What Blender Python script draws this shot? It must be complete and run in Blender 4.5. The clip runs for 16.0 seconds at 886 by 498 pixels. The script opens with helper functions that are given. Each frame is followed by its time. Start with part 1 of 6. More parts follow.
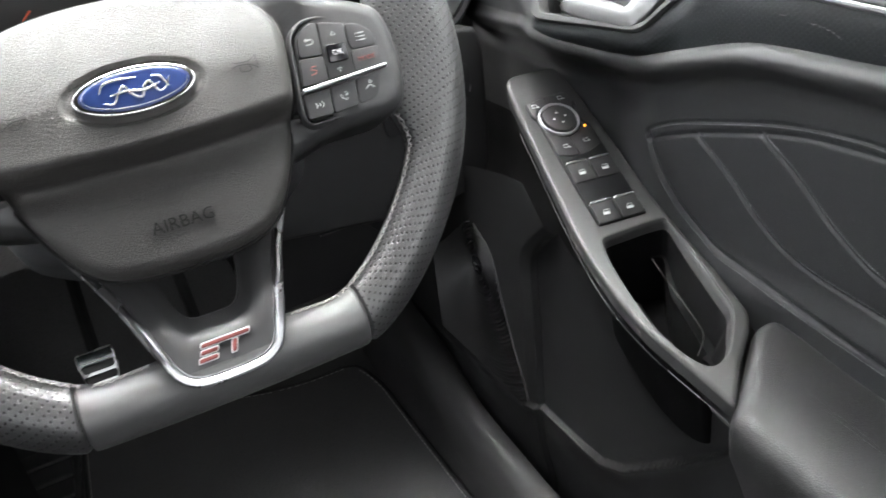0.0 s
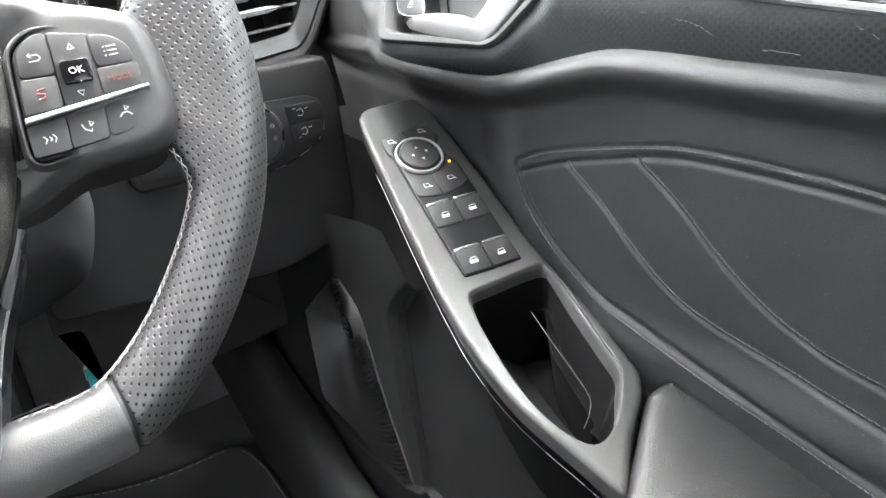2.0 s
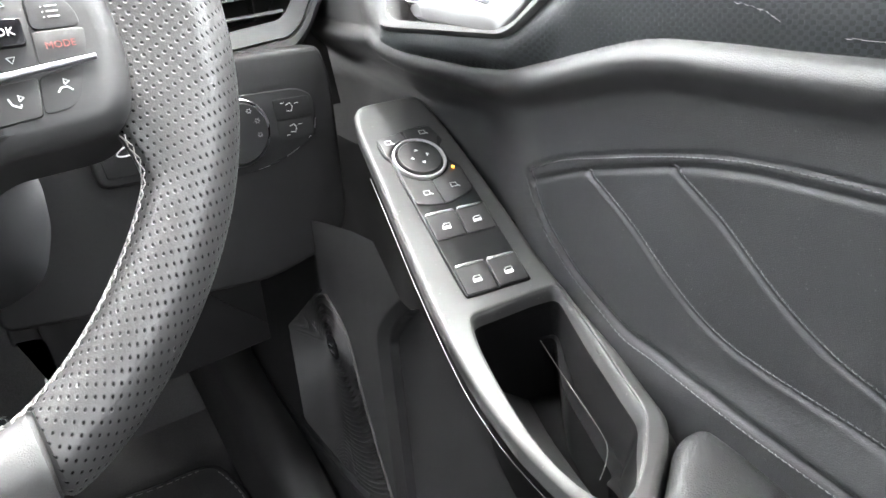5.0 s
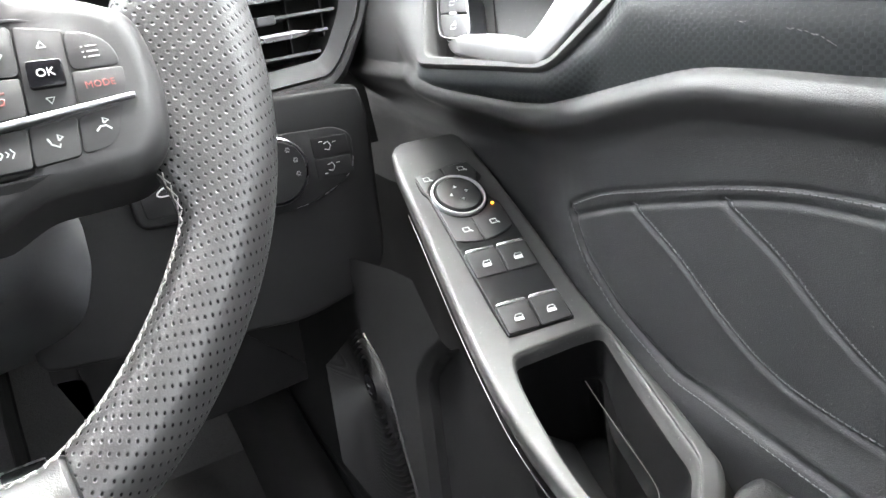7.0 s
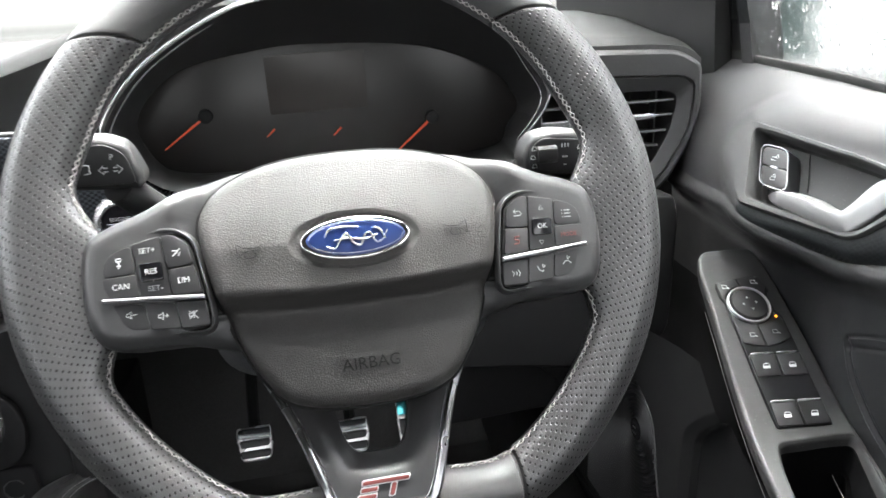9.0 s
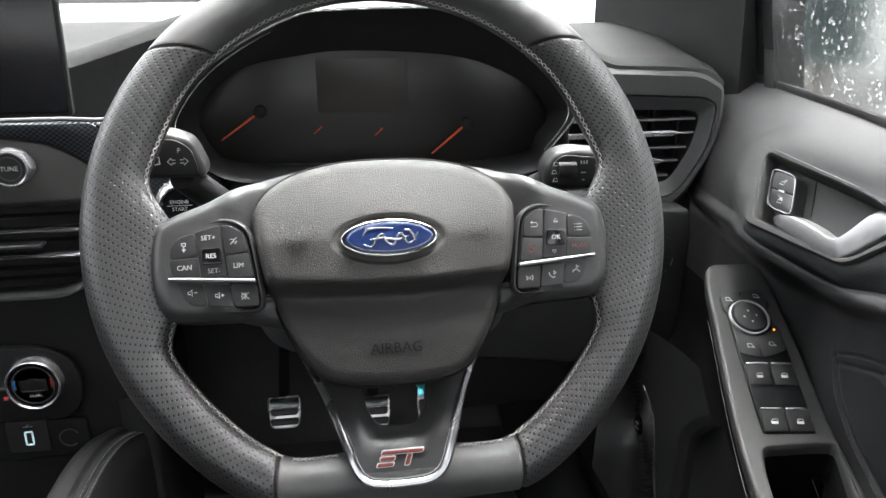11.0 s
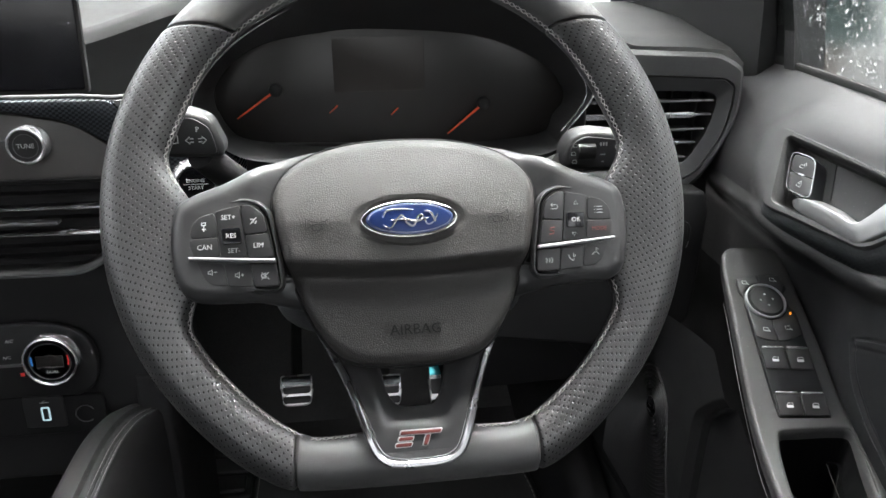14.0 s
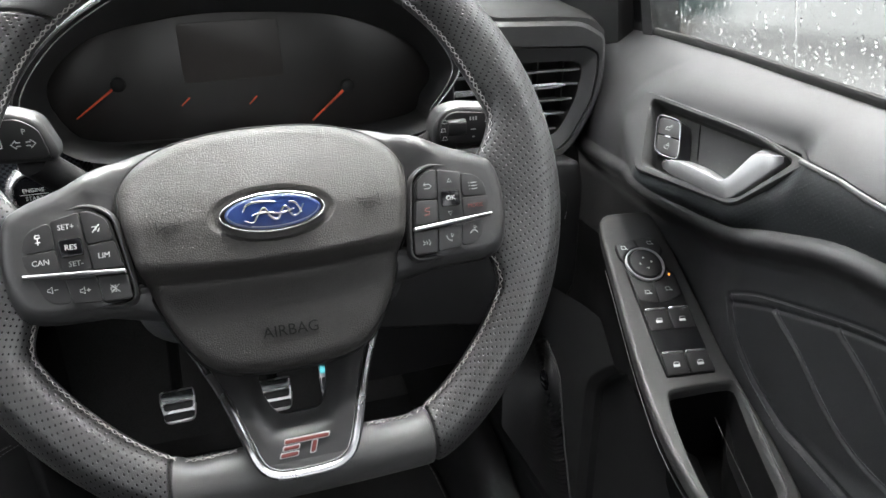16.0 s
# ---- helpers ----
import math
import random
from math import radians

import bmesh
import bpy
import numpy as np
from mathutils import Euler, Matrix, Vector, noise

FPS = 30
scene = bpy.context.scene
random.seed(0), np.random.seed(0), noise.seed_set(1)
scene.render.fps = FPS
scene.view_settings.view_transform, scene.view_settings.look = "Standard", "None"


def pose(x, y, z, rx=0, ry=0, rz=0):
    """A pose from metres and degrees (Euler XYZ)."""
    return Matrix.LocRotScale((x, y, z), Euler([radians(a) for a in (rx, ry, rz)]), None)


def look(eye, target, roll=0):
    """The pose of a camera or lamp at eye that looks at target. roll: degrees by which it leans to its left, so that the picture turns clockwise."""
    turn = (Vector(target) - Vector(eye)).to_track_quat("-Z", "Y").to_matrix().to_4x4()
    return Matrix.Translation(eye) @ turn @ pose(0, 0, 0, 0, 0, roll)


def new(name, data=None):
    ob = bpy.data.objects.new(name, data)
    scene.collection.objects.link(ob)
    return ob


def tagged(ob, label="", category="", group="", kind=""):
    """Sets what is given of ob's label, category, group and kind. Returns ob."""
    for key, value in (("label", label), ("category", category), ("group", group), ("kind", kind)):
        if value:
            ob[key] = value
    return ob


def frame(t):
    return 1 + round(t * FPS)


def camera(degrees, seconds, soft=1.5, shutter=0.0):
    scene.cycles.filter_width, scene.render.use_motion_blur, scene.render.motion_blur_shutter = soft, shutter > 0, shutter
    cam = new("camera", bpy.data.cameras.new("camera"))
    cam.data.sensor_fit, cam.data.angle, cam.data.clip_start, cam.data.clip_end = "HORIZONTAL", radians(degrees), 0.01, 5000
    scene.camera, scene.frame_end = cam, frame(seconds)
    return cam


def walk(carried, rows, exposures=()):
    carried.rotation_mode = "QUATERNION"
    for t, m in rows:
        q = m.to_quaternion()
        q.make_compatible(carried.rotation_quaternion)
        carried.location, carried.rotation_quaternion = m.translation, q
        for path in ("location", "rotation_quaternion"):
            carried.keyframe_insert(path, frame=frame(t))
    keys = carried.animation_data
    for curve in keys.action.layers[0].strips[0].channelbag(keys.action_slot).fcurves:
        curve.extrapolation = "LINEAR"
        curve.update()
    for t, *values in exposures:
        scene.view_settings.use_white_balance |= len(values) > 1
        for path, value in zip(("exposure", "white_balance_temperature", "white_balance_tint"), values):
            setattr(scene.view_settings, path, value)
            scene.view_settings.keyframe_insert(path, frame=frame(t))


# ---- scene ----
cam = camera(59.8, 16.0, shutter=0.5)
PATH = [
    (0, (-0.018, -0.432, 1.052), (0.657, 1.236, 0.179), -10.1),
    (0.5, (0.003, -0.428, 1.046), (0.78, 1.201, 0.185), -9.7),
    (1, (0.047, -0.401, 1.022), (0.918, 1.176, 0.153), -8.9),
    (1.5, (0.07, -0.39, 1.006), (0.929, 1.199, 0.149), -10.4),
    (2, (0.075, -0.379, 1.003), (0.932, 1.251, 0.224), -10.7),
    (2.5, (0.086, -0.377, 0.994), (0.923, 1.272, 0.23), -10.6),
    (3, (0.084, -0.37, 0.987), (0.973, 1.249, 0.221), -9.1),
    (3.5, (0.083, -0.369, 0.987), (0.979, 1.245, 0.218), -8.8),
    (4, (0.083, -0.368, 0.985), (0.982, 1.247, 0.221), -8.8),
    (4.5, (0.094, -0.345, 0.981), (0.978, 1.28, 0.221), -9.0),
    (4.7, (0.098, -0.332, 0.982), (0.984, 1.293, 0.223), -8.6),
    (7, (0.102, -0.318, 0.978), (0.929, 1.385, 0.332), -9.7),
    (7.5, (0.099, -0.318, 0.98), (0.924, 1.387, 0.338), -9.8),
    (8, (0.066, -0.328, 0.994), (0.884, 1.381, 0.354), -9.3),
    (8.5, (0.003, -0.367, 1.051), (0.66, 1.423, 0.446), -5.6),
    (9, (-0.0262, -0.4253, 1.0939), (0.3238, 1.4520, 0.5071), -3.68),
    (11.3, (-0.031, -0.476, 1.123), (0.235, 1.404, 0.493), -0.7),
    (11.5, (-0.034, -0.474, 1.124), (0.23, 1.404, 0.491), -0.7),
    (12, (-0.037, -0.477, 1.125), (0.216, 1.4, 0.481), -0.5),
    (12.5, (-0.037, -0.476, 1.125), (0.213, 1.396, 0.468), -0.4),
    (13, (-0.038, -0.474, 1.124), (0.211, 1.396, 0.462), -0.4),
    (13.5, (-0.037, -0.474, 1.124), (0.209, 1.393, 0.451), -0.4),
    (14, (-0.038, -0.473, 1.123), (0.21, 1.393, 0.447), -0.4),
    (14.5, (-0.037, -0.459, 1.119), (0.22, 1.404, 0.44), -1.5),
    (15, (-0.033, -0.453, 1.116), (0.272, 1.4, 0.43), -2.8),
    (15.5, (-0.028, -0.449, 1.113), (0.45, 1.361, 0.409), -2.5),
    (16, (-0.025, -0.45, 1.112), (0.503, 1.343, 0.402), -2.5),
]
# the clip's camera darkens its picture as the bright window comes into view
EXPOSURES = [(0.0, 4.4), (1.0, 4.62), (1.5, 4.92), (2.0, 5.22), (3.5, 5.50), (4.5, 5.60), (7.5, 5.22), (8.0, 5.05), (8.5, 4.64), (9.0, 4.4), (11.5, 3.74), (16.0, 3.74)]
walk(cam, [(t, look(eye, target, roll)) for t, eye, target, roll in PATH], EXPOSURES)

# ---- world, sun, exposure ----
world = bpy.data.worlds.new("overcast_sky")
scene.world = world
world.use_nodes = True
wn = world.node_tree
sky = wn.nodes.new("ShaderNodeTexSky")
sky.sky_type = "NISHITA"
sky.sun_disc = False
sky.sun_elevation, sky.sun_rotation = radians(73), radians(41)
sky.air_density, sky.dust_density, sky.ozone_density = 1.0, 6.0, 1.0
grey = wn.nodes.new("ShaderNodeHueSaturation")
grey.inputs["Saturation"].default_value = 0.12
wn.links.new(sky.outputs[0], grey.inputs["Color"])
wn.links.new(grey.outputs[0], wn.nodes["Background"].inputs[0])
wn.nodes["Background"].inputs[1].default_value = 0.15
sun = new("sun", bpy.data.lights.new("sun", "SUN"))
sun.data.energy, sun.data.angle, sun.data.color = 0.6, radians(40), (1.0, 0.98, 0.95)
sun.matrix_world = look((0.8, 0.9, 4.0), (0, 0, 0))

# ---- helpers ----
def thing(name, m=None, label="", category="", group="", kind=""):
    ob = new(name)
    ob.empty_display_size = 0.05
    if m is not None:
        ob.matrix_world = m
    return tagged(ob, label, category, group, kind)


def part(name, bm, material, parent=None, label="", smooth=True, m=None):
    """Links a bmesh as one mesh object under a thing or a part."""
    bmesh.ops.recalc_face_normals(bm, faces=bm.faces[:])
    me = bpy.data.meshes.new(name)
    bm.to_mesh(me)
    bm.free()
    if smooth:
        me.shade_smooth()
        me.set_sharp_from_angle(angle=radians(38))
    me.materials.append(material)
    ob = new(name, me)
    if parent is not None:
        ob.parent = parent
    if m is not None:
        ob.matrix_basis = m
    if label:
        ob["label"] = label
    return ob


def spline(pts, n=8, closed=True):
    """A smooth line through control points."""
    P = [Vector(p) for p in pts]
    k = len(P)
    out = []
    for i in range(k if closed else k - 1):
        if closed:
            a, b, c, d = (P[(i + j - 1) % k] for j in range(4))
        else:
            a, b, c, d = (P[min(max(i + j - 1, 0), k - 1)] for j in range(4))
        for s in range(n):
            t = s / n
            out.append(0.5 * (2 * b + (c - a) * t + (2 * a - 5 * b + 4 * c - d) * t * t + (3 * b - 3 * c + d - a) * t ** 3))
    if not closed:
        out.append(P[-1])
    return out


def rounded(pts, r, n=5):
    """A polygon with rounded corners; r one radius or one each."""
    P = [Vector(p[:2]) for p in pts]
    out = []
    k = len(P)
    for i in range(k):
        a, b, c = P[i - 1], P[i], P[(i + 1) % k]
        rr = r[i] if isinstance(r, (list, tuple)) else r
        u, w = (a - b), (c - b)
        cut = min(rr, u.length * 0.48, w.length * 0.48)
        s, e = b + u.normalized() * cut, b + w.normalized() * cut
        for j in range(n + 1):
            t = j / n
            out.append((1 - t) ** 2 * s + 2 * t * (1 - t) * b + t * t * e)
    return out


def inset(P, d):
    """A closed outline moved inwards by d."""
    k = len(P)
    area = sum(P[i - 1][0] * P[i][1] - P[i][0] * P[i - 1][1] for i in range(k))
    sgn = 1 if area > 0 else -1
    out = []
    for i in range(k):
        t = Vector(P[(i + 1) % k][:2]) - Vector(P[i - 1][:2])
        nrm = Vector((-t.y, t.x)).normalized() * sgn if t.length > 1e-9 else Vector((0, 0))
        out.append(Vector(P[i][:2]) + nrm * d)
    return out


def loft(bm, rings, close=True, cap0=False, cap1=False):
    """Faces between rings of equal count."""
    vr = [[bm.verts.new(p) for p in ring] for ring in rings]
    k = len(vr[0])
    for a, b in zip(vr, vr[1:]):
        for i in range(k if close else k - 1):
            j = (i + 1) % k
            bm.faces.new((a[i], a[j], b[j], b[i]))
    if cap0:
        bm.faces.new(vr[0][::-1])
    if cap1:
        bm.faces.new(vr[-1])
    return vr


def slab(outline, z0, z1, bevel=0.001, dome=0.0, bm=None, steps=3, warp=None):
    """A plate of an outline from z0 to z1 with a rounded upper edge and a slightly domed top."""
    bm = bm or bmesh.new()
    P = [Vector(p[:2]) for p in outline]
    rings = [[(p.x, p.y, z0) for p in P]]
    for i in range(steps + 1):
        a = i / steps * math.pi / 2
        q = inset(P, bevel * (1 - math.cos(a)))
        rings.append([(p.x, p.y, z1 - bevel + bevel * math.sin(a)) for p in q])
    q = inset(P, bevel)
    c = sum(q, Vector((0, 0))) / len(q)
    if dome:
        for s in (0.75, 0.45, 0.15):
            rings.append([(c.x + (p.x - c.x) * s, c.y + (p.y - c.y) * s, z1 + dome * (1 - s * s)) for p in q])
    if warp:
        rings = [[warp(Vector(p)) for p in r] for r in rings]
    loft(bm, rings, cap0=True, cap1=True)
    return bm


def bar(bm, a, b, w, h, up=(0, 0, 1)):
    """A straight square bar from a to b."""
    a, b, up = Vector(a), Vector(b), Vector(up)
    d = (b - a).normalized()
    s = d.cross(up)
    s = s.normalized() if s.length > 1e-6 else Vector((1, 0, 0))
    u = s.cross(d)
    loft(bm, [[p + s * x * w / 2 + u * y * h / 2 for x, y in ((-1, -1), (1, -1), (1, 1), (-1, 1))] for p in (a, b)], cap0=True, cap1=True)


def tube(bm, pts, r, n=8, caps=True, closed=False, flat=1.0, up=(0, 0, 1)):
    """A round tube along points."""
    P = [Vector(p) for p in pts]
    k = len(P)
    rings = []
    for i, p in enumerate(P):
        a, b = (P[i - 1], P[(i + 1) % k]) if closed else (P[max(i - 1, 0)], P[min(i + 1, k - 1)])
        d = (b - a).normalized()
        s = d.cross(Vector(up))
        s = s.normalized() if s.length > 1e-5 else Vector((1, 0, 0))
        u = s.cross(d)
        rr = r[i] if isinstance(r, (list, tuple)) else r
        rings.append([p + (s * math.cos(q) + u * math.sin(q) * flat) * rr for q in (2 * math.pi * j / n for j in range(n))])
    if closed:
        rings.append(rings[0])
        loft(bm, rings)
        bmesh.ops.remove_doubles(bm, verts=bm.verts[:], dist=1e-6)
    else:
        loft(bm, rings, cap0=caps, cap1=caps)


def box(bm, x0, x1, y0, y1, z0, z1, bevel=0.0):
    o = [(x0, y0), (x1, y0), (x1, y1), (x0, y1)]
    if bevel:
        slab(rounded(o, bevel * 1.5, 3), z0, z1, bevel, bm=bm)
    else:
        loft(bm, [[(x, y, z) for x, y in o] for z in (z0, z1)], cap0=True, cap1=True)
    return bm


def lathe(bm, prof, n=32, m=None):
    """A turned body about z from (radius, height) pairs."""
    rings = [[Vector((r * math.cos(a), r * math.sin(a), z)) for a in (2 * math.pi * i / n for i in range(n))] for r, z in prof]
    if m is not None:
        rings = [[m @ p for p in ring] for ring in rings]
    loft(bm, rings, cap0=True, cap1=True)


def grid(bm, us, vs, fn):
    """A sheet of points fn(u, v)."""
    V = [[bm.verts.new(fn(u, v)) for v in vs] for u in us]
    for a, b in zip(V, V[1:]):
        for i in range(len(vs) - 1):
            bm.faces.new((a[i], b[i], b[i + 1], a[i + 1]))
    return V


def lerp(x, table):
    """Smooth interpolation in a table of (x, y)."""
    if x <= table[0][0]:
        return table[0][1]
    for (a, p), (b, q) in zip(table, table[1:]):
        if x <= b:
            t = (x - a) / (b - a)
            return p + (q - p) * t
    return table[-1][1]


def ease(x, a, b):
    t = min(max((x - a) / (b - a), 0), 1)
    return t * t * (3 - 2 * t)


def letters(text, size, material, parent, m, name="lettering", depth=0.0002, label="", shear=0.0, align="CENTER"):
    """Words in the built-in font as a mesh."""
    cu = bpy.data.curves.new(name, "FONT")
    cu.body, cu.size, cu.extrude, cu.shear = text, size, depth, shear
    cu.align_x, cu.align_y = align, "CENTER"
    cu.resolution_u = 2
    tmp = bpy.data.objects.new(name, cu)
    me = bpy.data.meshes.new_from_object(tmp)
    bpy.data.objects.remove(tmp)
    me.materials.clear()
    me.materials.append(material)
    ob = new(name, me)
    ob.parent, ob.matrix_basis = parent, m
    if label:
        ob["label"] = label
    return ob


# ---- materials ----
def mat(name, base, rough=0.5, metal=0.0, grain=0.0, grain_size=0.0015, vary=0.15, vary_size=0.05, spec=0.5, coat=0.0, dust=0.0, wear=0.08):
    """A procedural surface: base colour with slow variation, leather-like grain relief with its valleys shaded in the
    colour, and uneven gloss.
    """
    m = bpy.data.materials.new(name)
    m.use_nodes = True
    nt = m.node_tree
    b = nt.nodes["Principled BSDF"]
    b.inputs["Metallic"].default_value = metal
    b.inputs["Specular IOR Level"].default_value = spec
    b.inputs["Coat Weight"].default_value = coat
    b.inputs["Coat Roughness"].default_value = 0.06
    co = nt.nodes.new("ShaderNodeTexCoord")
    n1 = nt.nodes.new("ShaderNodeTexNoise")
    n1.inputs["Scale"].default_value = 1 / vary_size
    n1.inputs["Detail"].default_value = 5
    nt.links.new(co.outputs["Object"], n1.inputs["Vector"])
    ramp = nt.nodes.new("ShaderNodeMix")
    ramp.data_type = "RGBA"
    lo = [c * (1 - vary) for c in base]
    hi = [c * (1 + vary) for c in base]
    ramp.inputs["A"].default_value = (*lo, 1)
    ramp.inputs["B"].default_value = (*hi, 1)
    nt.links.new(n1.outputs["Fac"], ramp.inputs["Factor"])
    col = ramp.outputs["Result"]
    if dust:
        n3 = nt.nodes.new("ShaderNodeTexNoise")
        n3.inputs["Scale"].default_value = 700
        n3.inputs["Detail"].default_value = 2
        nt.links.new(co.outputs["Object"], n3.inputs["Vector"])
        mr = nt.nodes.new("ShaderNodeMapRange")
        mr.inputs["From Min"].default_value, mr.inputs["From Max"].default_value = 0.70, 0.78
        mr.inputs["To Max"].default_value = dust
        nt.links.new(n3.outputs["Fac"], mr.inputs["Value"])
        dm = nt.nodes.new("ShaderNodeMix")
        dm.data_type = "RGBA"
        dm.inputs["B"].default_value = (0.35, 0.34, 0.32, 1)
        nt.links.new(mr.outputs[0], dm.inputs["Factor"])
        nt.links.new(col, dm.inputs["A"])
        col = dm.outputs["Result"]
    nt.links.new(col, b.inputs["Base Color"])
    rr = nt.nodes.new("ShaderNodeMapRange")
    rr.inputs["To Min"].default_value, rr.inputs["To Max"].default_value = max(rough - wear, 0.02), min(rough + wear, 1)
    nt.links.new(n1.outputs["Fac"], rr.inputs["Value"])
    nt.links.new(rr.outputs[0], b.inputs["Roughness"])
    if grain:
        vo = nt.nodes.new("ShaderNodeTexVoronoi")
        vo.feature = "DISTANCE_TO_EDGE"
        vo.inputs["Scale"].default_value = 1 / grain_size
        n2 = nt.nodes.new("ShaderNodeTexNoise")
        n2.inputs["Scale"].default_value = 0.4 / grain_size
        nt.links.new(co.outputs["Object"], n2.inputs["Vector"])
        mx = nt.nodes.new("ShaderNodeMix")
        mx.data_type = "VECTOR"
        mx.inputs["Factor"].default_value = 0.0015
        nt.links.new(co.outputs["Object"], mx.inputs["A"])
        nt.links.new(n2.outputs["Color"], mx.inputs["B"])
        nt.links.new(mx.outputs["Result"], vo.inputs["Vector"])
        cl = nt.nodes.new("ShaderNodeMapRange")
        cl.inputs["From Max"].default_value = 0.25
        nt.links.new(vo.outputs["Distance"], cl.inputs["Value"])
        bu = nt.nodes.new("ShaderNodeBump")
        bu.inputs["Strength"].default_value = grain
        bu.inputs["Distance"].default_value = grain_size * 0.28
        nt.links.new(cl.outputs[0], bu.inputs["Height"])
        nt.links.new(bu.outputs[0], b.inputs["Normal"])
        # shade of the grain's valleys multiplied into the base colour
        valley_shade = nt.nodes.new("ShaderNodeMapRange")
        valley_shade.inputs["To Min"].default_value = 1 - min(0.6 * grain, 0.4)
        nt.links.new(cl.outputs[0], valley_shade.inputs["Value"])
        vm_ = nt.nodes.new("ShaderNodeMix")
        vm_.data_type, vm_.blend_type = "RGBA", "MULTIPLY"
        vm_.inputs["Factor"].default_value = 1
        nt.links.new(col, vm_.inputs["A"])
        nt.links.new(valley_shade.outputs[0], vm_.inputs["B"])
        nt.links.new(vm_.outputs["Result"], b.inputs["Base Color"])
    return m


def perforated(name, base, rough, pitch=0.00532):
    """Leather with staggered rows of small pricked dents, their pits shaded in the colour, laid by the mesh's map in
    metres.
    """
    m = mat(name, base, rough, grain=0.12, grain_size=0.0011)
    nt = m.node_tree
    b = nt.nodes["Principled BSDF"]
    uv = nt.nodes.new("ShaderNodeUVMap")
    sx = nt.nodes.new("ShaderNodeSeparateXYZ")
    nt.links.new(uv.outputs[0], sx.inputs[0])

    def op(kind, a, c=None):
        o = nt.nodes.new("ShaderNodeMath")
        o.operation = kind
        for i, v in enumerate((a, c)):
            if v is None:
                continue
            if isinstance(v, (int, float)):
                o.inputs[i].default_value = v
            else:
                nt.links.new(v, o.inputs[i])
        return o.outputs[0]

    row = op("DIVIDE", sx.outputs[1], pitch * 0.5)
    ri = op("FLOOR", row)
    odd = op("MULTIPLY", op("MODULO", ri, 2.0), 0.5)
    cx = op("SUBTRACT", op("FRACT", op("ADD", op("DIVIDE", sx.outputs[0], pitch), odd)), 0.5)
    cy = op("SUBTRACT", op("FRACT", row), 0.5)
    d = op("SQRT", op("ADD", op("MULTIPLY", cx, cx), op("MULTIPLY", op("MULTIPLY", cy, cy), 0.25)))
    mr = nt.nodes.new("ShaderNodeMapRange")
    mr.interpolation_type = "SMOOTHSTEP"
    mr.inputs["From Min"].default_value, mr.inputs["From Max"].default_value = 0.05, 0.20
    nt.links.new(d, mr.inputs["Value"])
    bu = nt.nodes.new("ShaderNodeBump")
    bu.inputs["Strength"].default_value, bu.inputs["Distance"].default_value = 0.5, 0.00045
    nt.links.new(mr.outputs[0], bu.inputs["Height"])
    old = b.inputs["Normal"].links[0].from_socket
    nt.links.new(old, bu.inputs["Normal"])
    nt.links.new(bu.outputs[0], b.inputs["Normal"])
    # colour and gloss dimmed inside each dent, painting the shade of the pit
    pit_shade = nt.nodes.new("ShaderNodeMapRange")
    pit_shade.inputs["From Min"].default_value, pit_shade.inputs["From Max"].default_value = 0.075, 0.15
    pit_shade.inputs["To Min"].default_value = 0.05
    nt.links.new(d, pit_shade.inputs["Value"])
    sp = nt.nodes.new("ShaderNodeMath")
    sp.operation = "MULTIPLY"
    sp.inputs[1].default_value = 0.72
    nt.links.new(pit_shade.outputs[0], sp.inputs[0])
    nt.links.new(sp.outputs[0], b.inputs["Specular IOR Level"])
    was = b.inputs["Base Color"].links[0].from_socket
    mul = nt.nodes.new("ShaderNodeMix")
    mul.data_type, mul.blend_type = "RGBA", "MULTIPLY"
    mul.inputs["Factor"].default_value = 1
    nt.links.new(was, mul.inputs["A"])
    nt.links.new(pit_shade.outputs[0], mul.inputs["B"])
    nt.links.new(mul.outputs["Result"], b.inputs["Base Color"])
    return m


def weave(name, base, rough, pitch=0.0014, axes=(0.0, 1, 1.3)):
    """Black plastic foil with a fine woven relief."""
    m = mat(name, base, rough)
    nt = m.node_tree
    b = nt.nodes["Principled BSDF"]
    co = nt.nodes.new("ShaderNodeTexCoord")
    ch = nt.nodes.new("ShaderNodeTexChecker")
    ch.inputs["Scale"].default_value = 1 / pitch
    ch.inputs["Color1"].default_value, ch.inputs["Color2"].default_value = (1, 1, 1, 1), (0, 0, 0, 1)
    mp = nt.nodes.new("ShaderNodeMapping")
    mp.inputs["Rotation"].default_value = (0, 0, 0)
    mp.inputs["Scale"].default_value = axes
    mp.inputs["Location"].default_value = (0.0001, 0.0001, 0.0001)
    nt.links.new(co.outputs["Object"], mp.inputs["Vector"])
    nt.links.new(mp.outputs[0], ch.inputs["Vector"])
    bu = nt.nodes.new("ShaderNodeBump")
    bu.inputs["Strength"].default_value, bu.inputs["Distance"].default_value = 0.5, 0.0003
    nt.links.new(ch.outputs["Fac"], bu.inputs["Height"])
    nt.links.new(bu.outputs[0], b.inputs["Normal"])
    b.inputs["Specular IOR Level"].default_value = 0.18
    tone = nt.nodes.new("ShaderNodeMix")
    tone.data_type, tone.blend_type = "RGBA", "MULTIPLY"
    tone.inputs["Factor"].default_value = 1
    lv = nt.nodes.new("ShaderNodeMapRange")
    lv.inputs["To Min"].default_value, lv.inputs["To Max"].default_value = 0.62, 1.35
    nt.links.new(ch.outputs["Fac"], lv.inputs["Value"])
    nt.links.new(b.inputs["Base Color"].links[0].from_socket, tone.inputs["A"])
    nt.links.new(lv.outputs[0], tone.inputs["B"])
    nt.links.new(tone.outputs["Result"], b.inputs["Base Color"])
    mul = nt.nodes.new("ShaderNodeMapRange")
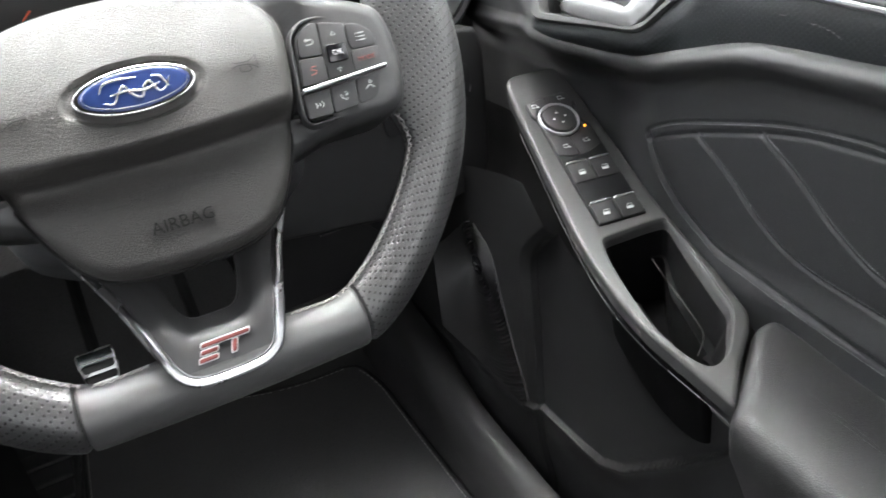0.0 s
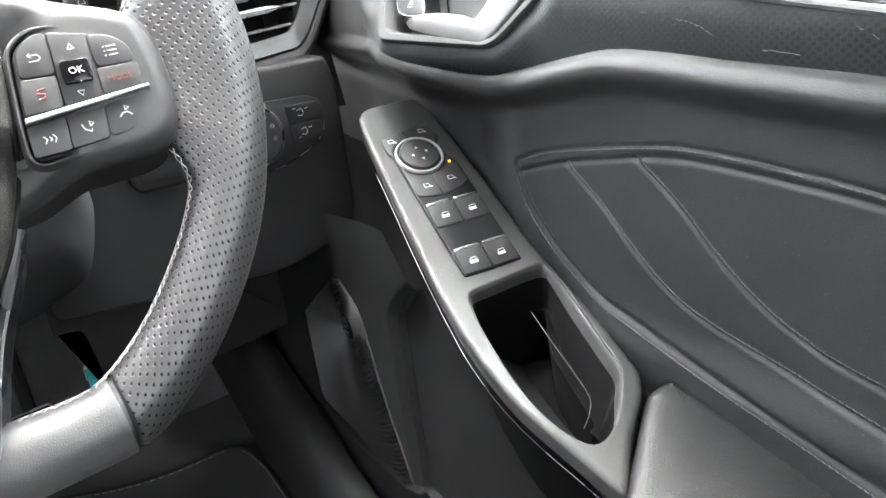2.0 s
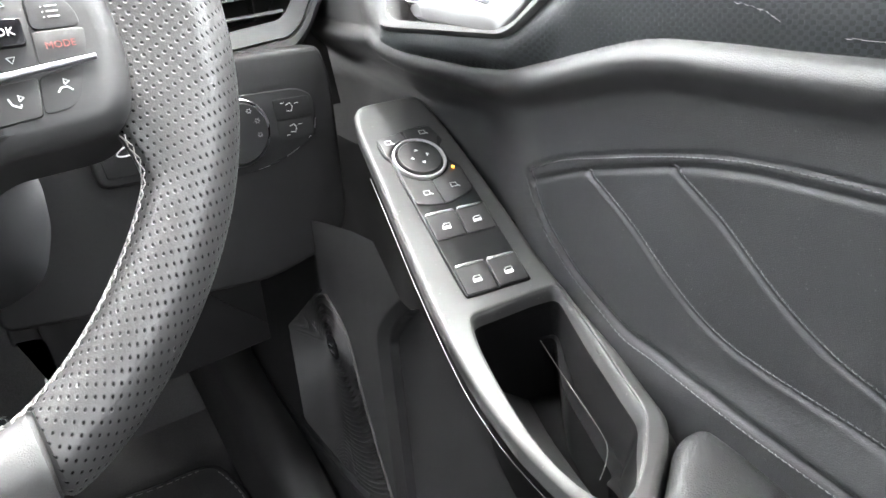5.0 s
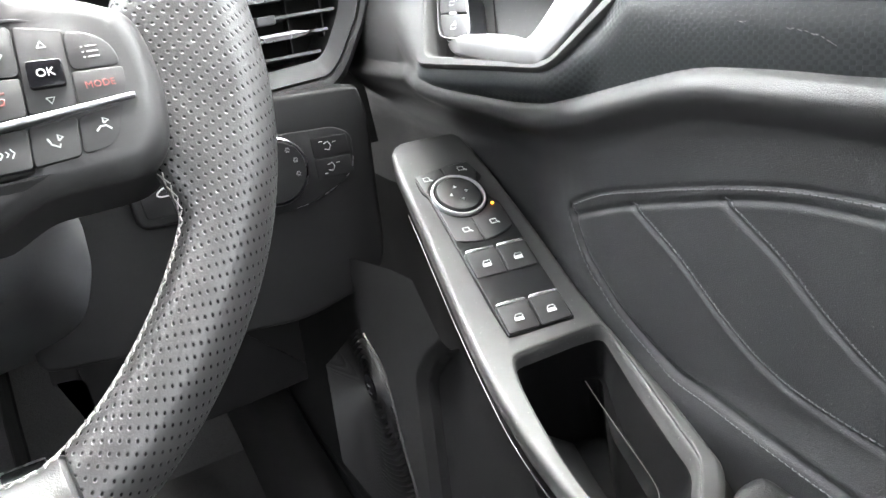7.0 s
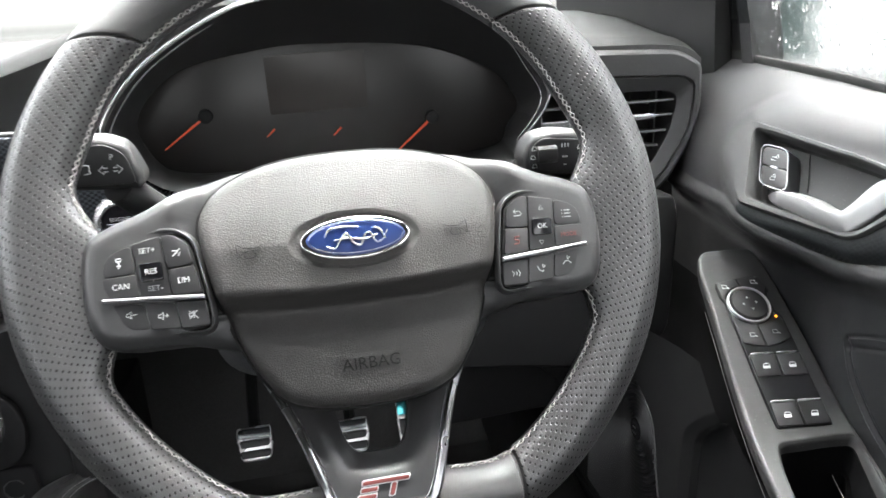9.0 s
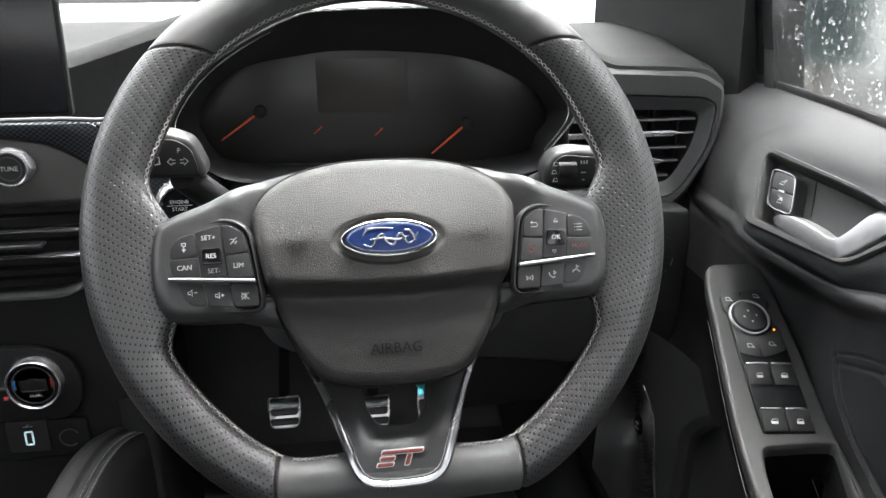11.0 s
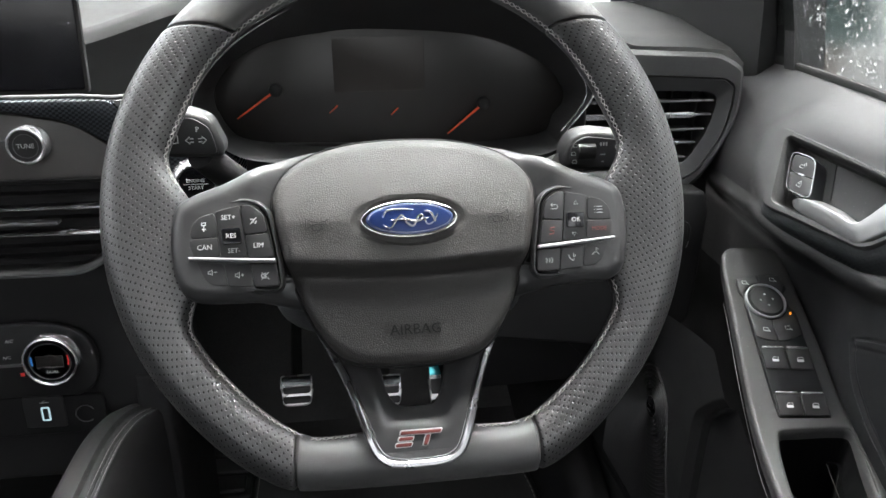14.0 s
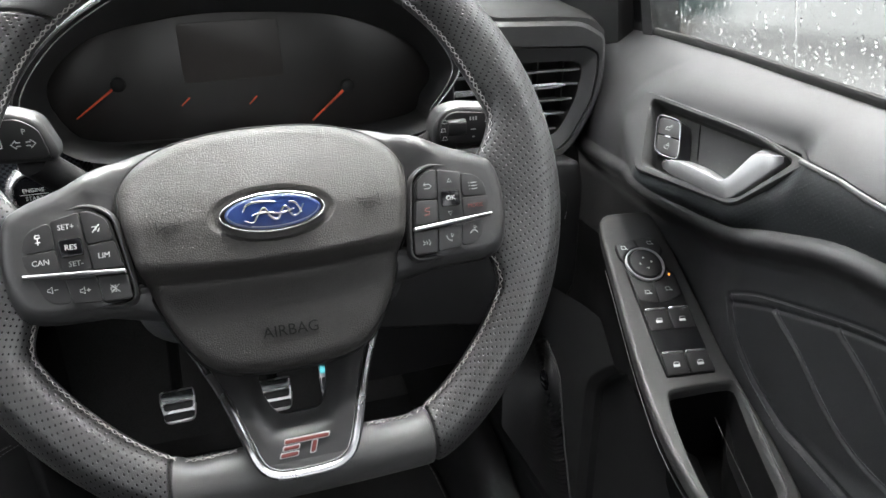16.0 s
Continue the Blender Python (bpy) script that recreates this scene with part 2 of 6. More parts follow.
    mul.inputs["To Min"].default_value, mul.inputs["To Max"].default_value = rough - 0.12, rough + 0.15
    nt.links.new(ch.outputs["Fac"], mul.inputs["Value"])
    nt.links.new(mul.outputs[0], b.inputs["Roughness"])
    return m


def glow(name, colour, strength):
    m = bpy.data.materials.new(name)
    m.use_nodes = True
    b = m.node_tree.nodes["Principled BSDF"]
    b.inputs["Base Color"].default_value = (*colour, 1)
    b.inputs["Emission Color"].default_value = (*colour, 1)
    b.inputs["Emission Strength"].default_value = strength
    return m


def glass(name, tint=(1, 1, 1), rough=0.0):
    m = bpy.data.materials.new(name)
    m.use_nodes = True
    b = m.node_tree.nodes["Principled BSDF"]
    b.inputs["Base Color"].default_value = (*tint, 1)
    b.inputs["Transmission Weight"].default_value = 1
    b.inputs["Roughness"].default_value = rough
    b.inputs["IOR"].default_value = 1.33
    return m


LEATHER = mat("black_leather", (0.043, 0.043, 0.0432), 0.46, grain=0.25, grain_size=0.001, spec=0.55)
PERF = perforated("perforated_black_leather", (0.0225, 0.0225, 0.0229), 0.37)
AIRBAG = mat("grained_dark_plastic", (0.0335, 0.0317, 0.0303), 0.52, grain=0.42, grain_size=0.0014, spec=0.34, wear=0.02)
HUB = mat("satin_dark_plastic", (0.026, 0.026, 0.0265), 0.4, vary=0.08, spec=0.4, wear=0.03)
KNEE = mat("black_lower_dash_plastic", (0.0135, 0.0135, 0.014), 0.62, grain=0.3, grain_size=0.001, spec=0.2)
KEY = mat("button_plastic", (0.0112, 0.0112, 0.0116), 0.46, spec=0.42)
GLOSS = mat("gloss_black_plastic", (0.005, 0.005, 0.006), 0.16, spec=0.3)
CHROME = mat("satin_chrome", (0.33, 0.33, 0.34), 0.28, metal=1.0, vary=0.05)
BRIGHT = mat("bright_chrome", (0.8, 0.8, 0.8), 0.12, metal=1.0, vary=0.03)
SILVER = mat("satin_silver_paint", (0.075, 0.075, 0.077), 0.5, metal=0.4, vary=0.06)
STITCH = mat("pale_grey_thread", (0.34, 0.33, 0.32), 0.8)
STITCHD = mat("dark_grey_thread", (0.085, 0.085, 0.088), 0.8)
SOFT = mat("soft_touch_grained_trim", (0.0190, 0.0190, 0.0195), 0.54, grain=0.28, grain_size=0.0011, dust=0.2, spec=0.4)
HARD = mat("hard_grained_trim", (0.0078, 0.0078, 0.0082), 0.58, grain=0.3, grain_size=0.0011, dust=0.25, spec=0.28)
INSERT = mat("leather_like_vinyl", (0.0142, 0.0147, 0.0157), 0.55, grain=0.25, grain_size=0.001, vary=0.3, vary_size=0.03, dust=0.2)
SATIN = mat("satin_grey_painted_plastic", (0.032, 0.032, 0.032), 0.5, vary=0.06, dust=0.3, spec=0.22)
CARBON = weave("carbon_look_foil", (0.010, 0.0112, 0.0120), 0.45, 0.0024)
CARBON_F = weave("carbon_look_foil_upright", (0.014, 0.016, 0.019), 0.36, 0.0027, axes=(1, 1.3, 0.0))
CARPET = mat("black_carpet", (0.08, 0.08, 0.08), 0.95, grain=0.9, grain_size=0.002, dust=0.15)
# black plastic, also used as painted shade behind the console and in embossing
DARK = mat("dark_plastic_and_shade", (0.0085, 0.0085, 0.0085), 0.8, spec=0.2)
WHITE = mat("white_print", (0.42, 0.42, 0.42), 0.6)
RED = mat("red_print", (0.13, 0.022, 0.018), 0.5)
BLUE = mat("blue_enamel", (0.007, 0.02, 0.085), 0.3, vary=0.25, vary_size=0.02, coat=0.5)
TOPS = mat("matt_grained_dash_top", (0.012, 0.012, 0.012), 0.78, grain=0.3, grain_size=0.0014, spec=0.12)
RAILM = mat("dark_padded_rail", (0.0045, 0.0045, 0.0048), 0.6, grain=0.2, grain_size=0.0012, spec=0.25)
CLIM = mat("matt_black_console_plastic", (0.007, 0.007, 0.0075), 0.7, grain=0.15, grain_size=0.001, spec=0.22)
LENS_M = mat("smoked_instrument_lens", (0.013, 0.0115, 0.011), 0.3, vary=0.04, spec=0.4, wear=0.01)
GRILLE = mat("ribbed_black_plastic", (0.0085, 0.0085, 0.009), 0.5, grain=0.0, spec=0.45)
# taken darker than real plastic to hold the shade inside the cup
CUP_SHADE = mat("shade_darkened_cup_plastic", (0.0020, 0.0020, 0.0021), 0.8, spec=0.08)
SWITCHM = mat("black_switch_surround", (0.0045, 0.0045, 0.005), 0.38, spec=0.2, vary=0.03, wear=0.0)
SILLM = mat("grained_sill_plastic", (0.011, 0.011, 0.0115), 0.55, grain=0.3, grain_size=0.001)
STRIPM = mat("brushed_silver_strip", (0.34, 0.34, 0.35), 0.36, metal=0.9, vary=0.06)
SHROUD = mat("grained_column_plastic", (0.030, 0.031, 0.033), 0.55, grain=0.25, grain_size=0.001)
RINGS = mat("satin_silver_ring", (0.30, 0.30, 0.31), 0.42, metal=0.45, vary=0.05)
RINGM = mat("silvered_ring_metal", (0.36, 0.36, 0.37), 0.25, metal=0.75, vary=0.05)
PANEL = mat("warm_grey_satin_plastic", (0.062, 0.058, 0.056), 0.42, vary=0.08)
PADM = mat("padded_black_vinyl", (0.0145, 0.0145, 0.015), 0.5, spec=0.38, grain=0.3, grain_size=0.0015, dust=0.15)
PLATE = mat("dark_polished_metal", (0.05, 0.055, 0.056), 0.2, metal=0.8, vary=0.4, vary_size=0.01)
TEAL = mat("teal_metal", (0.04, 0.30, 0.33), 0.14, metal=0.6)
LEVER = mat("satin_aluminium", (0.19, 0.19, 0.193), 0.36, metal=0.6, vary=0.06)
PEDAL = mat("brushed_pedal_metal", (0.50, 0.50, 0.50), 0.28, metal=0.7, vary=0.1)
HEAD = mat("black_headliner", (0.03, 0.03, 0.03), 0.9, grain=0.3)
ASPHALT = mat("wet_asphalt", (0.045, 0.045, 0.044), 0.45, grain=0.5, grain_size=0.01, vary=0.4, vary_size=0.6)
AMBER = glow("amber_lamp", (1.0, 0.28, 0.02), 0.16)


# ---- steering wheel: x right, y up in the wheel's plane, z towards the driver ----
COLUMN = radians(24)
WHEEL = Matrix(((1, 0, 0, 0.0015), (0, math.sin(COLUMN), -math.cos(COLUMN), 0), (0, math.cos(COLUMN), math.sin(COLUMN), 0.95), (0, 0, 0, 1)))
wheel = thing("steering_wheel", WHEEL, "black leather flat-bottomed steering wheel with pale stitching", "steering wheel")
RIM_C, RIM_R, RIM_Z = 0.031, 0.1755, -0.006


def rim_centre(a):
    """Centre line of the rim; a in degrees clockwise from the top."""
    c, s = math.cos(radians(a)), math.sin(radians(a))
    r = RIM_R + 0.003 * math.exp(-((abs(abs(a) - 180) - 28) / 14) ** 2)
    flat = 0.1625 / max(-c, 0.05)
    if c < -0.3:
        k = 0.004
        h = max(k - abs(r - flat), 0) / k
        r = min(r, flat) - h * h * k * 0.25
    return Vector((s * r, RIM_C + c * r, 0)), Vector((s, c, 0))


def rim_point(a, q, grow=0.0):
    """A point of the rim's skin: q runs round the tube, 0 outermost; the inside swells at the thumb rests and spreads on to the spokes."""
    p, d = rim_centre(a)
    b = abs(a) if abs(a) <= 180 else 360 - abs(a)
    thumb = math.exp(-((b - 66) / 12) ** 2) * 0.003 
    lobe = ease(b, 74, 90) * ease(-b, -119, -104)
    c, s = math.cos(q), math.sin(q)
    w = 0.0178 + grow + (thumb + 0.024 * lobe if c < 0 else 0)
    h = (0.0165 + grow) * (1 - 0.25 * lobe * max(-c, 0))
    if c < 0:
        s = math.copysign(abs(s) ** (1 - 0.35 * lobe), s)
    return p + d * (w * c) + Vector((0, 0, RIM_Z + h * s))


def rim_ring(a, n, lean=0.0, grow=0.0):
    return [rim_point(a + lean * math.cos(2 * math.pi * j / n), 2 * math.pi * j / n, grow) for j in range(n)]


def rim_section(name, a0, a1, material, label, lean0=0.0, lean1=0.0, steps=60, n=40):
    bm = bmesh.new()
    uvl = bm.loops.layers.uv.new("UVMap")
    near = (0.0022, 0.0045, 0.0075, 0.011)
    ts = sorted([k / steps for k in range(steps + 1)] + [e * 60 / abs(a1 - a0) * 2 for e in near] + [1 - e * 60 / abs(a1 - a0) * 2 for e in near])
    steps = len(ts) - 1
    rings, arc = [], [0.0]
    for i, t in enumerate(ts):
        off = min(t, 1 - t) * abs(a1 - a0) * 0.00306
        rings.append(rim_ring(a0 + (a1 - a0) * t, n, lean0 * (1 - t) + lean1 * t, -0.0024 * math.exp(-(off / 0.0011) ** 2)))
        if i:
            arc.append(arc[-1] + (rim_centre(a0 + (a1 - a0) * t)[0] - rim_centre(a0 + (a1 - a0) * ts[i - 1])[0]).length)
    round_ = []
    for ring in rings:
        run = [1.0]
        for j in range(n):
            run.append(run[-1] + (Vector(ring[(j + 1) % n]) - Vector(ring[j])).length)
        round_.append(run)
    vr = [[bm.verts.new(p) for p in ring] for ring in rings]
    for i in range(steps):
        for j in range(n):
            k = (j + 1) % n
            f = bm.faces.new((vr[i][j], vr[i][k], vr[i + 1][k], vr[i + 1][j]))
            for loop, (s, r) in zip(f.loops, ((i, j), (i, j + 1), (i + 1, j + 1), (i + 1, j))):
                loop[uvl].uv = (arc[s], round_[s][r])
    return part(name, bm, material, wheel, label)


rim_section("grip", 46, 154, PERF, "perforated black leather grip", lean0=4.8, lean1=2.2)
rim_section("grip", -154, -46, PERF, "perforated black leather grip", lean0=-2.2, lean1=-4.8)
rim_section("rim_top", -46, 46, LEATHER, "smooth black leather", lean0=-4.8, lean1=4.8)
rim_section("rim_bottom", 154, 206, LEATHER, "smooth black leather flat bottom", lean0=2.2, lean1=-2.2, steps=40)


def cross_stitch(bm, a0, a1, q, pitch=0.0046):
    """Crossed threads along the inner edge of the rim."""
    a = a0
    flip = 1
    while a < a1:
        da = math.degrees(pitch / 0.156)
        d0 = rim_centre(a)[1]
        for s in (1, -1):
            e = random.uniform(-0.01, 0.01)
            x, y = rim_point(a, q - 0.11 * s + e, 0.0004), rim_point(a + da, q + 0.11 * s + e, 0.0004)
            x, y = x + (y - x) * 0.05, y - (y - x) * 0.05
            mid = (x + y) / 2 + Vector((-d0.x * 0.0003, -d0.y * 0.0003, 0.0003))
            tube(bm, [x, mid, y], [0.00028, 0.00048, 0.00028], n=5)
        a += da


bm = bmesh.new()
for lo, hi in ((-153, -112), (-84, 84), (112, 153), (155, 165), (195, 205)):
    cross_stitch(bm, lo, hi, math.pi - 0.30)
tagged(part("stitching", bm, STITCH, wheel, "pale grey cross stitching"), kind="stuff")

# spokes and hub shell behind the cover
hub_half = [(0.0, 0.0740), (0.035, 0.0730), (0.066, 0.069), (0.090, 0.0615), (0.113, 0.0505), (0.134, 0.0430), (0.1455, 0.034), (0.1490, 0.010), (0.1450, -0.014), (0.134, -0.0245),
            (0.113, -0.0260), (0.098, -0.0265), (0.083, -0.0300), (0.066, -0.035), (0.040, -0.045)]
hub_line = spline([(x, y) for x, y in hub_half] + [(-x, y) for x, y in hub_half[:0:-1]], 6)


def hub_z(p):
    """The spokes lie lower at the rim and rise towards the cover."""
    s = max(0.0, 1 - abs(p.x) / 0.16)
    return Vector((p.x, p.y, p.z + 0.007 * s ** 0.6 - 0.015 * (1 - ease(abs(p.x), 0.076, 0.100))))


def slab_fine(outline, z0, z1, bevel, warp, rings=7):
    bm = bmesh.new()
    P = [Vector(p[:2]) for p in outline]
    R = [[(p.x, p.y, z0) for p in P]]
    for i in range(6):
        a = i / 5 * math.pi / 2
        R.append([(p.x, p.y, z1 - bevel + bevel * math.sin(a)) for p in inset(P, bevel * (1 - math.cos(a)))])
    q = inset(P, bevel)
    for i in range(1, rings + 1):
        s = 1 - i / (rings + 0.5)
        R.append([(p.x * s, p.y * (s * 0.8 + 0.2) + 0.004 * (1 - s), z1) for p in q])
    loft(bm, [[warp(Vector(p)) for p in r] for r in R], cap0=True, cap1=True)
    return bm


part("hub", slab_fine(hub_line, -0.036, 0.0102, 0.010, hub_z), HUB, wheel, "satin dark grey spokes and hub")

# airbag cover with a fold across it
cover_half = [(0.0, 0.0745), (0.032, 0.0728), (0.058, 0.0665), (0.075, 0.0560), (0.0835, 0.042), (0.0835, 0.026), (0.0795, 0.004), (0.0735, -0.016), (0.0665, -0.034), (0.0575, -0.051), (0.0470, -0.0635), (0.034, -0.0692), (0.017, -0.0717)]
cover_line = spline(cover_half + [(0.0, -0.0722)] + [(-x, y) for x, y in cover_half[:0:-1]], 8)


def cover_height(x, y):
    up = 0.0265 - 0.9 * max(0, y - 0.02) ** 1.35 - 0.9 * x * x
    fold = -0.0105 + 0.7 * x * x
    low = 0.0172 - 1.1 * (min(y, -0.02) + 0.02) ** 2 - 0.8 * x * x - 0.0050 * math.exp(-((y - fold + 0.006) / 0.011) ** 2)
    t = ease(y, fold - 0.0065, fold + 0.0055)
    side = 1 - ease(abs(x), 0.072, 0.088)
    low = low + (up - low) * (1 - side) * 0.8
    return low + (up - low) * t


def cover_mesh():
    bm = bmesh.new()
    P = [Vector(p[:2]) for p in cover_line]
    R = [[(p.x, p.y, -0.012) for p in P]]
    for i in range(7):
        a = i / 6 * math.pi / 2
        R.append([(p.x, p.y, cover_height(p.x, p.y) - 0.008 + 0.008 * math.sin(a)) for p in inset(P, 0.008 * (1 - math.cos(a)))])
    q = inset(P, 0.008)
    n = 60
    for i in range(1, n + 1):
        s = 1 - i / (n + 0.3)
        ring = []
        for p in q:
            x, y = p.x * s, 0.005 + (p.y - 0.005) * s
            e = (x / 0.0335) ** 2 + ((y - 0.0195) / 0.0152) ** 2
            dent = -0.0022 * ease(1.22 - e, 0, 0.30)
            ring.append((x, y, cover_height(x, y) + dent))
        R.append(ring)
    loft(bm, R, cap0=True, cap1=True)
    return bm


bm = bmesh.new()
tube(bm, [(p.x, p.y, cover_height(p.x, p.y) - 0.0100) for p in inset([Vector(q[:2]) for q in cover_line], -0.0004)], 0.0014, n=6, closed=True)
part("cover_gap", bm, DARK, wheel, "dark gap round the airbag cover")
cover = part("airbag_cover", cover_mesh(), AIRBAG, wheel, "grained dark grey airbag cover")


def on_cover(x, y, d=0.0):
    e = 0.004
    zx = (cover_height(x + e, y) - cover_height(x - e, y)) / (2 * e)
    zy = (cover_height(x, y + e) - cover_height(x, y - e)) / (2 * e)
    n = Vector((-zx, -zy, 1)).normalized()
    u = Vector((1, 0, zx)).normalized()
    w = n.cross(u)
    p = Vector((x, y, cover_height(x, y))) + n * d
    return Matrix(((u.x, w.x, n.x, p.x), (u.y, w.y, n.y, p.y), (u.z, w.z, n.z, p.z), (0, 0, 0, 1)))


def oval(a, b, n=48):
    return [(a * math.cos(2 * math.pi * i / n), b * math.sin(2 * math.pi * i / n)) for i in range(n)]


badge_m = on_cover(0.0004, 0.0195, -0.0022)
badge = part("badge", slab(oval(0.0303, 0.0120), 0.0, 0.0032, 0.0012), BRIGHT, cover, "oval badge with chrome rim and blue enamel", m=badge_m)
part("enamel", slab(oval(0.0272, 0.0100), 0.0030, 0.0040, 0.0005, dome=0.0008), BLUE, badge, "dark blue enamel oval")
bm = bmesh.new()
tube(bm, [(x, y, 0.0049) for x, y in oval(0.0258, 0.0087)], 0.00022, n=5, closed=True)
strokes = [[(-0.0170, 0.0008), (-0.0140, 0.0050), (-0.0060, 0.0058), (0.0020, 0.0050)], [(-0.0165, -0.0040), (-0.0120, -0.0056), (-0.0085, -0.0010), (-0.0050, 0.0022), (-0.0020, -0.0030), (0.0020, -0.0050), (0.0050, 0.0006), (0.0080, 0.0012), (0.0105, -0.0040), (0.0140, -0.0034), (0.0175, 0.0020)],
           [(-0.0120, -0.0012), (-0.0040, -0.0006), (0.0040, -0.0020), (0.0120, 0.0000)], [(0.0090, 0.0040), (0.0130, 0.0030), (0.0160, -0.0030)]]
for st in strokes:
    P = spline(st, 6, False)
    k = len(P)
    tube(bm, [(p[0], p[1] + 0.0002, 0.0050) for p in P], [0.0003 + 0.0003 * math.sin(math.pi * i / (k - 1)) for i in range(k)], n=6, flat=0.4)
part("script", bm, CHROME, badge, "flowing chrome strokes")
# dark tone on the letters carries the shade of their embossing
letters("AIRBAG", 0.0094, DARK, cover, on_cover(0.0012, -0.0492, 0.0002), depth=0.0006, label="embossed lettering")
# horn symbols take the same dark tone to paint their relief shade
for sx in (-1, 1):
    bm = bmesh.new()
    for pts in ([(-0.0060, 0.0024), (-0.0045, 0.0012), (0.0020, 0.0010), (0.0062, 0.0034)], [(0.0062, 0.0034), (0.0062, -0.0034)], [(0.0062, -0.0034), (0.0020, -0.0006), (-0.0045, -0.0004), (-0.0060, -0.0016)],
                [(-0.0020, -0.0006), (-0.0030, -0.0026), (-0.0015, -0.0038), (0.0015, -0.0038), (0.0026, -0.0026), (0.0016, -0.0008)]):
        tube(bm, [(x * sx, y, 0.0) for x, y in spline([(a * 1.1, b * 1.1) for a, b in pts], 4, False)], 0.00026, n=6, flat=0.6)
    part("horn_symbol", bm, DARK, cover, "embossed horn symbol", m=on_cover(0.0568 * sx, 0.0195, 0.0006))

# switch pods
pod_line = [(0.0815, -0.0185), (0.0830, -0.0030), (0.0860, 0.0160), (0.0885, 0.0295), (0.0965, 0.0350), (0.1040, 0.0357), (0.1200, 0.0322), (0.1300, 0.0290), (0.1355, 0.0235), (0.1366, 0.0145), (0.1364, 0.0020),
            (0.1310, -0.0090), (0.1240, -0.0153), (0.1135, -0.0166), (0.0970, -0.0180)]


def pod_warp(s):
    return lambda p: Vector((p.x * s, p.y, p.z - 0.10 * (p.x - 0.09) + 0.02 * p.y))


def pod(s):
    fix = pod_warp(s)

    def key(pts, name, label="", r=0.0013, top=0.0168, material=KEY):
        return part(name, slab(inset([Vector(p) for p in rounded(pts, r, 3)], -0.0003), 0.008, top, 0.00045, warp=fix), material, base, label)

    base = part("switch_pod", slab(rounded(pod_line, 0.005, 5), -0.004, 0.0145, 0.001, warp=fix), DARK, wheel, "black switch pod on the spoke")
    bm = bmesh.new()
    ring = inset(rounded(pod_line, 0.005, 5), -0.0008)
    steps = [(0.0, -0.0020), (0.0, 0.0140), (0.0005, 0.0149), (0.0012, 0.0150), (0.0022, 0.0138), (0.0030, 0.0100)]
    loft(bm, [[fix(Vector((p.x, p.y, z))) for p in inset(ring, -d)] for d, z in steps])
    part("pod_frame", bm, HUB, base, "satin grey frame")
    a = key([(0.0880, 0.0168), (0.0902, 0.0282), (0.0972, 0.0335), (0.1030, 0.0342), (0.1014, 0.0160)], "button", r=0.0022)
    b = key([(0.0848, 0.0012), (0.0876, 0.0156), (0.1012, 0.0150), (0.0996, 0.0016)], "button")
    c = key([(0.1184, 0.0156), (0.1197, 0.0304), (0.1290, 0.0278), (0.1340, 0.0228), (0.1352, 0.0151)], "button", r=0.003)
    d = key([(0.1172, 0.0030), (0.1182, 0.0145), (0.1354, 0.0142), (0.1350, 0.0038)], "button")
    e = key([(0.1008, 0.0024), (0.1042, 0.0340), (0.1190, 0.0310), (0.1164, 0.0028)], "rocker", "concave rocker switch", top=0.0160)
    o = key([(0.1038, 0.0106), (0.1046, 0.0200), (0.1158, 0.0196), (0.1152, 0.0104)], "roller", "raised roller key", top=0.0184, material=GLOSS)
    strip = [(0.0832, -0.0030), (0.0834, -0.0004), (0.1040, 0.0012), (0.1366, 0.0037), (0.1366, 0.0016), (0.1040, -0.0012)]
    part("trim_strip", slab(rounded(strip, 0.0006, 3), 0.008, 0.0186, 0.0009, warp=fix), STRIPM, base, "satin silver strip")
    f = key([(0.0820, -0.0168), (0.0832, -0.0038), (0.0984, -0.0030), (0.0966, -0.0167)], "button")
    g = key([(0.0974, -0.0166), (0.0994, -0.0030), (0.1148, -0.0018), (0.1126, -0.0154)], "button")
    h = key([(0.1134, -0.0152), (0.1157, -0.0017), (0.1345, 0.0006), (0.1298, -0.0082), (0.1230, -0.0142)], "button", r=0.0025)

    def at(x, y, lift=0.0002, z=0.0168):
        p = fix(Vector((x, y, z + lift)))
        return Matrix.Translation(p) @ Matrix.Rotation(math.atan(0.10) * s, 4, "Y")

    def sign(parent, x, y, lines, material=WHITE, z=0.0168, r=0.00024):
        bm = bmesh.new()
        for pts in lines:
            tube(bm, [(px, py, 0) for px, py in pts], r, n=4, flat=0.4)
        part("symbol", bm, material, parent, "", m=at(x, y, 0.0001, z))

    tri = [[(-0.0014, -0.001), (0.0014, -0.001), (0, 0.0013), (-0.0014, -0.001)]]
    if s > 0:
        sign(a, 0.0960, 0.0240, [[(-0.0025, -0.0012), (0.0014, -0.0012), (0.0024, 0.0), (0.0014, 0.0014), (-0.0022, 0.0014)], [(-0.0012, 0.0024), (-0.0024, 0.0014), (-0.0012, 0.0004)]])
        sign(b, 0.0935, 0.0085, [[(0.0018, 0.0022), (-0.001, 0.002), (-0.0016, 0.0006), (0.0012, -0.0002), (0.0008, -0.0018), (-0.0022, -0.0022)]], RED, r=0.00045)
        sign(c, 0.1262, 0.0215, [[(-0.001, y), (0.003, y)] for y in (-0.002, 0, 0.002)] + [[(-0.0026, y), (-0.0020, y)] for y in (-0.002, 0, 0.002)])
        letters("MODE", 0.0037, RED, d, at(0.1262, 0.0090), depth=0.0001)
        sign(e, 0.1112, 0.0265, tri, z=0.0160)
        sign(e, 0.1088, 0.0060, [[(x, -y) for x, y in tri[0]]], z=0.0160)
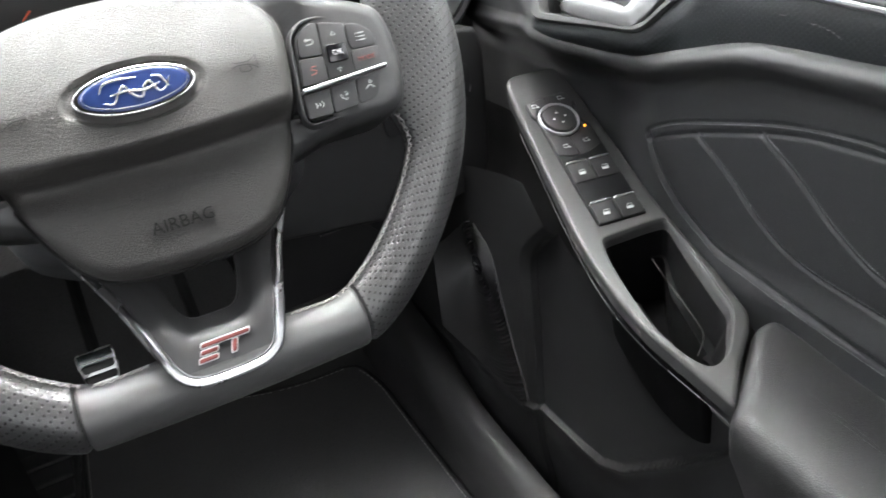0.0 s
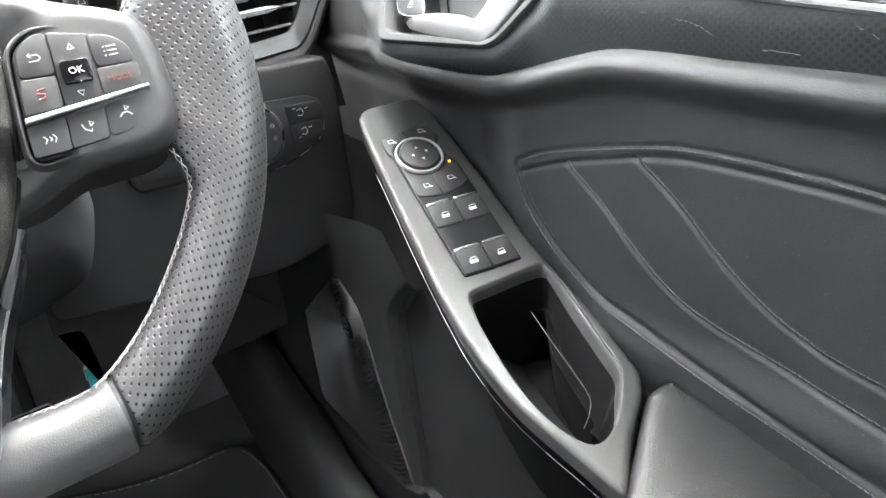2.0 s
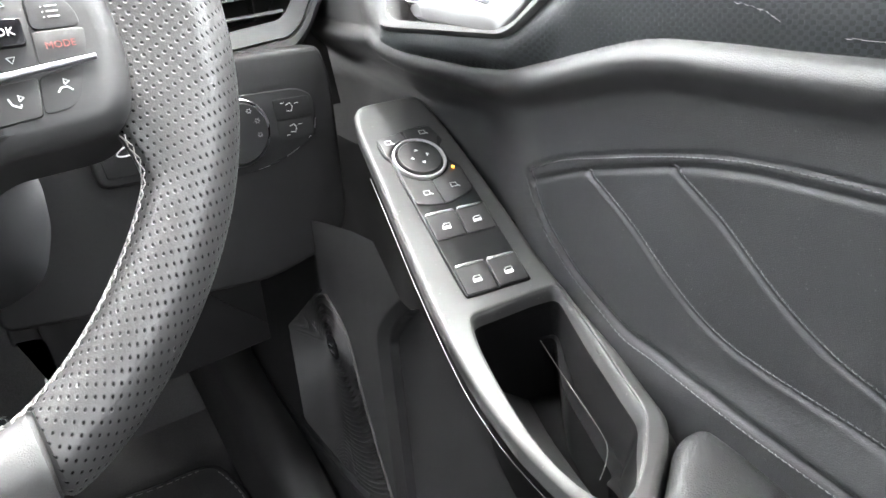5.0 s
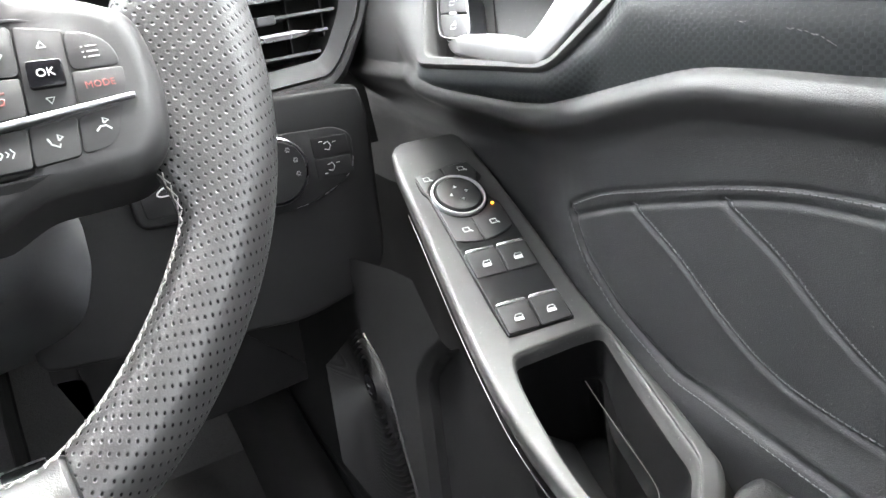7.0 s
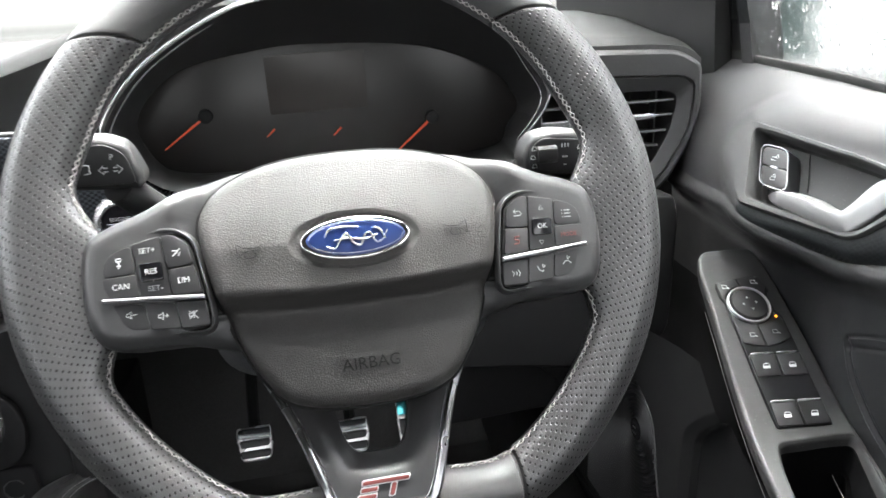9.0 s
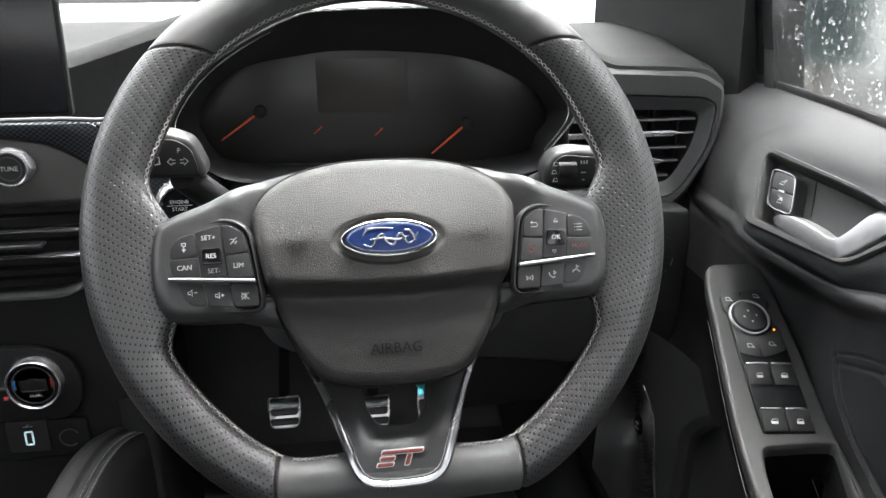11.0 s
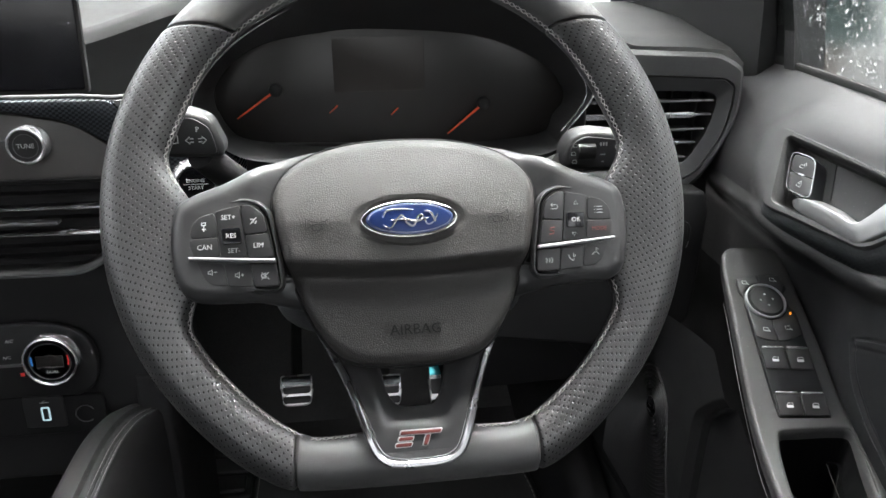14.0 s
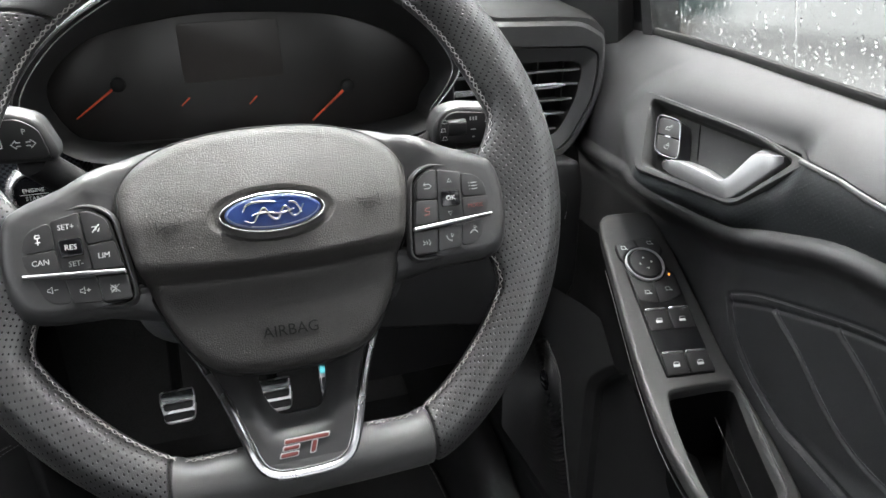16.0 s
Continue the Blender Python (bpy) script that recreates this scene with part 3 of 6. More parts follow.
        letters("OK", 0.0043, WHITE, o, at(0.1098, 0.0152, z=0.0184), depth=0.0001)
        sign(f, 0.0900, -0.0105, [[(-0.0022, -0.0015), (-0.0010, 0.0), (-0.0022, 0.0015)], [(0.0, -0.001), (0.0008, 0.0), (0.0, 0.001)], [(0.0016, -0.0017), (0.0026, 0.0), (0.0016, 0.0017)]])
        sign(g, 0.1060, -0.0092, [[(-0.0024, 0.0016), (-0.0016, -0.0008), (0.0008, -0.0022), (0.0012, -0.001)], [(0.001, 0.0002), (0.001, 0.0024), (0.0026, 0.0013), (0.001, 0.0002)]], r=0.00032)
        sign(h, 0.1225, -0.0066, [[(-0.0026, -0.0016), (-0.001, 0.0), (0.001, 0.0), (0.0026, -0.0016)], [(0.0004, 0.001), (0.0004, 0.0030), (0.0022, 0.002), (0.0004, 0.001)]], r=0.00032)
    else:
        sign(a, 0.0960, 0.0240, [[(-0.002, -0.002), (0.002, 0.002)], [(-0.002, 0.001), (0.0, 0.001), (0.0, -0.001)], [(0.001, -0.002), (0.002, 0.0)]], r=0.00032)
        letters("LIM", 0.0043, WHITE, b, at(0.0935, 0.0085), depth=0.0001)
        sign(c, 0.1265, 0.0220, [[(-0.0012, 0.0008), (-0.0012, 0.0024), (0.0012, 0.0024), (0.0012, 0.0008), (-0.0012, 0.0008)], [(-0.0012, -0.0016), (0.0012, -0.0016)], [(0, 0.0005), (0, -0.003)]], r=0.00032)
        letters("CAN", 0.0044, WHITE, d, at(0.1265, 0.0090), depth=0.0001)
        letters("SET+", 0.0042, WHITE, e, at(0.1114, 0.0270, z=0.0160), depth=0.0001)
        letters("SET-", 0.0042, WHITE, e, at(0.1086, 0.0062, z=0.0160), depth=0.0001)
        letters("RES", 0.0042, WHITE, o, at(0.1098, 0.0152, z=0.0184), depth=0.0001)
        spk = [[(-0.0024, -0.0008), (-0.0024, 0.0008), (-0.0012, 0.0008), (0.0, 0.002), (0.0, -0.002), (-0.0012, -0.0008), (-0.0024, -0.0008)]]
        sign(f, 0.0900, -0.0105, spk + [[(-0.0024, 0.0022), (0.0022, -0.0022)], [(-0.0024, -0.0022), (0.0022, 0.0022)]])
        sign(g, 0.1060, -0.0092, spk + [[(0.001, 0.0), (0.003, 0.0)], [(0.002, -0.001), (0.002, 0.001)]])
        sign(h, 0.1225, -0.0066, spk + [[(0.001, 0.0), (0.003, 0.0)]])


pod(1)
pod(-1)

# lower spoke: chrome V with a dark satin insert and a window in it
v_half = [(0.0675, -0.038), (0.0530, -0.066), (0.0462, -0.080), (0.0410, -0.093), (0.0345, -0.1120), (0.0308, -0.1225), (0.0262, -0.1295), (0.0190, -0.1338), (0.0100, -0.1352), (0.0, -0.1355)]
v_spline = spline(v_half, 14, False)
v_spline = v_spline + [Vector((-p.x, p.y)) for p in v_spline[-2::-1]]


def v_line(shift):
    """The V's outline moved outwards by shift."""
    k = len(v_spline)
    out = []
    for i, p in enumerate(v_spline):
        t = (v_spline[min(i + 2, k - 1)] - v_spline[max(i - 2, 0)]).normalized()
        out.append(p + Vector((-t.y, t.x)) * shift)
    return out


def v_band(P, Q, z0, z1):
    bm = bmesh.new()
    rings = []
    for p, q in zip(P, Q):
        lift = -0.026 * ease(p.y, -0.118, -0.045)
        a, b = Vector((p.x, p.y, 0)), Vector((q.x, q.y, 0))
        m = (a + b) / 2
        up = Vector((0, 0, lift))
        rings.append([a + up + Vector((0, 0, z0)), a + up + Vector((0, 0, z1 - 0.001)), a * 0.75 + b * 0.25 + up + Vector((0, 0, z1)), a * 0.25 + b * 0.75 + up + Vector((0, 0, z1)), b + up + Vector((0, 0, z1 - 0.001)), b + up + Vector((0, 0, z0))])
    loft(bm, rings, cap0=True, cap1=True)
    return bm


spoke = part("lower_spoke", v_band(v_line(0.0002), v_line(-0.0042), -0.030, 0.0130), CHROME, wheel, "satin chrome V-shaped spoke trim")
bm = bmesh.new()
outer = [p for p in v_line(-0.0040)]
k = len(outer)
win = rounded([(0.0220, -0.072), (0.0185, -0.090), (0.0125, -0.0995), (-0.0125, -0.0995), (-0.0185, -0.090), (-0.0220, -0.072)], [0.001, 0.006, 0.005, 0.005, 0.006, 0.001], 6)
# resample the window line to the count of the outer line
def resample(P, k):
    L = [0.0]
    for a, b in zip(P, P[1:]):
        L.append(L[-1] + (Vector(b) - Vector(a)).length)
    out = []
    for i in range(k):
        d = L[-1] * i / (k - 1)
        j = max(x for x in range(len(L)) if L[x] <= d + 1e-12)
        j = min(j, len(P) - 2)
        t = (d - L[j]) / max(L[j + 1] - L[j], 1e-9)
        out.append(Vector(P[j]).lerp(Vector(P[j + 1]), t))
    return out


inner = resample(win[3:-3], k)
rows = []
for t in (0, 0.15, 0.3, 0.5, 0.7, 0.85, 0.95, 1.0):
    dip = -0.009 * ease(t, 0.45, 1.0)
    rows.append([(o.x + (i.x - o.x) * t, o.y + (i.y - o.y) * t, 0.0095 - 0.025 * ease(o.y + (i.y - o.y) * t, -0.118, -0.045) + dip) for o, i in zip(outer, inner)])
rows.append([(x, y, z - 0.007) for x, y, z in rows[-1]])
loft(bm, rows, close=False)
part("spoke_insert", bm, HUB, spoke, "satin dark grey insert with a window")
part("inner_line", v_band(v_line(-0.0049), v_line(-0.0055), 0.0, 0.0106), RINGM, spoke, "thin chrome inner line")
def slant(x0, x1, y0, y1, k=0.35):
    return rounded([(x0 + k * (y0 + 0.118), y0), (x1 + k * (y0 + 0.118), y0), (x1 + k * (y1 + 0.118), y1), (x0 + k * (y1 + 0.118), y1)], 0.0012, 3)


def emblem_mesh(grow, z):
    """Slanted bars: three short ones over each other and a long one with a post."""
    bm = bmesh.new()
    for x0, x1, y0, y1 in ((-0.0140, -0.0038, -0.1226, -0.1203), (-0.0132, -0.0040, -0.1189, -0.1166), (-0.0132, 0.0128, -0.1152, -0.1129), (0.0036, 0.0064, -0.1226, -0.1158)):
        slab(slant(x0 - grow, x1 + grow, y0 - grow, y1 + grow), 0.0085, z, 0.0002, bm=bm)
    return bm


emblem = part("emblem", emblem_mesh(0.0005, 0.0102), WHITE, spoke, "small slanted emblem of pale-edged red bars")
part("emblem_fill", emblem_mesh(-0.0001, 0.0105), RED, emblem, "red fill of the emblem")


# ---- driver's door: inner trim as a sheet over y (forwards) and z ----
door = thing("car_door", None, "black car door trim with carbon-look band and padded insert", "car door")


def polyline_distance(Y, Z, pts):
    best = np.full(Y.shape, 9.0)
    for (a, b), (c, d) in zip(pts, pts[1:]):
        ux, uy = c - a, d - b
        t = np.clip(((Y - a) * ux + (Z - b) * uy) / (ux * ux + uy * uy), 0, 1)
        best = np.minimum(best, np.hypot(Y - a - t * ux, Z - b - t * uy))
    return best


BASE_Y = [-0.60, 0.02, 0.06, 0.126, 0.150, 0.19, 0.25, 0.30, 0.42]
BASE_X = [0.352, 0.350, 0.344, 0.329, 0.327, 0.331, 0.340, 0.350, 0.36]
BAND_Y = [-0.60, -0.30, -0.2005, -0.1516, -0.105, -0.080, -0.0656, -0.0475, -0.0217, 0.0002, 0.027, 0.055, 0.080, 0.1075, 0.128, 0.14]
BAND_Z = [0.906, 0.917, 0.9218, 0.9233, 0.9258, 0.9260, 0.9246, 0.9212, 0.9158, 0.9110, 0.9066, 0.9075, 0.9120, 0.9170, 0.9250, 0.931]


def smooth_table(v, xs, ys, w):
    return sum(np.interp(v + k * w, xs, ys) for k in (-1, -0.5, 0, 0.5, 1)) / 5


def base_x(y):
    return smooth_table(y, BASE_Y, BASE_X, 0.02)


def band_z(y):
    return smooth_table(y, BAND_Y, BAND_Z, 0.008)


def top_z(y):
    return np.interp(y, [-0.6, -0.3, -0.0951, -0.0594, -0.0218, 0.0337, 0.1674, 0.19], [0.910, 0.938, 0.9589, 0.9650, 0.9690, 0.9785, 0.9890, 0.990])


def sstep(x, a, b):
    t = np.clip((x - a) / (b - a), 0, 1)
    return t * t * (3 - 2 * t)


def xy(points):
    return [tuple(p) for p in spline(points, 10, False)]


INSERT_TOP = xy([(0.0295, 0.8455), (0.0265, 0.8490), (-0.0005, 0.8590), (-0.0370, 0.8666), (-0.0810, 0.8746), (-0.1180, 0.8788), (-0.1496, 0.8790), (-0.1772, 0.8775), (-0.2162, 0.8748), (-0.4000, 0.8560)])
INSERT_LOW = xy([(0.0292, 0.8440), (0.0190, 0.8199), (0.0036, 0.8004), (-0.0103, 0.7880), (-0.0419, 0.7695), (-0.0718, 0.7635), (-0.1329, 0.7520), (-0.1866, 0.7425), (-0.2274, 0.7346), (-0.4200, 0.7000)])
SEAM_A = xy([(-0.0224, 0.8546), (-0.0513, 0.8332), (-0.0773, 0.8087), (-0.1006, 0.7915), (-0.1271, 0.7813), (-0.1751, 0.7722), (-0.2250, 0.7632), (-0.4200, 0.7350)])
SEAM_B = xy([(-0.0818, 0.8671), (-0.1094, 0.8470), (-0.1334, 0.8241), (-0.1563, 0.8065), (-0.1809, 0.7943), (-0.2233, 0.7840), (-0.4200, 0.7600)])


INNER_TOP = xy([(0.0275, 0.8385), (0.0245, 0.8415), (-0.0156, 0.8536), (-0.0806, 0.8676), (-0.1178, 0.8723), (-0.1497, 0.8722), (-0.1775, 0.8712), (-0.2166, 0.8690), (-0.4000, 0.8500)])


def sill_z(y):
    """Height of the trim's upper edge along the window."""
    return np.interp(y, [-0.6, -0.032, 0.132, 0.252, 0.30], [0.960, 1.004, 1.0215, 1.031, 1.031])


# the handle surround lies in a plane of its own, and the trim runs into it
HOLE = [(0.1600, 0.9838), (0.034, 0.9738), (-0.0145, 0.9668), (0.0215, 0.9272), (0.1225, 0.9318)]


def flatten(X, Y, Z):
    plane = 0.350 + (-0.0006 + 0.1765 * (Y - 0.070) - 0.5444 * (Z - 0.953)) / -0.8172
    d = polyline_distance(Y, Z, HOLE + HOLE[:1])
    w = (1 - sstep(d, 0.002, 0.03)) * sstep(Y, -0.035, 0.0)
    return X * (1 - w) + plane * w


def trim_x(Y, Z):
    """Depth of the door trim at a place."""
    X = base_x(Y)
    sill = np.clip((Z - 0.925) / (sill_z(Y) - 0.925), 0, 1.2)
    X = X + (0.4195 - X) * sill ** 2.8
    low = band_z(Y)
    # a soft bolster under the band
    d = low - Z
    X = X - 0.0062 * np.sin(np.clip((d + 0.001) / 0.008, 0, 1) * np.pi / 2) * (1 - sstep(d, 0.007, 0.024)) + 0.006 * sstep(d, 0.008, 0.030)
    X = X + 0.030 * sstep(Y, 0.015, 0.11) * sstep(-Z, -0.908, -0.868)
    # concave middle and the lower wall drawn towards the cabin
    X = X - 0.006 * sstep(-Z, -0.775, -0.745)
    # band recess
    inside = sstep(Z, low - 0.001, low + 0.002) * (1 - sstep(Z, top_z(Y) - 0.001, top_z(Y) + 0.002)) * (1 - sstep(Y - 0.128 - (Z - 0.926) * 0.63, -0.004, 0.001))
    X = X + 0.0035 * inside
    # grooves of the padded insert
    for line, depth, w in ((INSERT_TOP, 0.0010, 0.0014), (INNER_TOP, 0.0014, 0.0018), (INSERT_LOW, 0.0019, 0.0026), (SEAM_A, 0.0016, 0.0018), (SEAM_B, 0.0016, 0.0018)):
        X = X + depth * np.exp(-(polyline_distance(Y, Z, line) / w) ** 2)
    return flatten(X, Y, Z)


def in_hole(y, z, line=HOLE):
    """Whether a place lies in the opening of the handle recess."""
    ins = False
    for (a, b), (e, f) in zip(line, line[1:] + line[:1]):
        if (b > z) != (f > z) and y < (e - a) * (z - b) / (f - b) + a:
            ins = not ins
    return ins


def sheet(ys, zs, depth=0.0, fn=trim_x, cut=None, rise=None):
    Y, Z = np.meshgrid(ys, zs, indexing="ij")
    if rise is not None:
        Z = zs[0] + (Z - zs[0]) / (zs[-1] - zs[0]) * (rise(Y) - zs[0])
    X = fn(Y, Z) + depth
    bm = bmesh.new()
    V = [[bm.verts.new((X[i, j], Y[i, j], Z[i, j])) if cut is None or cut(Y[i, j], Z[i, j]) else None for j in range(len(zs))] for i in range(len(ys))]
    for i in range(len(ys) - 1):
        for j in range(len(zs) - 1):
            q = (V[i][j], V[i + 1][j], V[i + 1][j + 1], V[i][j + 1])
            if None not in q:
                bm.faces.new(q)
    return bm


part("upper_trim", sheet(np.linspace(-0.42, 0.42, 500), np.linspace(0.885, 1.035, 120), rise=sill_z, cut=lambda y, z: not in_hole(y, z)), SOFT, door, "grained soft-touch upper trim")
part("padded_insert", sheet(np.linspace(-0.30, 0.06, 430), np.linspace(0.66, 0.885, 250)), INSERT, door, "padded vinyl insert with quilted seams")
part("front_filler", sheet(np.linspace(0.06, 0.56, 110), np.linspace(0.803, 0.885, 30)), INSERT, door, "smooth vinyl beside the insert")
# lower half of the vinyl sheet, coloured dark for the shade there
part("shade_sheet", sheet(np.linspace(0.06, 0.56, 60), np.linspace(0.60, 0.804, 20)), DARK, door, "dark sheet for the shade behind the console")
part("rear_filler", sheet(np.linspace(-0.42, -0.30, 40), np.linspace(0.66, 0.885, 80)), INSERT, door, "vinyl behind the insert")


def low_x(Y, Z):
    """Speaker side in front of a rib, flocked recess behind it, pocket face below the ledge."""
    rib = smooth_table(Z, [0.571, 0.60, 0.65, 0.70, 0.722, 0.735, 0.752, 0.768, 0.80], [0.108, 0.1065, 0.1065, 0.1065, 0.1065, 0.104, 0.088, 0.068, 0.02], 0.006)
    X = 0.2775 + (Z - 0.58) * 0.06 - 0.0060 * sstep(Y, rib - 0.003, rib) - 0.0030 * np.clip((Y - rib) / 0.014, 0, 1)
    ledge = np.interp(Y, [-0.30, -0.141, -0.091, -0.021, 0.011, 0.041, 0.109, 0.169, 0.219, 0.30], [0.80, 0.688, 0.641, 0.584, 0.570, 0.569, 0.571, 0.559, 0.557, 0.555])
    below = ledge - Z
    X = X - 0.006 * sstep(below, 0.0, 0.003) * (1 - 0.6 * sstep(below, 0.004, 0.012)) * (0.35 + 0.65 * sstep(-Y, -0.16, -0.10)) + 0.012 * sstep(below, 0.02, 0.12)
    return X


low_y = np.concatenate([np.linspace(-0.42, 0.03, 150), np.linspace(0.031, 0.150, 140), np.linspace(0.153, 0.62, 110)])
part("lower_panel", sheet(low_y, np.linspace(0.40, 0.80, 240), fn=low_x, rise=lambda y: np.interp(y, [-0.42, -0.149, -0.05, 0.0, 0.045, 0.069, 0.105, 0.139, 0.189, 0.251, 0.62], [0.60, 0.684, 0.720, 0.736, 0.752, 0.768, 0.8045, 0.803, 0.797, 0.787, 0.72])), HARD, door, "hard grained lower panel with pocket ledge")


def grille_x(Y, Z):
    """Fine ribs running round the badge."""
    return low_x(Y, Z) - 0.0022 + 0.0015 * np.sin(np.hypot(Y - 0.201, Z - 0.690) * 2 * np.pi / 0.0042)


grille = part("speaker_grille", sheet(np.linspace(0.122, 0.312, 280), np.linspace(0.566, 0.738, 250), fn=grille_x,
                                       cut=lambda y, z: y > smooth_table(z, [0.56, 0.59, 0.62, 0.664, 0.698, 0.712, 0.722, 0.735], [0.116, 0.127, 0.141, 0.158, 0.1675, 0.173, 0.184, 0.212], 0.004) and z < 0.738 - 0.70 * max(0, y - 0.212)), GRILLE, door, "black speaker grille with fine concentric ribs")
bm = bmesh.new()
edge_z = np.linspace(0.57, 0.733, 30)
edge_y = smooth_table(edge_z, [0.56, 0.59, 0.62, 0.664, 0.698, 0.712, 0.722, 0.735], [0.116, 0.127, 0.141, 0.158, 0.1675, 0.173, 0.184, 0.212], 0.004)
tube(bm, [(float(low_x(np.array(y), np.array(z))) - 0.0010, float(y), float(z)) for y, z in zip(edge_y, edge_z)], 0.0011, n=6)
part("edge", bm, SOFT, grille, "raised edge of the grille")
bm = bmesh.new()
lathe(bm, [(0.0, 0.0), (0.011, 0.0), (0.011, 0.002), (0.009, 0.003), (0.0, 0.003)], 24, Matrix.Translation((0.2735, 0.201, 0.690)) @ Matrix.Rotation(radians(-90), 4, "Y"))
part("badge", bm, GLOSS, grille, "small round badge")
bm = bmesh.new()
bar(bm, (0.2702, 0.197, 0.6865), (0.2702, 0.205, 0.6865), 0.0008, 0.0012)
bar(bm, (0.2702, 0.198, 0.6925), (0.2702, 0.204, 0.6925), 0.0008, 0.0012)
part("badge_mark", bm, SILVER, grille)
# the band: rows between its lower and upper edge, left open where the handle sits
def band_x(Y, Z):
    return flatten(base_x(Y) + 0.0035 + (0.4195 - base_x(Y)) * np.clip((Z - 0.925) / (sill_z(Y) - 0.925), 0, 1) ** 2.8, Y, Z) - 0.0007


BAND_HOLE = [(0.20, 1.02), (-0.0160, 1.02), (-0.0165, 0.9668), (0.0215, 0.9272), (0.1225, 0.9318), (0.20, 0.99)]
bu, bv = np.meshgrid(np.linspace(0, 1, 260), np.linspace(0, 1, 44), indexing="ij")
BY = -0.42 + bu * (0.546 + bv * 0.030)
BZ = band_z(BY) + 0.0004 + bv * (top_z(BY) - band_z(BY) - 0.0008)
BX = band_x(BY, BZ)
bm = bmesh.new()
BV = [[bm.verts.new((BX[i, j], BY[i, j], BZ[i, j])) if not in_hole(BY[i, j], BZ[i, j], BAND_HOLE) else None for j in range(44)] for i in range(260)]
for i in range(259):
    for j in range(43):
        quad = (BV[i][j], BV[i + 1][j], BV[i + 1][j + 1], BV[i][j + 1])
        if None not in quad:
            bm.faces.new(quad)
part("carbon_band", bm, CARBON, door, "carbon-look foil band")

# armrest console with switches and pull cup
CON_Z = [(-0.60, 0.650), (-0.30, 0.694), (-0.149, 0.7255), (-0.106, 0.7435), (-0.05, 0.762), (0.0, 0.7785), (0.0286, 0.7915), (0.112, 0.8476), (0.18, 0.892)]
CON_IN = [(-0.16, 0.2745), (-0.144, 0.2725), (-0.127, 0.2695), (-0.110, 0.2665), (-0.091, 0.2635), (-0.07, 0.2618), (-0.05, 0.2625), (-0.026, 0.2655), (0.003, 0.2715), (0.044, 0.2800), (0.083, 0.2885), (0.110, 0.2942), (0.150, 0.3025), (0.17, 0.308)]


def con_z(y):
    return float(smooth_table(np.array(y), [p[0] for p in CON_Z], [p[1] for p in CON_Z], 0.012))


con_out = [(lerp(y, CON_IN), y) for y in (-0.146, -0.13, -0.112, -0.09, -0.071, -0.04, -0.010, 0.03, 0.063, 0.09, 0.110, 0.13, 0.147)] + [(0.3055, 0.157), (0.314, 0.163), (0.340, 0.162), (0.360, 0.160), (0.362, 0.137), (0.360, 0.075), (0.3555, 0.015), (0.346, -0.05), (0.336, -0.095), (0.325, -0.106), (0.30, -0.122)]
cup_line = [(0.2905, 0.009), (0.337, 0.0075), (0.352, 0.006), (0.348, -0.014), (0.341, -0.042), (0.333, -0.071), (0.3292, -0.087), (0.318, -0.098), (0.305, -0.109), (0.292, -0.1165), (0.279, -0.1175), (0.2725, -0.106), (0.2700, -0.093), (0.2695, -0.076), (0.2725, -0.054), (0.2770, -0.032), (0.2830, -0.009)]


def ring_by_angle(P, c, n):
    """A closed outline sampled by direction from c."""
    P = [Vector(p) for p in P]
    out = []
    for i in range(n):
        a = 2 * math.pi * i / n
        d = Vector((math.cos(a), math.sin(a)))
        best = None
        for j in range(len(P)):
            p, q = P[j - 1] - c, P[j] - c
            e = q - p
            den = d.x * e.y - d.y * e.x
            if abs(den) < 1e-12:
                continue
            s = (p.x * e.y - p.y * e.x) / den
            t = (p.x * d.y - p.y * d.x) / den
            if s > 0 and -1e-6 <= t <= 1 + 1e-6 and (best is None or s > best):
                best = s
        out.append(c + d * best)
    return out


centre = Vector((0.306, -0.045))
N = 260
O = ring_by_angle(rounded(con_out, 0.006, 4), centre, N)
C = ring_by_angle(rounded(cup_line, [0.006, 0.008, 0.006, 0.02, 0.02, 0.012, 0.008, 0.01, 0.01, 0.008, 0.006, 0.01, 0.01, 0.01, 0.01, 0.01, 0.01], 5), centre, N)
bm = bmesh.new()
rings = [[Vector((p.x + 0.006, p.y, con_z(p.y) - 0.020)) for p in O], [Vector((p.x, p.y, con_z(p.y) - 0.012)) for p in O]]
for i in range(6):
    a = i / 5 * math.pi / 2
    rings.append([Vector((p.x, p.y, con_z(p.y) - 0.0035 + 0.0035 * math.sin(a))) for p in inset(O, 0.0035 * (1 - math.cos(a)))])
o2, c2 = inset(O, 0.0035), inset(C, -0.0015)
for i in range(1, 26):
    t = i / 26
    rings.append([Vector((a.x + (b.x - a.x) * t, a.y + (b.y - a.y) * t, con_z(a.y + (b.y - a.y) * t))) for a, b in zip(o2, c2)])
for i in range(6):
    a = i / 5 * math.pi / 2
    rings.append([Vector((p.x, p.y, con_z(p.y) - 0.0015 * (1 - math.cos(a)))) for p in inset(C, -0.0015 * (1 - math.sin(a)))])
loft(bm, rings)
console = part("armrest_console", bm, SATIN, door, "satin grey switch console with pull cup")
# the cup's outboard and rear sides slope, the inboard one drops straight
def slope(k):
    """Share of the slope at a place on the rim."""
    d = Vector((math.cos(2 * math.pi * k / N), math.sin(2 * math.pi * k / N)))
    return ease(d.x * 0.9 - d.y * 0.45, -0.1, 0.8)


def cup_ring(d, down):
    """The cup's outline moved inwards by d where the side slopes, at a depth."""
    out = []
    for k, p in enumerate(C):
        u = min(max((p.y + 0.085) / 0.073, 0.0), 1.0)
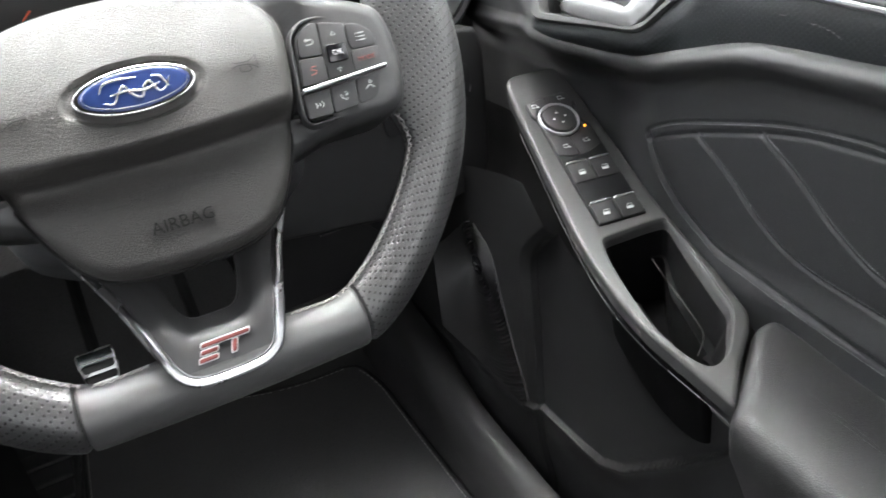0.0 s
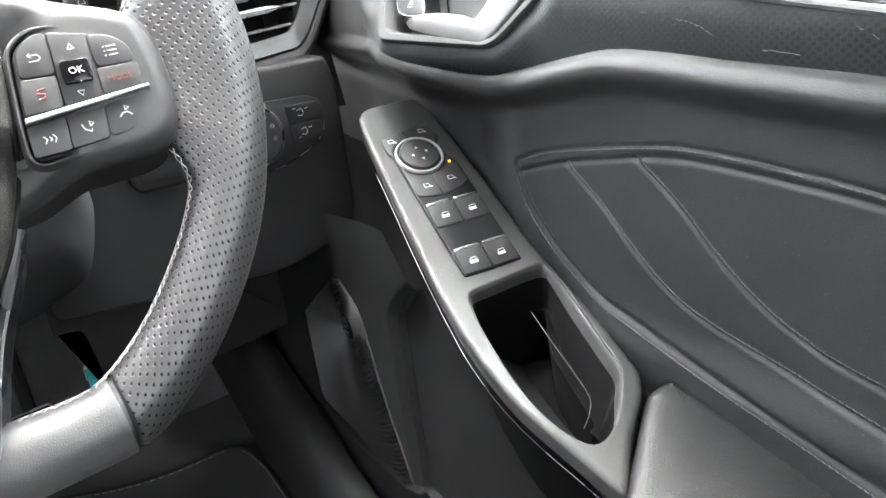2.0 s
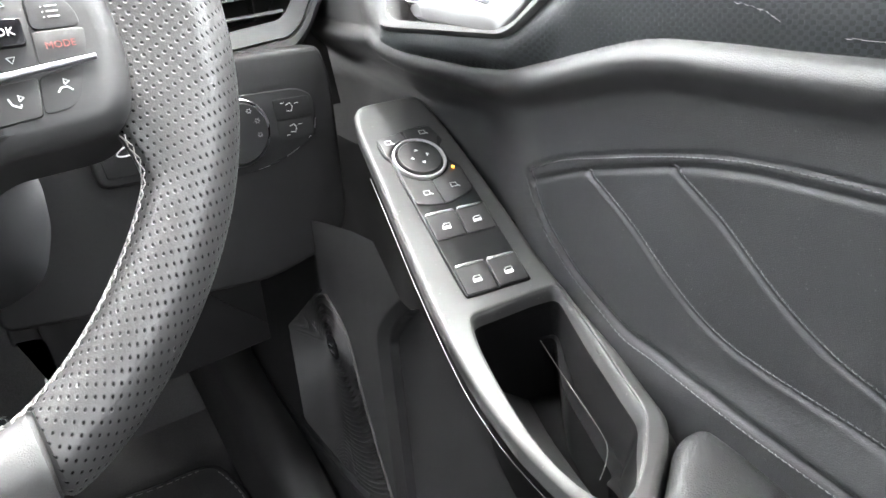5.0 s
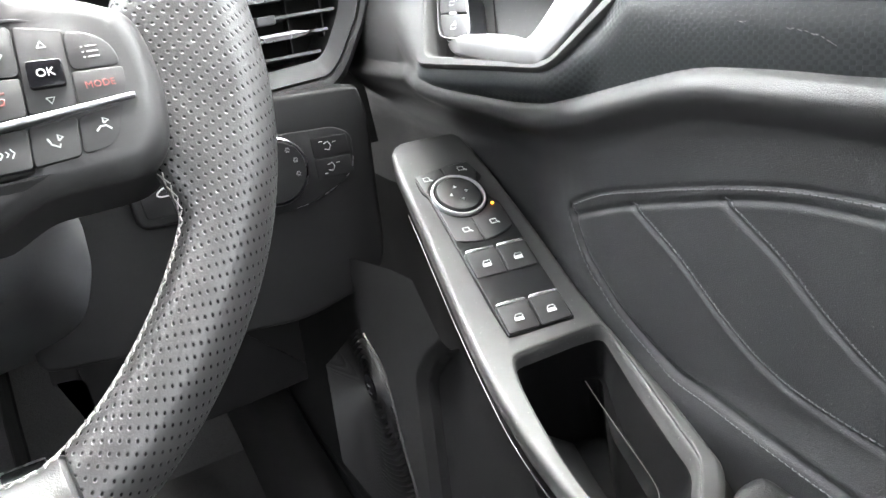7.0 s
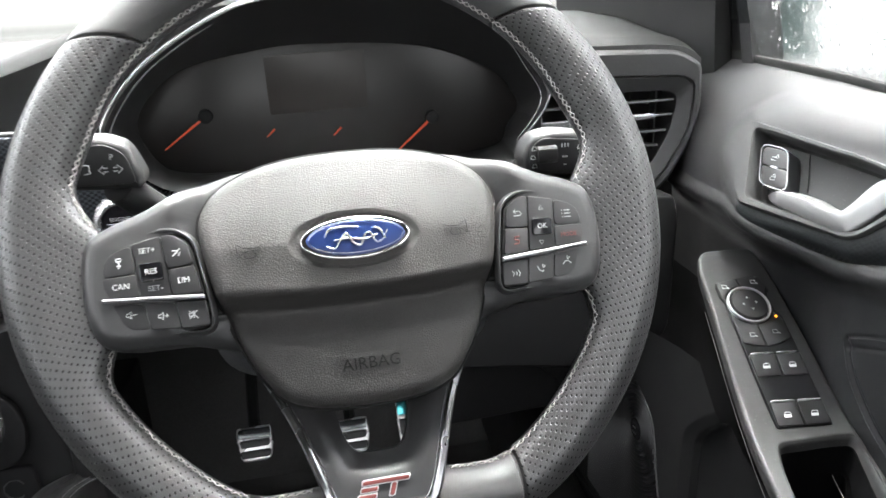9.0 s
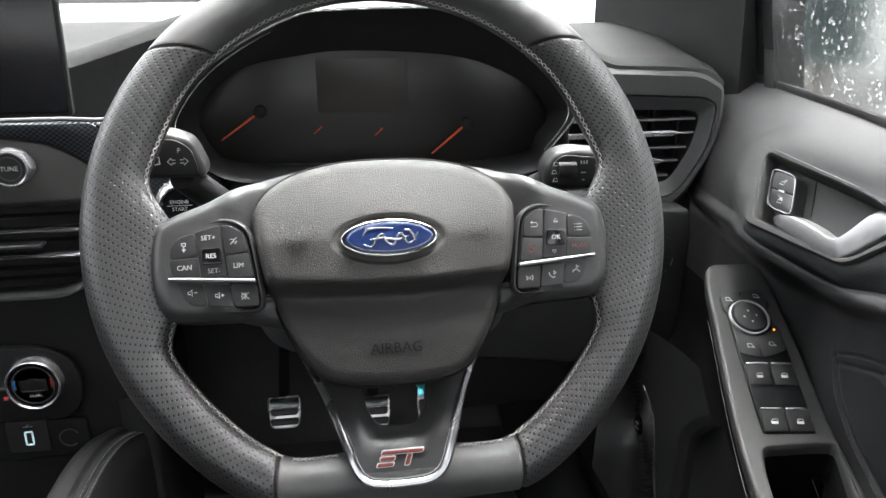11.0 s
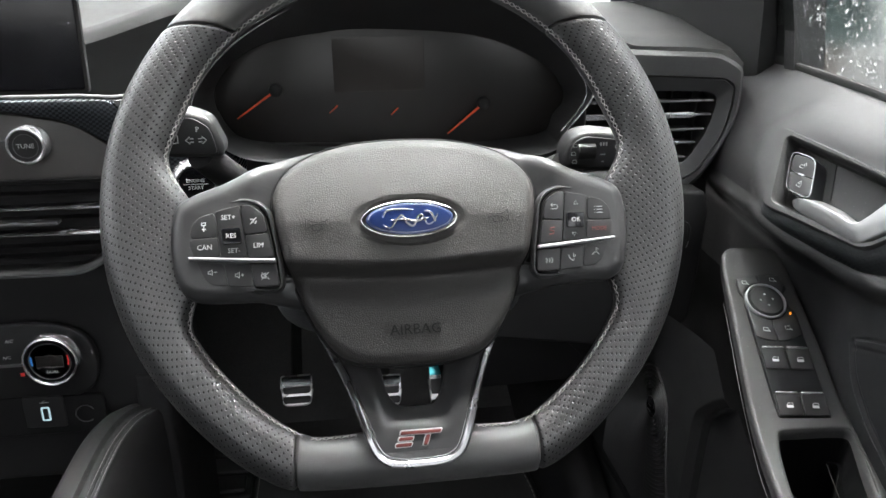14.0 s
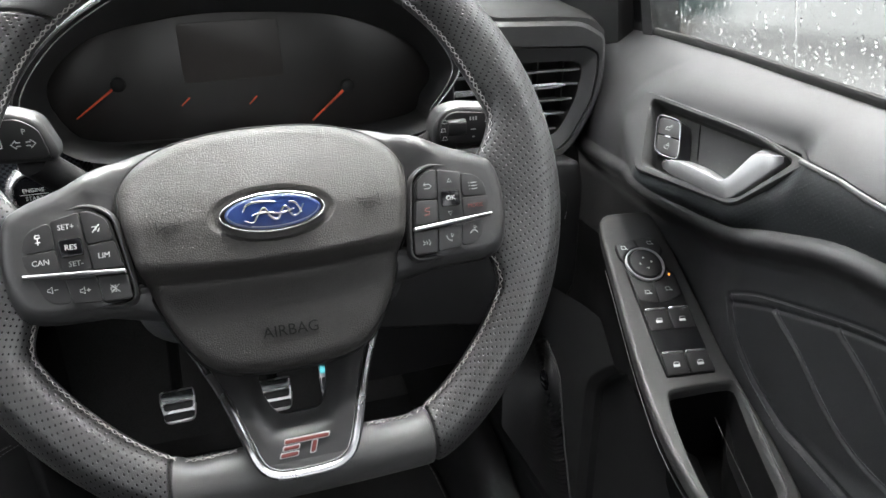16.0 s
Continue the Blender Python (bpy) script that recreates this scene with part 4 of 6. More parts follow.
        to = Vector((0.298 + 0.012 * u, -0.085 + 0.073 * u)) - p
        q = p + to.normalized() * min(d * slope(k) + 0.0006, 0.85 * to.length)
        out.append(Vector((q.x, q.y, con_z(q.y) - down)))
    return out


bm = bmesh.new()
loft(bm, [[Vector((p.x, p.y, con_z(p.y) - 0.0014)) for p in C], cup_ring(0.0008, 0.0022), cup_ring(0.0026, 0.0050), cup_ring(0.0046, 0.0090)])
part("cup_rim", bm, SATIN, console, "satin sloping sides of the pull cup")
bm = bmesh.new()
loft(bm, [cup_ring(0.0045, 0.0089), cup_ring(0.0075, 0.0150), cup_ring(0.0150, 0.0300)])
part("cup_wall", bm, CUP_SHADE, console, "pull cup wall with shade put into its black")
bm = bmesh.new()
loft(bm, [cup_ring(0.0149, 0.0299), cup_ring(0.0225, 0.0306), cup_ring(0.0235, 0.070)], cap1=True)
cup = part("pull_cup", bm, CUP_SHADE, console, "deep pull cup with shade put into its black")
bm = bmesh.new()
cup_edge = spline([(0.3340, 0.0040), (0.3318, -0.0064), (0.3288, -0.0200), (0.3230, -0.0477), (0.3195, -0.0631), (0.3158, -0.0715), (0.3076, -0.0787), (0.2990, -0.0838)], 6, False)
tube(bm, [(p[0], p[1], con_z(p[1]) - 0.0300) for p in cup_edge], 0.0003, n=5)
part("edge_line", bm, PANEL, cup, "thin bright edge in the cup")
bm = bmesh.new()
strip = spline([(lerp(y, CON_IN) - 0.0008, y, con_z(y) - 0.0165) for y in (-0.146, -0.12, -0.09, -0.06, -0.03, 0.0, 0.05, 0.10, 0.125)], 8, False)
tube(bm, strip, 0.00021, n=6)
part("trim_line", bm, CHROME, console, "thin chrome line")
bm = bmesh.new()
skirt = [(lerp(y, CON_IN), y) for y in np.linspace(-0.148, 0.15, 30)]
loft(bm, [[Vector((x + 0.004, y, con_z(y) - 0.014)) for x, y in skirt], [Vector((x + 0.018, y, con_z(y) - 0.045)) for x, y in skirt], [Vector((x + 0.07, y, con_z(y) - 0.085)) for x, y in skirt]], close=False)
part("console_underside", bm, HARD, console, "black underside of the console")

# armrest pad
bm = bmesh.new()
pad = [(0.262, -0.150), (0.300, -0.124), (0.330, -0.103), (0.350, -0.104), (0.360, -0.15), (0.362, -0.42), (0.262, -0.42)]
P = [Vector(p) for p in rounded(pad, [0.004, 0.002, 0.012, 0.012, 0.03, 0.002, 0.002], 8)]
rings = [[Vector((p.x + 0.02, p.y - 0.004, con_z(p.y) - 0.10)) for p in P], [Vector((p.x, p.y, con_z(p.y) - 0.030)) for p in P]]
for i in range(7):
    a = i / 6 * math.pi / 2
    rings.append([Vector((p.x, p.y, con_z(p.y) - 0.012 + 0.016 * math.sin(a))) for p in inset(P, 0.014 * (1 - math.cos(a)))])
for k in (0.75, 0.5, 0.25, 0.05):
    row = [(p, min(max(p.y, -0.40), -0.165)) for p in inset(P, 0.014)]
    rings.append([Vector((0.314 + (p.x - 0.314) * k, y + (p.y - y) * k, con_z(y + (p.y - y) * k) + 0.004 + 0.0015 * (1 - k * k))) for p, y in row])
loft(bm, rings, cap0=True, cap1=True)
part("armrest_pad", bm, PADM, door, "padded black vinyl armrest")


# stitching of the insert
def on_trim(y, z, off=0.0006):
    return Vector((float(trim_x(np.array([y]), np.array([z]))[0]) - off, y, z))


def seam_stitches(line, shift, pitch=0.0036, start=0.0, stop=9.0):
    bm = bmesh.new()
    d, run = start, 0.0
    pts = [Vector(p) for p in line]
    for a, b in zip(pts, pts[1:]):
        L = (b - a).length
        if L < 1e-9:
            continue
        u = (b - a) / L
        n = Vector((-u.y, u.x))
        while d < run + L and d < stop:
            p = a + u * (d - run) + n * shift
            q = p + u * pitch * 0.68
            if p.x > -0.36:
                tube(bm, [on_trim(*p), on_trim(*((p + q) / 2), 0.0010), on_trim(*q)], 0.00032, n=4)
            d += pitch
        run += L
    return bm


for line, shift in ((INSERT_TOP, 0.0014), (INSERT_LOW, 0.0040), (SEAM_A, -0.0034), (SEAM_B, -0.0034)):
    tagged(part("stitching", seam_stitches(line, shift), STITCHD, door, "dark grey seam stitching"), kind="stuff")

# handle recess: plate local x rearwards, y up, z into the cabin

hx = Vector((0.0212, -0.1083, -0.0034)).normalized()
hn = Vector((-0.00653, -0.00141, 0.00435)).normalized()
hy = hn.cross(hx)
HO = Vector((0.350, 0.070, 0.953))
HB = Matrix(((hx.x, hy.x, hn.x, HO.x), (hx.y, hy.y, hn.y, HO.y), (hx.z, hy.z, hn.z, HO.z), (0, 0, 0, 1)))


def hb(x, y, z):
    """Door place to the plate's own x, y."""
    p = HB.inverted() @ Vector((x, y, z))
    return Vector((p.x, p.y))


bez_out = [hb(0.3613, 0.1660, 0.9865), hb(0.3713, 0.0337, 0.9762), hb(0.3688, -0.0215, 0.9691), hb(0.3450, 0.0180, 0.9235), hb(0.3288, 0.1275, 0.9265)]
bez_in = [hb(0.3583, 0.1530, 0.9815), hb(0.3703, 0.0340, 0.9716), hb(0.3670, -0.0085, 0.9655), hb(0.3465, 0.0195, 0.9295), hb(0.3315, 0.1205, 0.9335)]
ro = rounded(bez_out, [0.010, 0.03, 0.006, 0.010, 0.008], 8)
ri = rounded(bez_in, [0.008, 0.03, 0.005, 0.008, 0.006], 8)
bm = bmesh.new()
loft(bm, [[(p.x, p.y, z) for p in P] for P, z in ((ro, -0.010), (ro, 0.0022), (inset(ro, 0.0012), 0.0038), (inset(ri, -0.0016), 0.0036), (ri, 0.0015), (ri, -0.016))])
bez = part("handle_bezel", bm, SATIN, door, "satin grey handle surround", m=HB)
bm = bmesh.new()
loft(bm, [[(p.x, p.y, -0.015) for p in ri], [(p.x * 0.95, p.y * 0.95, -0.0195) for p in ri], [(p.x * 0.4, p.y * 0.4, -0.0205) for p in ri]], cap1=True)
part("handle_well", bm, SATIN, bez, "dark grained handle well")
# an L-shaped lever along the well, its lower side on the surround
upper = spline([(-0.0290, -0.0165), (-0.0255, -0.0105), (-0.0117, -0.0072), (0.0120, -0.0085), (0.0300, -0.0115), (0.0385, -0.0020), (0.0462, 0.0160), (0.0505, 0.0192), (0.0745, 0.0162)], 5, False)
under = spline([(-0.0285, -0.0205), (-0.0225, -0.0222), (-0.0050, -0.0248), (0.0180, -0.0275), (0.0400, -0.0290), (0.0455, -0.0270), (0.0500, -0.0220), (0.0560, -0.0145), (0.0735, 0.0105)], 5, False)
bm = bmesh.new()
loft(bm, [[Vector((a.x + (b.x - a.x) * w, a.y + (b.y - a.y) * w, z)) for w, z in ((0.0, -0.017), (0.0, -0.0030), (0.03, -0.0012), (0.24, 0.0068), (0.27, 0.0074), (0.30, 0.0075), (0.94, 0.0040), (0.985, 0.0030), (1.0, 0.0015), (1.0, -0.010))] for a, b in zip(upper, under)], cap0=True, cap1=True)
part("lever", bm, LEVER, bez, "satin aluminium door lever")
bm = bmesh.new()
bar(bm, (-0.0366, 0.0300, -0.0193), (-0.0200, -0.0010, -0.0193), 0.0006, 0.0006)
part("joint", bm, DARK, bez, "joint across the handle well")


def lock_at(u, w):
    """Across and up on the lock button."""
    a, b, d, e = Vector((-0.0550, -0.0085)), Vector((-0.0244, -0.0092)), Vector((-0.0735, 0.0259)), Vector((-0.0436, 0.0254))
    return (a * (1 - u) + b * u) * (1 - w) + (d * (1 - u) + e * u) * w


bm = bmesh.new()
lk = [lock_at(0, 1), lock_at(1, 1), lock_at(1, 0), lock_at(0, 0)]
lr = rounded(lk, 0.009, 6)
loft(bm, [[(p.x, p.y, z) for p in P] for P, z in ((lr, -0.020), (lr, -0.0045), (inset(lr, 0.0004), -0.0041), (inset(lr, 0.0009), -0.0041), (inset(lr, 0.0012), -0.0070))])
lockr = part("lock_button", bm, CHROME, bez, "lock and unlock buttons in a chrome ring")
for w0, w1 in ((0.51, 0.95), (0.05, 0.49)):
    k4 = [lock_at(0.06, w1), lock_at(0.94, w1), lock_at(0.94, w0), lock_at(0.06, w0)]
    part("button", slab(rounded(k4, [0.008, 0.008, 0.002, 0.002] if w0 > 0.5 else [0.002, 0.002, 0.008, 0.008], 5), -0.018, -0.0050, 0.0006), KEY, lockr)
    x0, y0 = lock_at(0.5, (w0 + w1) / 2)
    bm = bmesh.new()
    tube(bm, [(x0 + a, y0 + b, -0.0048) for a, b in ((-0.0022, -0.0024), (0.0022, -0.0024), (0.0022, 0.0002), (-0.0022, 0.0002), (-0.0022, -0.0024))], 0.00026, n=4, flat=0.4)
    tube(bm, [(x0 - 0.0014 + 0.0028 * t + (0.0022 if w0 > 0.5 else 0), y0 + 0.0002 + 0.0026 * math.sin(math.pi * t), -0.0048) for t in (0, 0.2, 0.5, 0.8, 1.0)], 0.00026, n=4, flat=0.4)
    part("symbol", bm, WHITE, lockr)
x0, y0 = lock_at(0.5, 0.5)
part("lamp", box(bmesh.new(), x0 - 0.0032, x0 + 0.0032, y0 - 0.0007, y0 + 0.0007, -0.006, -0.0044), CHROME, lockr)
bm = bmesh.new()
tube(bm, [Vector((float(base_x(np.array([y]))[0]) + 0.0005 + (0.4195 - float(base_x(np.array([y]))[0])) * max(0, (float(top_z(y)) - 0.925) / (float(sill_z(y)) - 0.925)) ** 2.8, y, float(top_z(y)) - 0.001)) for y in np.linspace(-0.40, -0.022, 40)], 0.0021, n=8)
part("trim_strip", bm, SILVER, door, "satin silver strip over the band")

# window and mirror switches on the console: local x right, y forwards and up along the panel
o, f = Vector((0.3207, 0.021, con_z(0.021))), Vector((0.3347, 0.1365, con_z(0.1365)))
ay = (f - o).normalized()
ax = (Vector((1, 0, 0)) - ay * ay.x).normalized()
az = ax.cross(ay)
o = o - ay * 0.0035 - az * 0.0002 - ax * 0.0028
SW = Matrix(((ax.x, ay.x, az.x, o.x), (ax.y, ay.y, az.y, o.y), (ax.z, ay.z, az.z, o.z), (0, 0, 0, 1)))
panel = part("switch_panel", slab(rounded([(-0.0213, -0.001), (0.0225, -0.001), (0.0225, 0.0985), (0.0182, 0.1035), (0.0184, 0.1120), (0.0166, 0.1175), (0.0214, 0.1235), (0.0172, 0.1380), (0.010, 0.1400), (-0.0238, 0.1332), (-0.0238, 0.1185), (-0.0214, 0.1140), (-0.0214, 0.066)], [0.002, 0.002, 0.003, 0.002, 0.004, 0.001, 0.002, 0.003, 0.02, 0.005, 0.002, 0.002, 0.01], 4), -0.008, 0.0017, 0.0004), SWITCHM, console, "gloss black switch panel", m=SW)


def pad4(x0, x1, y0, y1, h0, h1, name, label, r=0.0015):
    """A switch whose surface rises from the rear to a lip in front."""
    return part(name, slab(rounded([(x0, y0), (x1, y0), (x1, y1), (x0, y1)], r, 3), 0.0, 0.004, 0.0006, warp=lambda p: Vector((p.x, p.y, p.z + (h0 + (h1 - h0) * (p.y - y0) / (y1 - y0) if p.z > 0.001 else 0)))), KEY, panel, label)


for yy in (0.0, 0.0420):
    for xx in (-0.0205, 0.0008):
        w = pad4(xx, xx + 0.0200, yy, yy + 0.0190, -0.0015, 0.0010, "window_switch", "")
        bm = bmesh.new()
        tube(bm, [(xx + 0.0006 + 0.0188 * k, yy + 0.0190, 0.0044) for k in (0.0, 0.06, 0.3, 0.7, 0.94, 1.0)], [0.0007, 0.0013, 0.0014, 0.0012, 0.0010, 0.0005], n=10)
        part("lip", bm, RINGM, w, "silver lip")
        bm = bmesh.new()
        cx, cy = xx + 0.010, yy + 0.008
        zz = 0.0042 - 0.0015 + 0.0025 * 0.42
        slab(rounded([(cx - 0.0028, cy - 0.0018), (cx + 0.0028, cy - 0.0018), (cx + 0.0028, cy + 0.0004), (cx - 0.0028, cy + 0.0004)], 0.0004, 2), zz - 0.0006, zz, 0.0001, bm=bm)
        tube(bm, [(cx - 0.0026, cy + 0.0004, zz), (cx - 0.0012, cy + 0.0022, zz + 0.0002), (cx + 0.0027, cy + 0.0022, zz + 0.0002), (cx + 0.0027, cy + 0.0004, zz)], 0.00026, n=4, flat=0.5)
        part("symbol", bm, WHITE, w)
kc = (-0.0024, 0.1090)
bm = bmesh.new()
lathe(bm, [(0.0180, -0.002), (0.0180, 0.0036), (0.0177, 0.0044), (0.0172, 0.0047), (0.0166, 0.0045), (0.0162, 0.0038), (0.0160, 0.001)], 64, Matrix.Translation((*kc, 0)))
knob = part("mirror_knob", bm, RINGS, panel, "chrome ring of the mirror knob")
bm = bmesh.new()
lathe(bm, [(0.0161, 0.0012), (0.0151, 0.0014), (0.0149, 0.0042), (0.0142, 0.0052), (0.0128, 0.0054), (0.0, 0.0050)], 64, Matrix.Translation((*kc, 0)))
part("pad", bm, KEY, knob, "black mirror pad")
bm = bmesh.new()
for a in range(4):
    q = a * math.pi / 2 + 0.12
    c, s = math.cos(q), math.sin(q)
    slab([Vector((kc[0] + c * r - s * w, kc[1] + s * r + c * w)) for r, w in ((0.0070, 0.0), (0.0050, 0.0013), (0.0050, -0.0013))], 0.004, 0.0056, 0.0001, bm=bm)
part("symbol", bm, WHITE, knob)


def ringpart(a0, a1, r0, r1, name, label=""):
    """A piece of a ring round the knob."""
    P = [Vector((kc[0] + r0 * math.cos(a), kc[1] + r0 * math.sin(a))) for a in np.linspace(a0, a1, 9)] + [Vector((kc[0] + r1 * math.cos(a), kc[1] + r1 * math.sin(a))) for a in np.linspace(a1, a0, 9)]
    P = [Vector((min(max(p.x, -0.0228 if p.y > 0.115 else -0.0206), 0.0217), min(max(p.y, 0.0660), 0.1322 + 0.20 * (p.x + 0.0235) if p.x < 0.008 else 0.1380))) for p in P]
    P = [Vector((min(p.x, 0.0207 - max(0.0, p.y - 0.1235) * 0.30), p.y)) for p in P]
    return part(name, slab(P, -0.001, 0.0026, 0.0004), KEY, panel, label)


keys = [ringpart(math.pi * 0.52, math.pi * 0.93, 0.0196, 0.040, "button"), ringpart(math.pi * 0.16, math.pi * 0.50, 0.0196, 0.040, "button"), ringpart(-math.pi * 0.88, -math.pi * 0.505, 0.0196, 0.040, "button"), ringpart(-math.pi * 0.495, -math.pi * 0.12, 0.0196, 0.040, "button")]
for kb, (x, y) in zip(keys, ((-0.0160, 0.1285), (0.0105, 0.1325), (-0.0095, 0.0800), (0.0105, 0.0820))):
    bm = bmesh.new()
    tube(bm, [(x - 0.0026, y - 0.0016, 0.0027), (x - 0.0026, y + 0.0016, 0.0027), (x + 0.0014, y + 0.0016, 0.0027), (x + 0.0014, y - 0.0016, 0.0027), (x - 0.0026, y - 0.0016, 0.0027)], 0.00035, n=4, flat=0.5)
    tube(bm, [(x + 0.0014, y - 0.0008, 0.0027), (x + 0.0030, y - 0.0022, 0.0027)], 0.0005, n=4, flat=0.5)
    part("symbol", bm, WHITE, kb)
bm = bmesh.new()
lathe(bm, [(0.0, 0.003), (0.0010, 0.003), (0.0010, 0.0037), (0.0, 0.0040)], 12, Matrix.Translation((0.0160, 0.0962, 0)))
part("lamp", bm, AMBER, panel, "amber tell-tale lamp")

# scuffs on the band
rng = random.Random(3)
for pts in ([(-0.118, 0.9420), (-0.126, 0.9405), (-0.134, 0.9380), (-0.139, 0.9350)], [(-0.095, 0.9450), (-0.099, 0.9448)], [(-0.205, 0.9400), (-0.214, 0.9360)], [(-0.165, 0.9300), (-0.185, 0.9285)]):
    bm = bmesh.new()
    line = spline([(y, z) for y, z in pts], 6, False)
    for a, b in zip(line, line[1:]):
        if rng.random() < 0.7:
            tube(bm, [Vector((float(band_x(np.array([p[0]]), np.array([p[1]]))[0]) - 0.0001, p[0], p[1] + rng.uniform(-0.0003, 0.0003))) for p in (a, b)], rng.uniform(0.00015, 0.0003), n=4, flat=0.5)
    part("scratch", bm, PANEL, door, "pale scratch on the band")


# ---- dashboard ----
dash = thing("dashboard", None, "black dashboard with instrument binnacle and air vents", "dashboard")


def face(y):
    """Local x right, y up, z towards the driver, on an upright plane at y."""
    return Matrix(((1, 0, 0, 0), (0, 0, -1, y), (0, 1, 0, 0), (0, 0, 0, 1)))


EDGE = [(-1.10, 1.018), (-0.60, 1.040), (-0.36, 1.055), (-0.27, 1.073), (-0.19, 1.099), (-0.12, 1.118), (-0.05, 1.125), (0.10, 1.121), (0.19, 1.105), (0.24, 1.094), (0.29, 1.077), (0.325, 1.058), (0.347, 1.044), (0.40, 1.02)]
us = [-1.08 + 0.012 * i for i in range(106)] + [0.186 + 0.006 * i for i in range(32)]
LIP = [(0.19, 1.061), (0.25, 1.057), (0.30, 1.055), (0.335, 1.052), (0.350, 1.044), (0.3575, 1.035)]


def dash_row(x):
    z = float(smooth_table(np.array(x), [p[0] for p in EDGE], [p[1] for p in EDGE], 0.02))
    a = [(0.86, 0.94), (0.82, 1.090), (0.70, 1.094 * 0.8 + z * 0.2), (0.54, 1.090 * 0.5 + z * 0.5), (0.40, z + 0.004), (0.34, z + 0.003), (0.318, z - 0.003), (0.31, z - 0.012), (0.312, z - 0.05), (0.31, min(z - 0.09, 0.99)), (0.30, 0.93), (0.29, 0.86)]
    lip, k = lerp(x, LIP), ease(x, 0.185, 0.245)
    drop = 0.016 * max(0, (x - 0.325) / 0.033) ** 2
    b = [(0.86, 0.94), (0.845, 1.072), (0.70, 1.080), (0.54, 1.086 - drop * 0.6), (0.42, 1.078 - drop), (0.33, 1.064 - drop * 1.1), (0.266, lip + 0.006), (0.247, lip - 0.001), (0.249, lip - 0.03), (0.31, 0.99), (0.30, 0.93), (0.29, 0.86)]
    return [(x + 0.016 * ease(q[0], 0.25, 0.36) * ease(x, 0.30, 0.357) * (1 if q[1] > 1 else 0), p[0] + (q[0] - p[0]) * k, p[1] + (q[1] - p[1]) * k) for p, q in zip(a, b)]


bm = bmesh.new()
rows = [dash_row(x) for x in us if x <= 0.3580]
loft(bm, [r[:8] for r in rows], close=False)
part("dash_body", bm, TOPS, dash, "grained soft dashboard top")
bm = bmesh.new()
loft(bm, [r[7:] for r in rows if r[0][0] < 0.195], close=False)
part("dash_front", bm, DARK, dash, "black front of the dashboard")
bm = bmesh.new()
loft(bm, [r[7:] for r in rows if r[0][0] > 0.18], close=False)
part("dash_end", bm, SOFT, dash, "grained dashboard end beside the door")
bm = bmesh.new()
loft(bm, [rows[-1][1:9], [(p[0] + 0.001, p[1] + 0.004, 0.93) for p in rows[-1][1:9]]], close=False)
part("dash_side", bm, SOFT, dash, "grained dashboard side beside the door")

# instrument binnacle
HOOD = [(-0.136, 0.980), (-0.162, 1.010), (-0.160, 1.032), (-0.125, 1.070), (-0.062, 1.104), (-0.015, 1.111), (0.090, 1.108), (0.150, 1.078), (0.174, 1.048), (0.187, 1.020), (0.165, 0.988), (0.142, 0.966), (0.0, 0.960), (-0.10, 0.968)]
LENS = [(-0.130, 0.977), (-0.148, 1.002), (-0.147, 1.030), (-0.112, 1.060), (-0.054, 1.072), (0.000, 1.075), (0.095, 1.067), (0.152, 1.044), (0.174, 1.022), (0.179, 1.006), (0.168, 0.984), (0.140, 0.966), (0.0, 0.962), (-0.10, 0.970)]
hood, lens = spline(HOOD, 8), spline(LENS, 8)
bm = bmesh.new()
loft(bm, [[(p.x + (0.006 if p.x > 0 else -0.006), 0.30, p.y + 0.006) for p in hood], [(p.x * 1.02, 0.206, p.y + 0.003) for p in hood], [(p.x * 1.01, 0.199, p.y + 0.001) for p in hood], [(p.x, 0.198, p.y) for p in hood],
          [(p.x * 0.995, 0.202, p.y - 0.001) for p in hood], [(p.x, 0.2585, p.y) for p in lens]])
bin_ = part("binnacle", bm, SOFT, dash, "black instrument hood")
bm = bmesh.new()
arc = [p for p in hood if p.y > 0.985]
arc = sorted(arc, key=lambda p: math.atan2(-(p.x - 0.01), p.y - 1.0))
tube(bm, [(p.x * 1.012, 0.1985, p.y + 0.002) for p in arc], 0.0009, n=6)
tube(bm, [(p.x * 0.985, 0.2060, p.y - 0.002) for p in arc], 0.0008, n=6)
part("piping", bm, RINGM, bin_, "satin edge line")
bm = bmesh.new()
slab([(p.x, p.y) for p in lens], -0.004, 0.0, 0.0005, bm=bm)
cluster = part("instrument_panel", bm, LENS_M, dash, "unlit instrument cluster with red needles", m=face(0.262))
part("display", slab(rounded([(-0.042, 1.018), (0.043, 1.018), (0.043, 1.068), (-0.042, 1.068)], 0.003, 3), 0.0, 0.0006, 0.0002), mat("dim_brown_display", (0.021, 0.017, 0.0155), 0.3, spec=0.4, vary=0.04, wear=0.01), cluster, "dark brownish screen")
NEEDLE = mat("red_needle", (0.75, 0.09, 0.03), 0.5)
for (ax0, az0), (bx0, bz0), w in (((-0.0955, 1.0215), (-0.132, 0.9965), 0.0022), ((0.0995, 1.0045), (0.0645, 0.9760), 0.0024), ((-0.0395, 1.0060), (-0.047, 0.9995), 0.0014), ((0.0175, 1.0025), (0.0105, 0.9960), 0.0014)):
    bm = bmesh.new()
    d = Vector((bx0 - ax0, bz0 - az0)).normalized()
    n = Vector((-d.y, d.x))
    slab([Vector((ax0, az0)) + n * w / 2, Vector((bx0, bz0)) + n * w * 0.25, Vector((bx0, bz0)) - n * w * 0.25, Vector((ax0, az0)) - n * w / 2], 0.002, 0.0042, 0.0002, bm=bm)
    nd = part("needle", bm, NEEDLE, cluster, "red pointer")
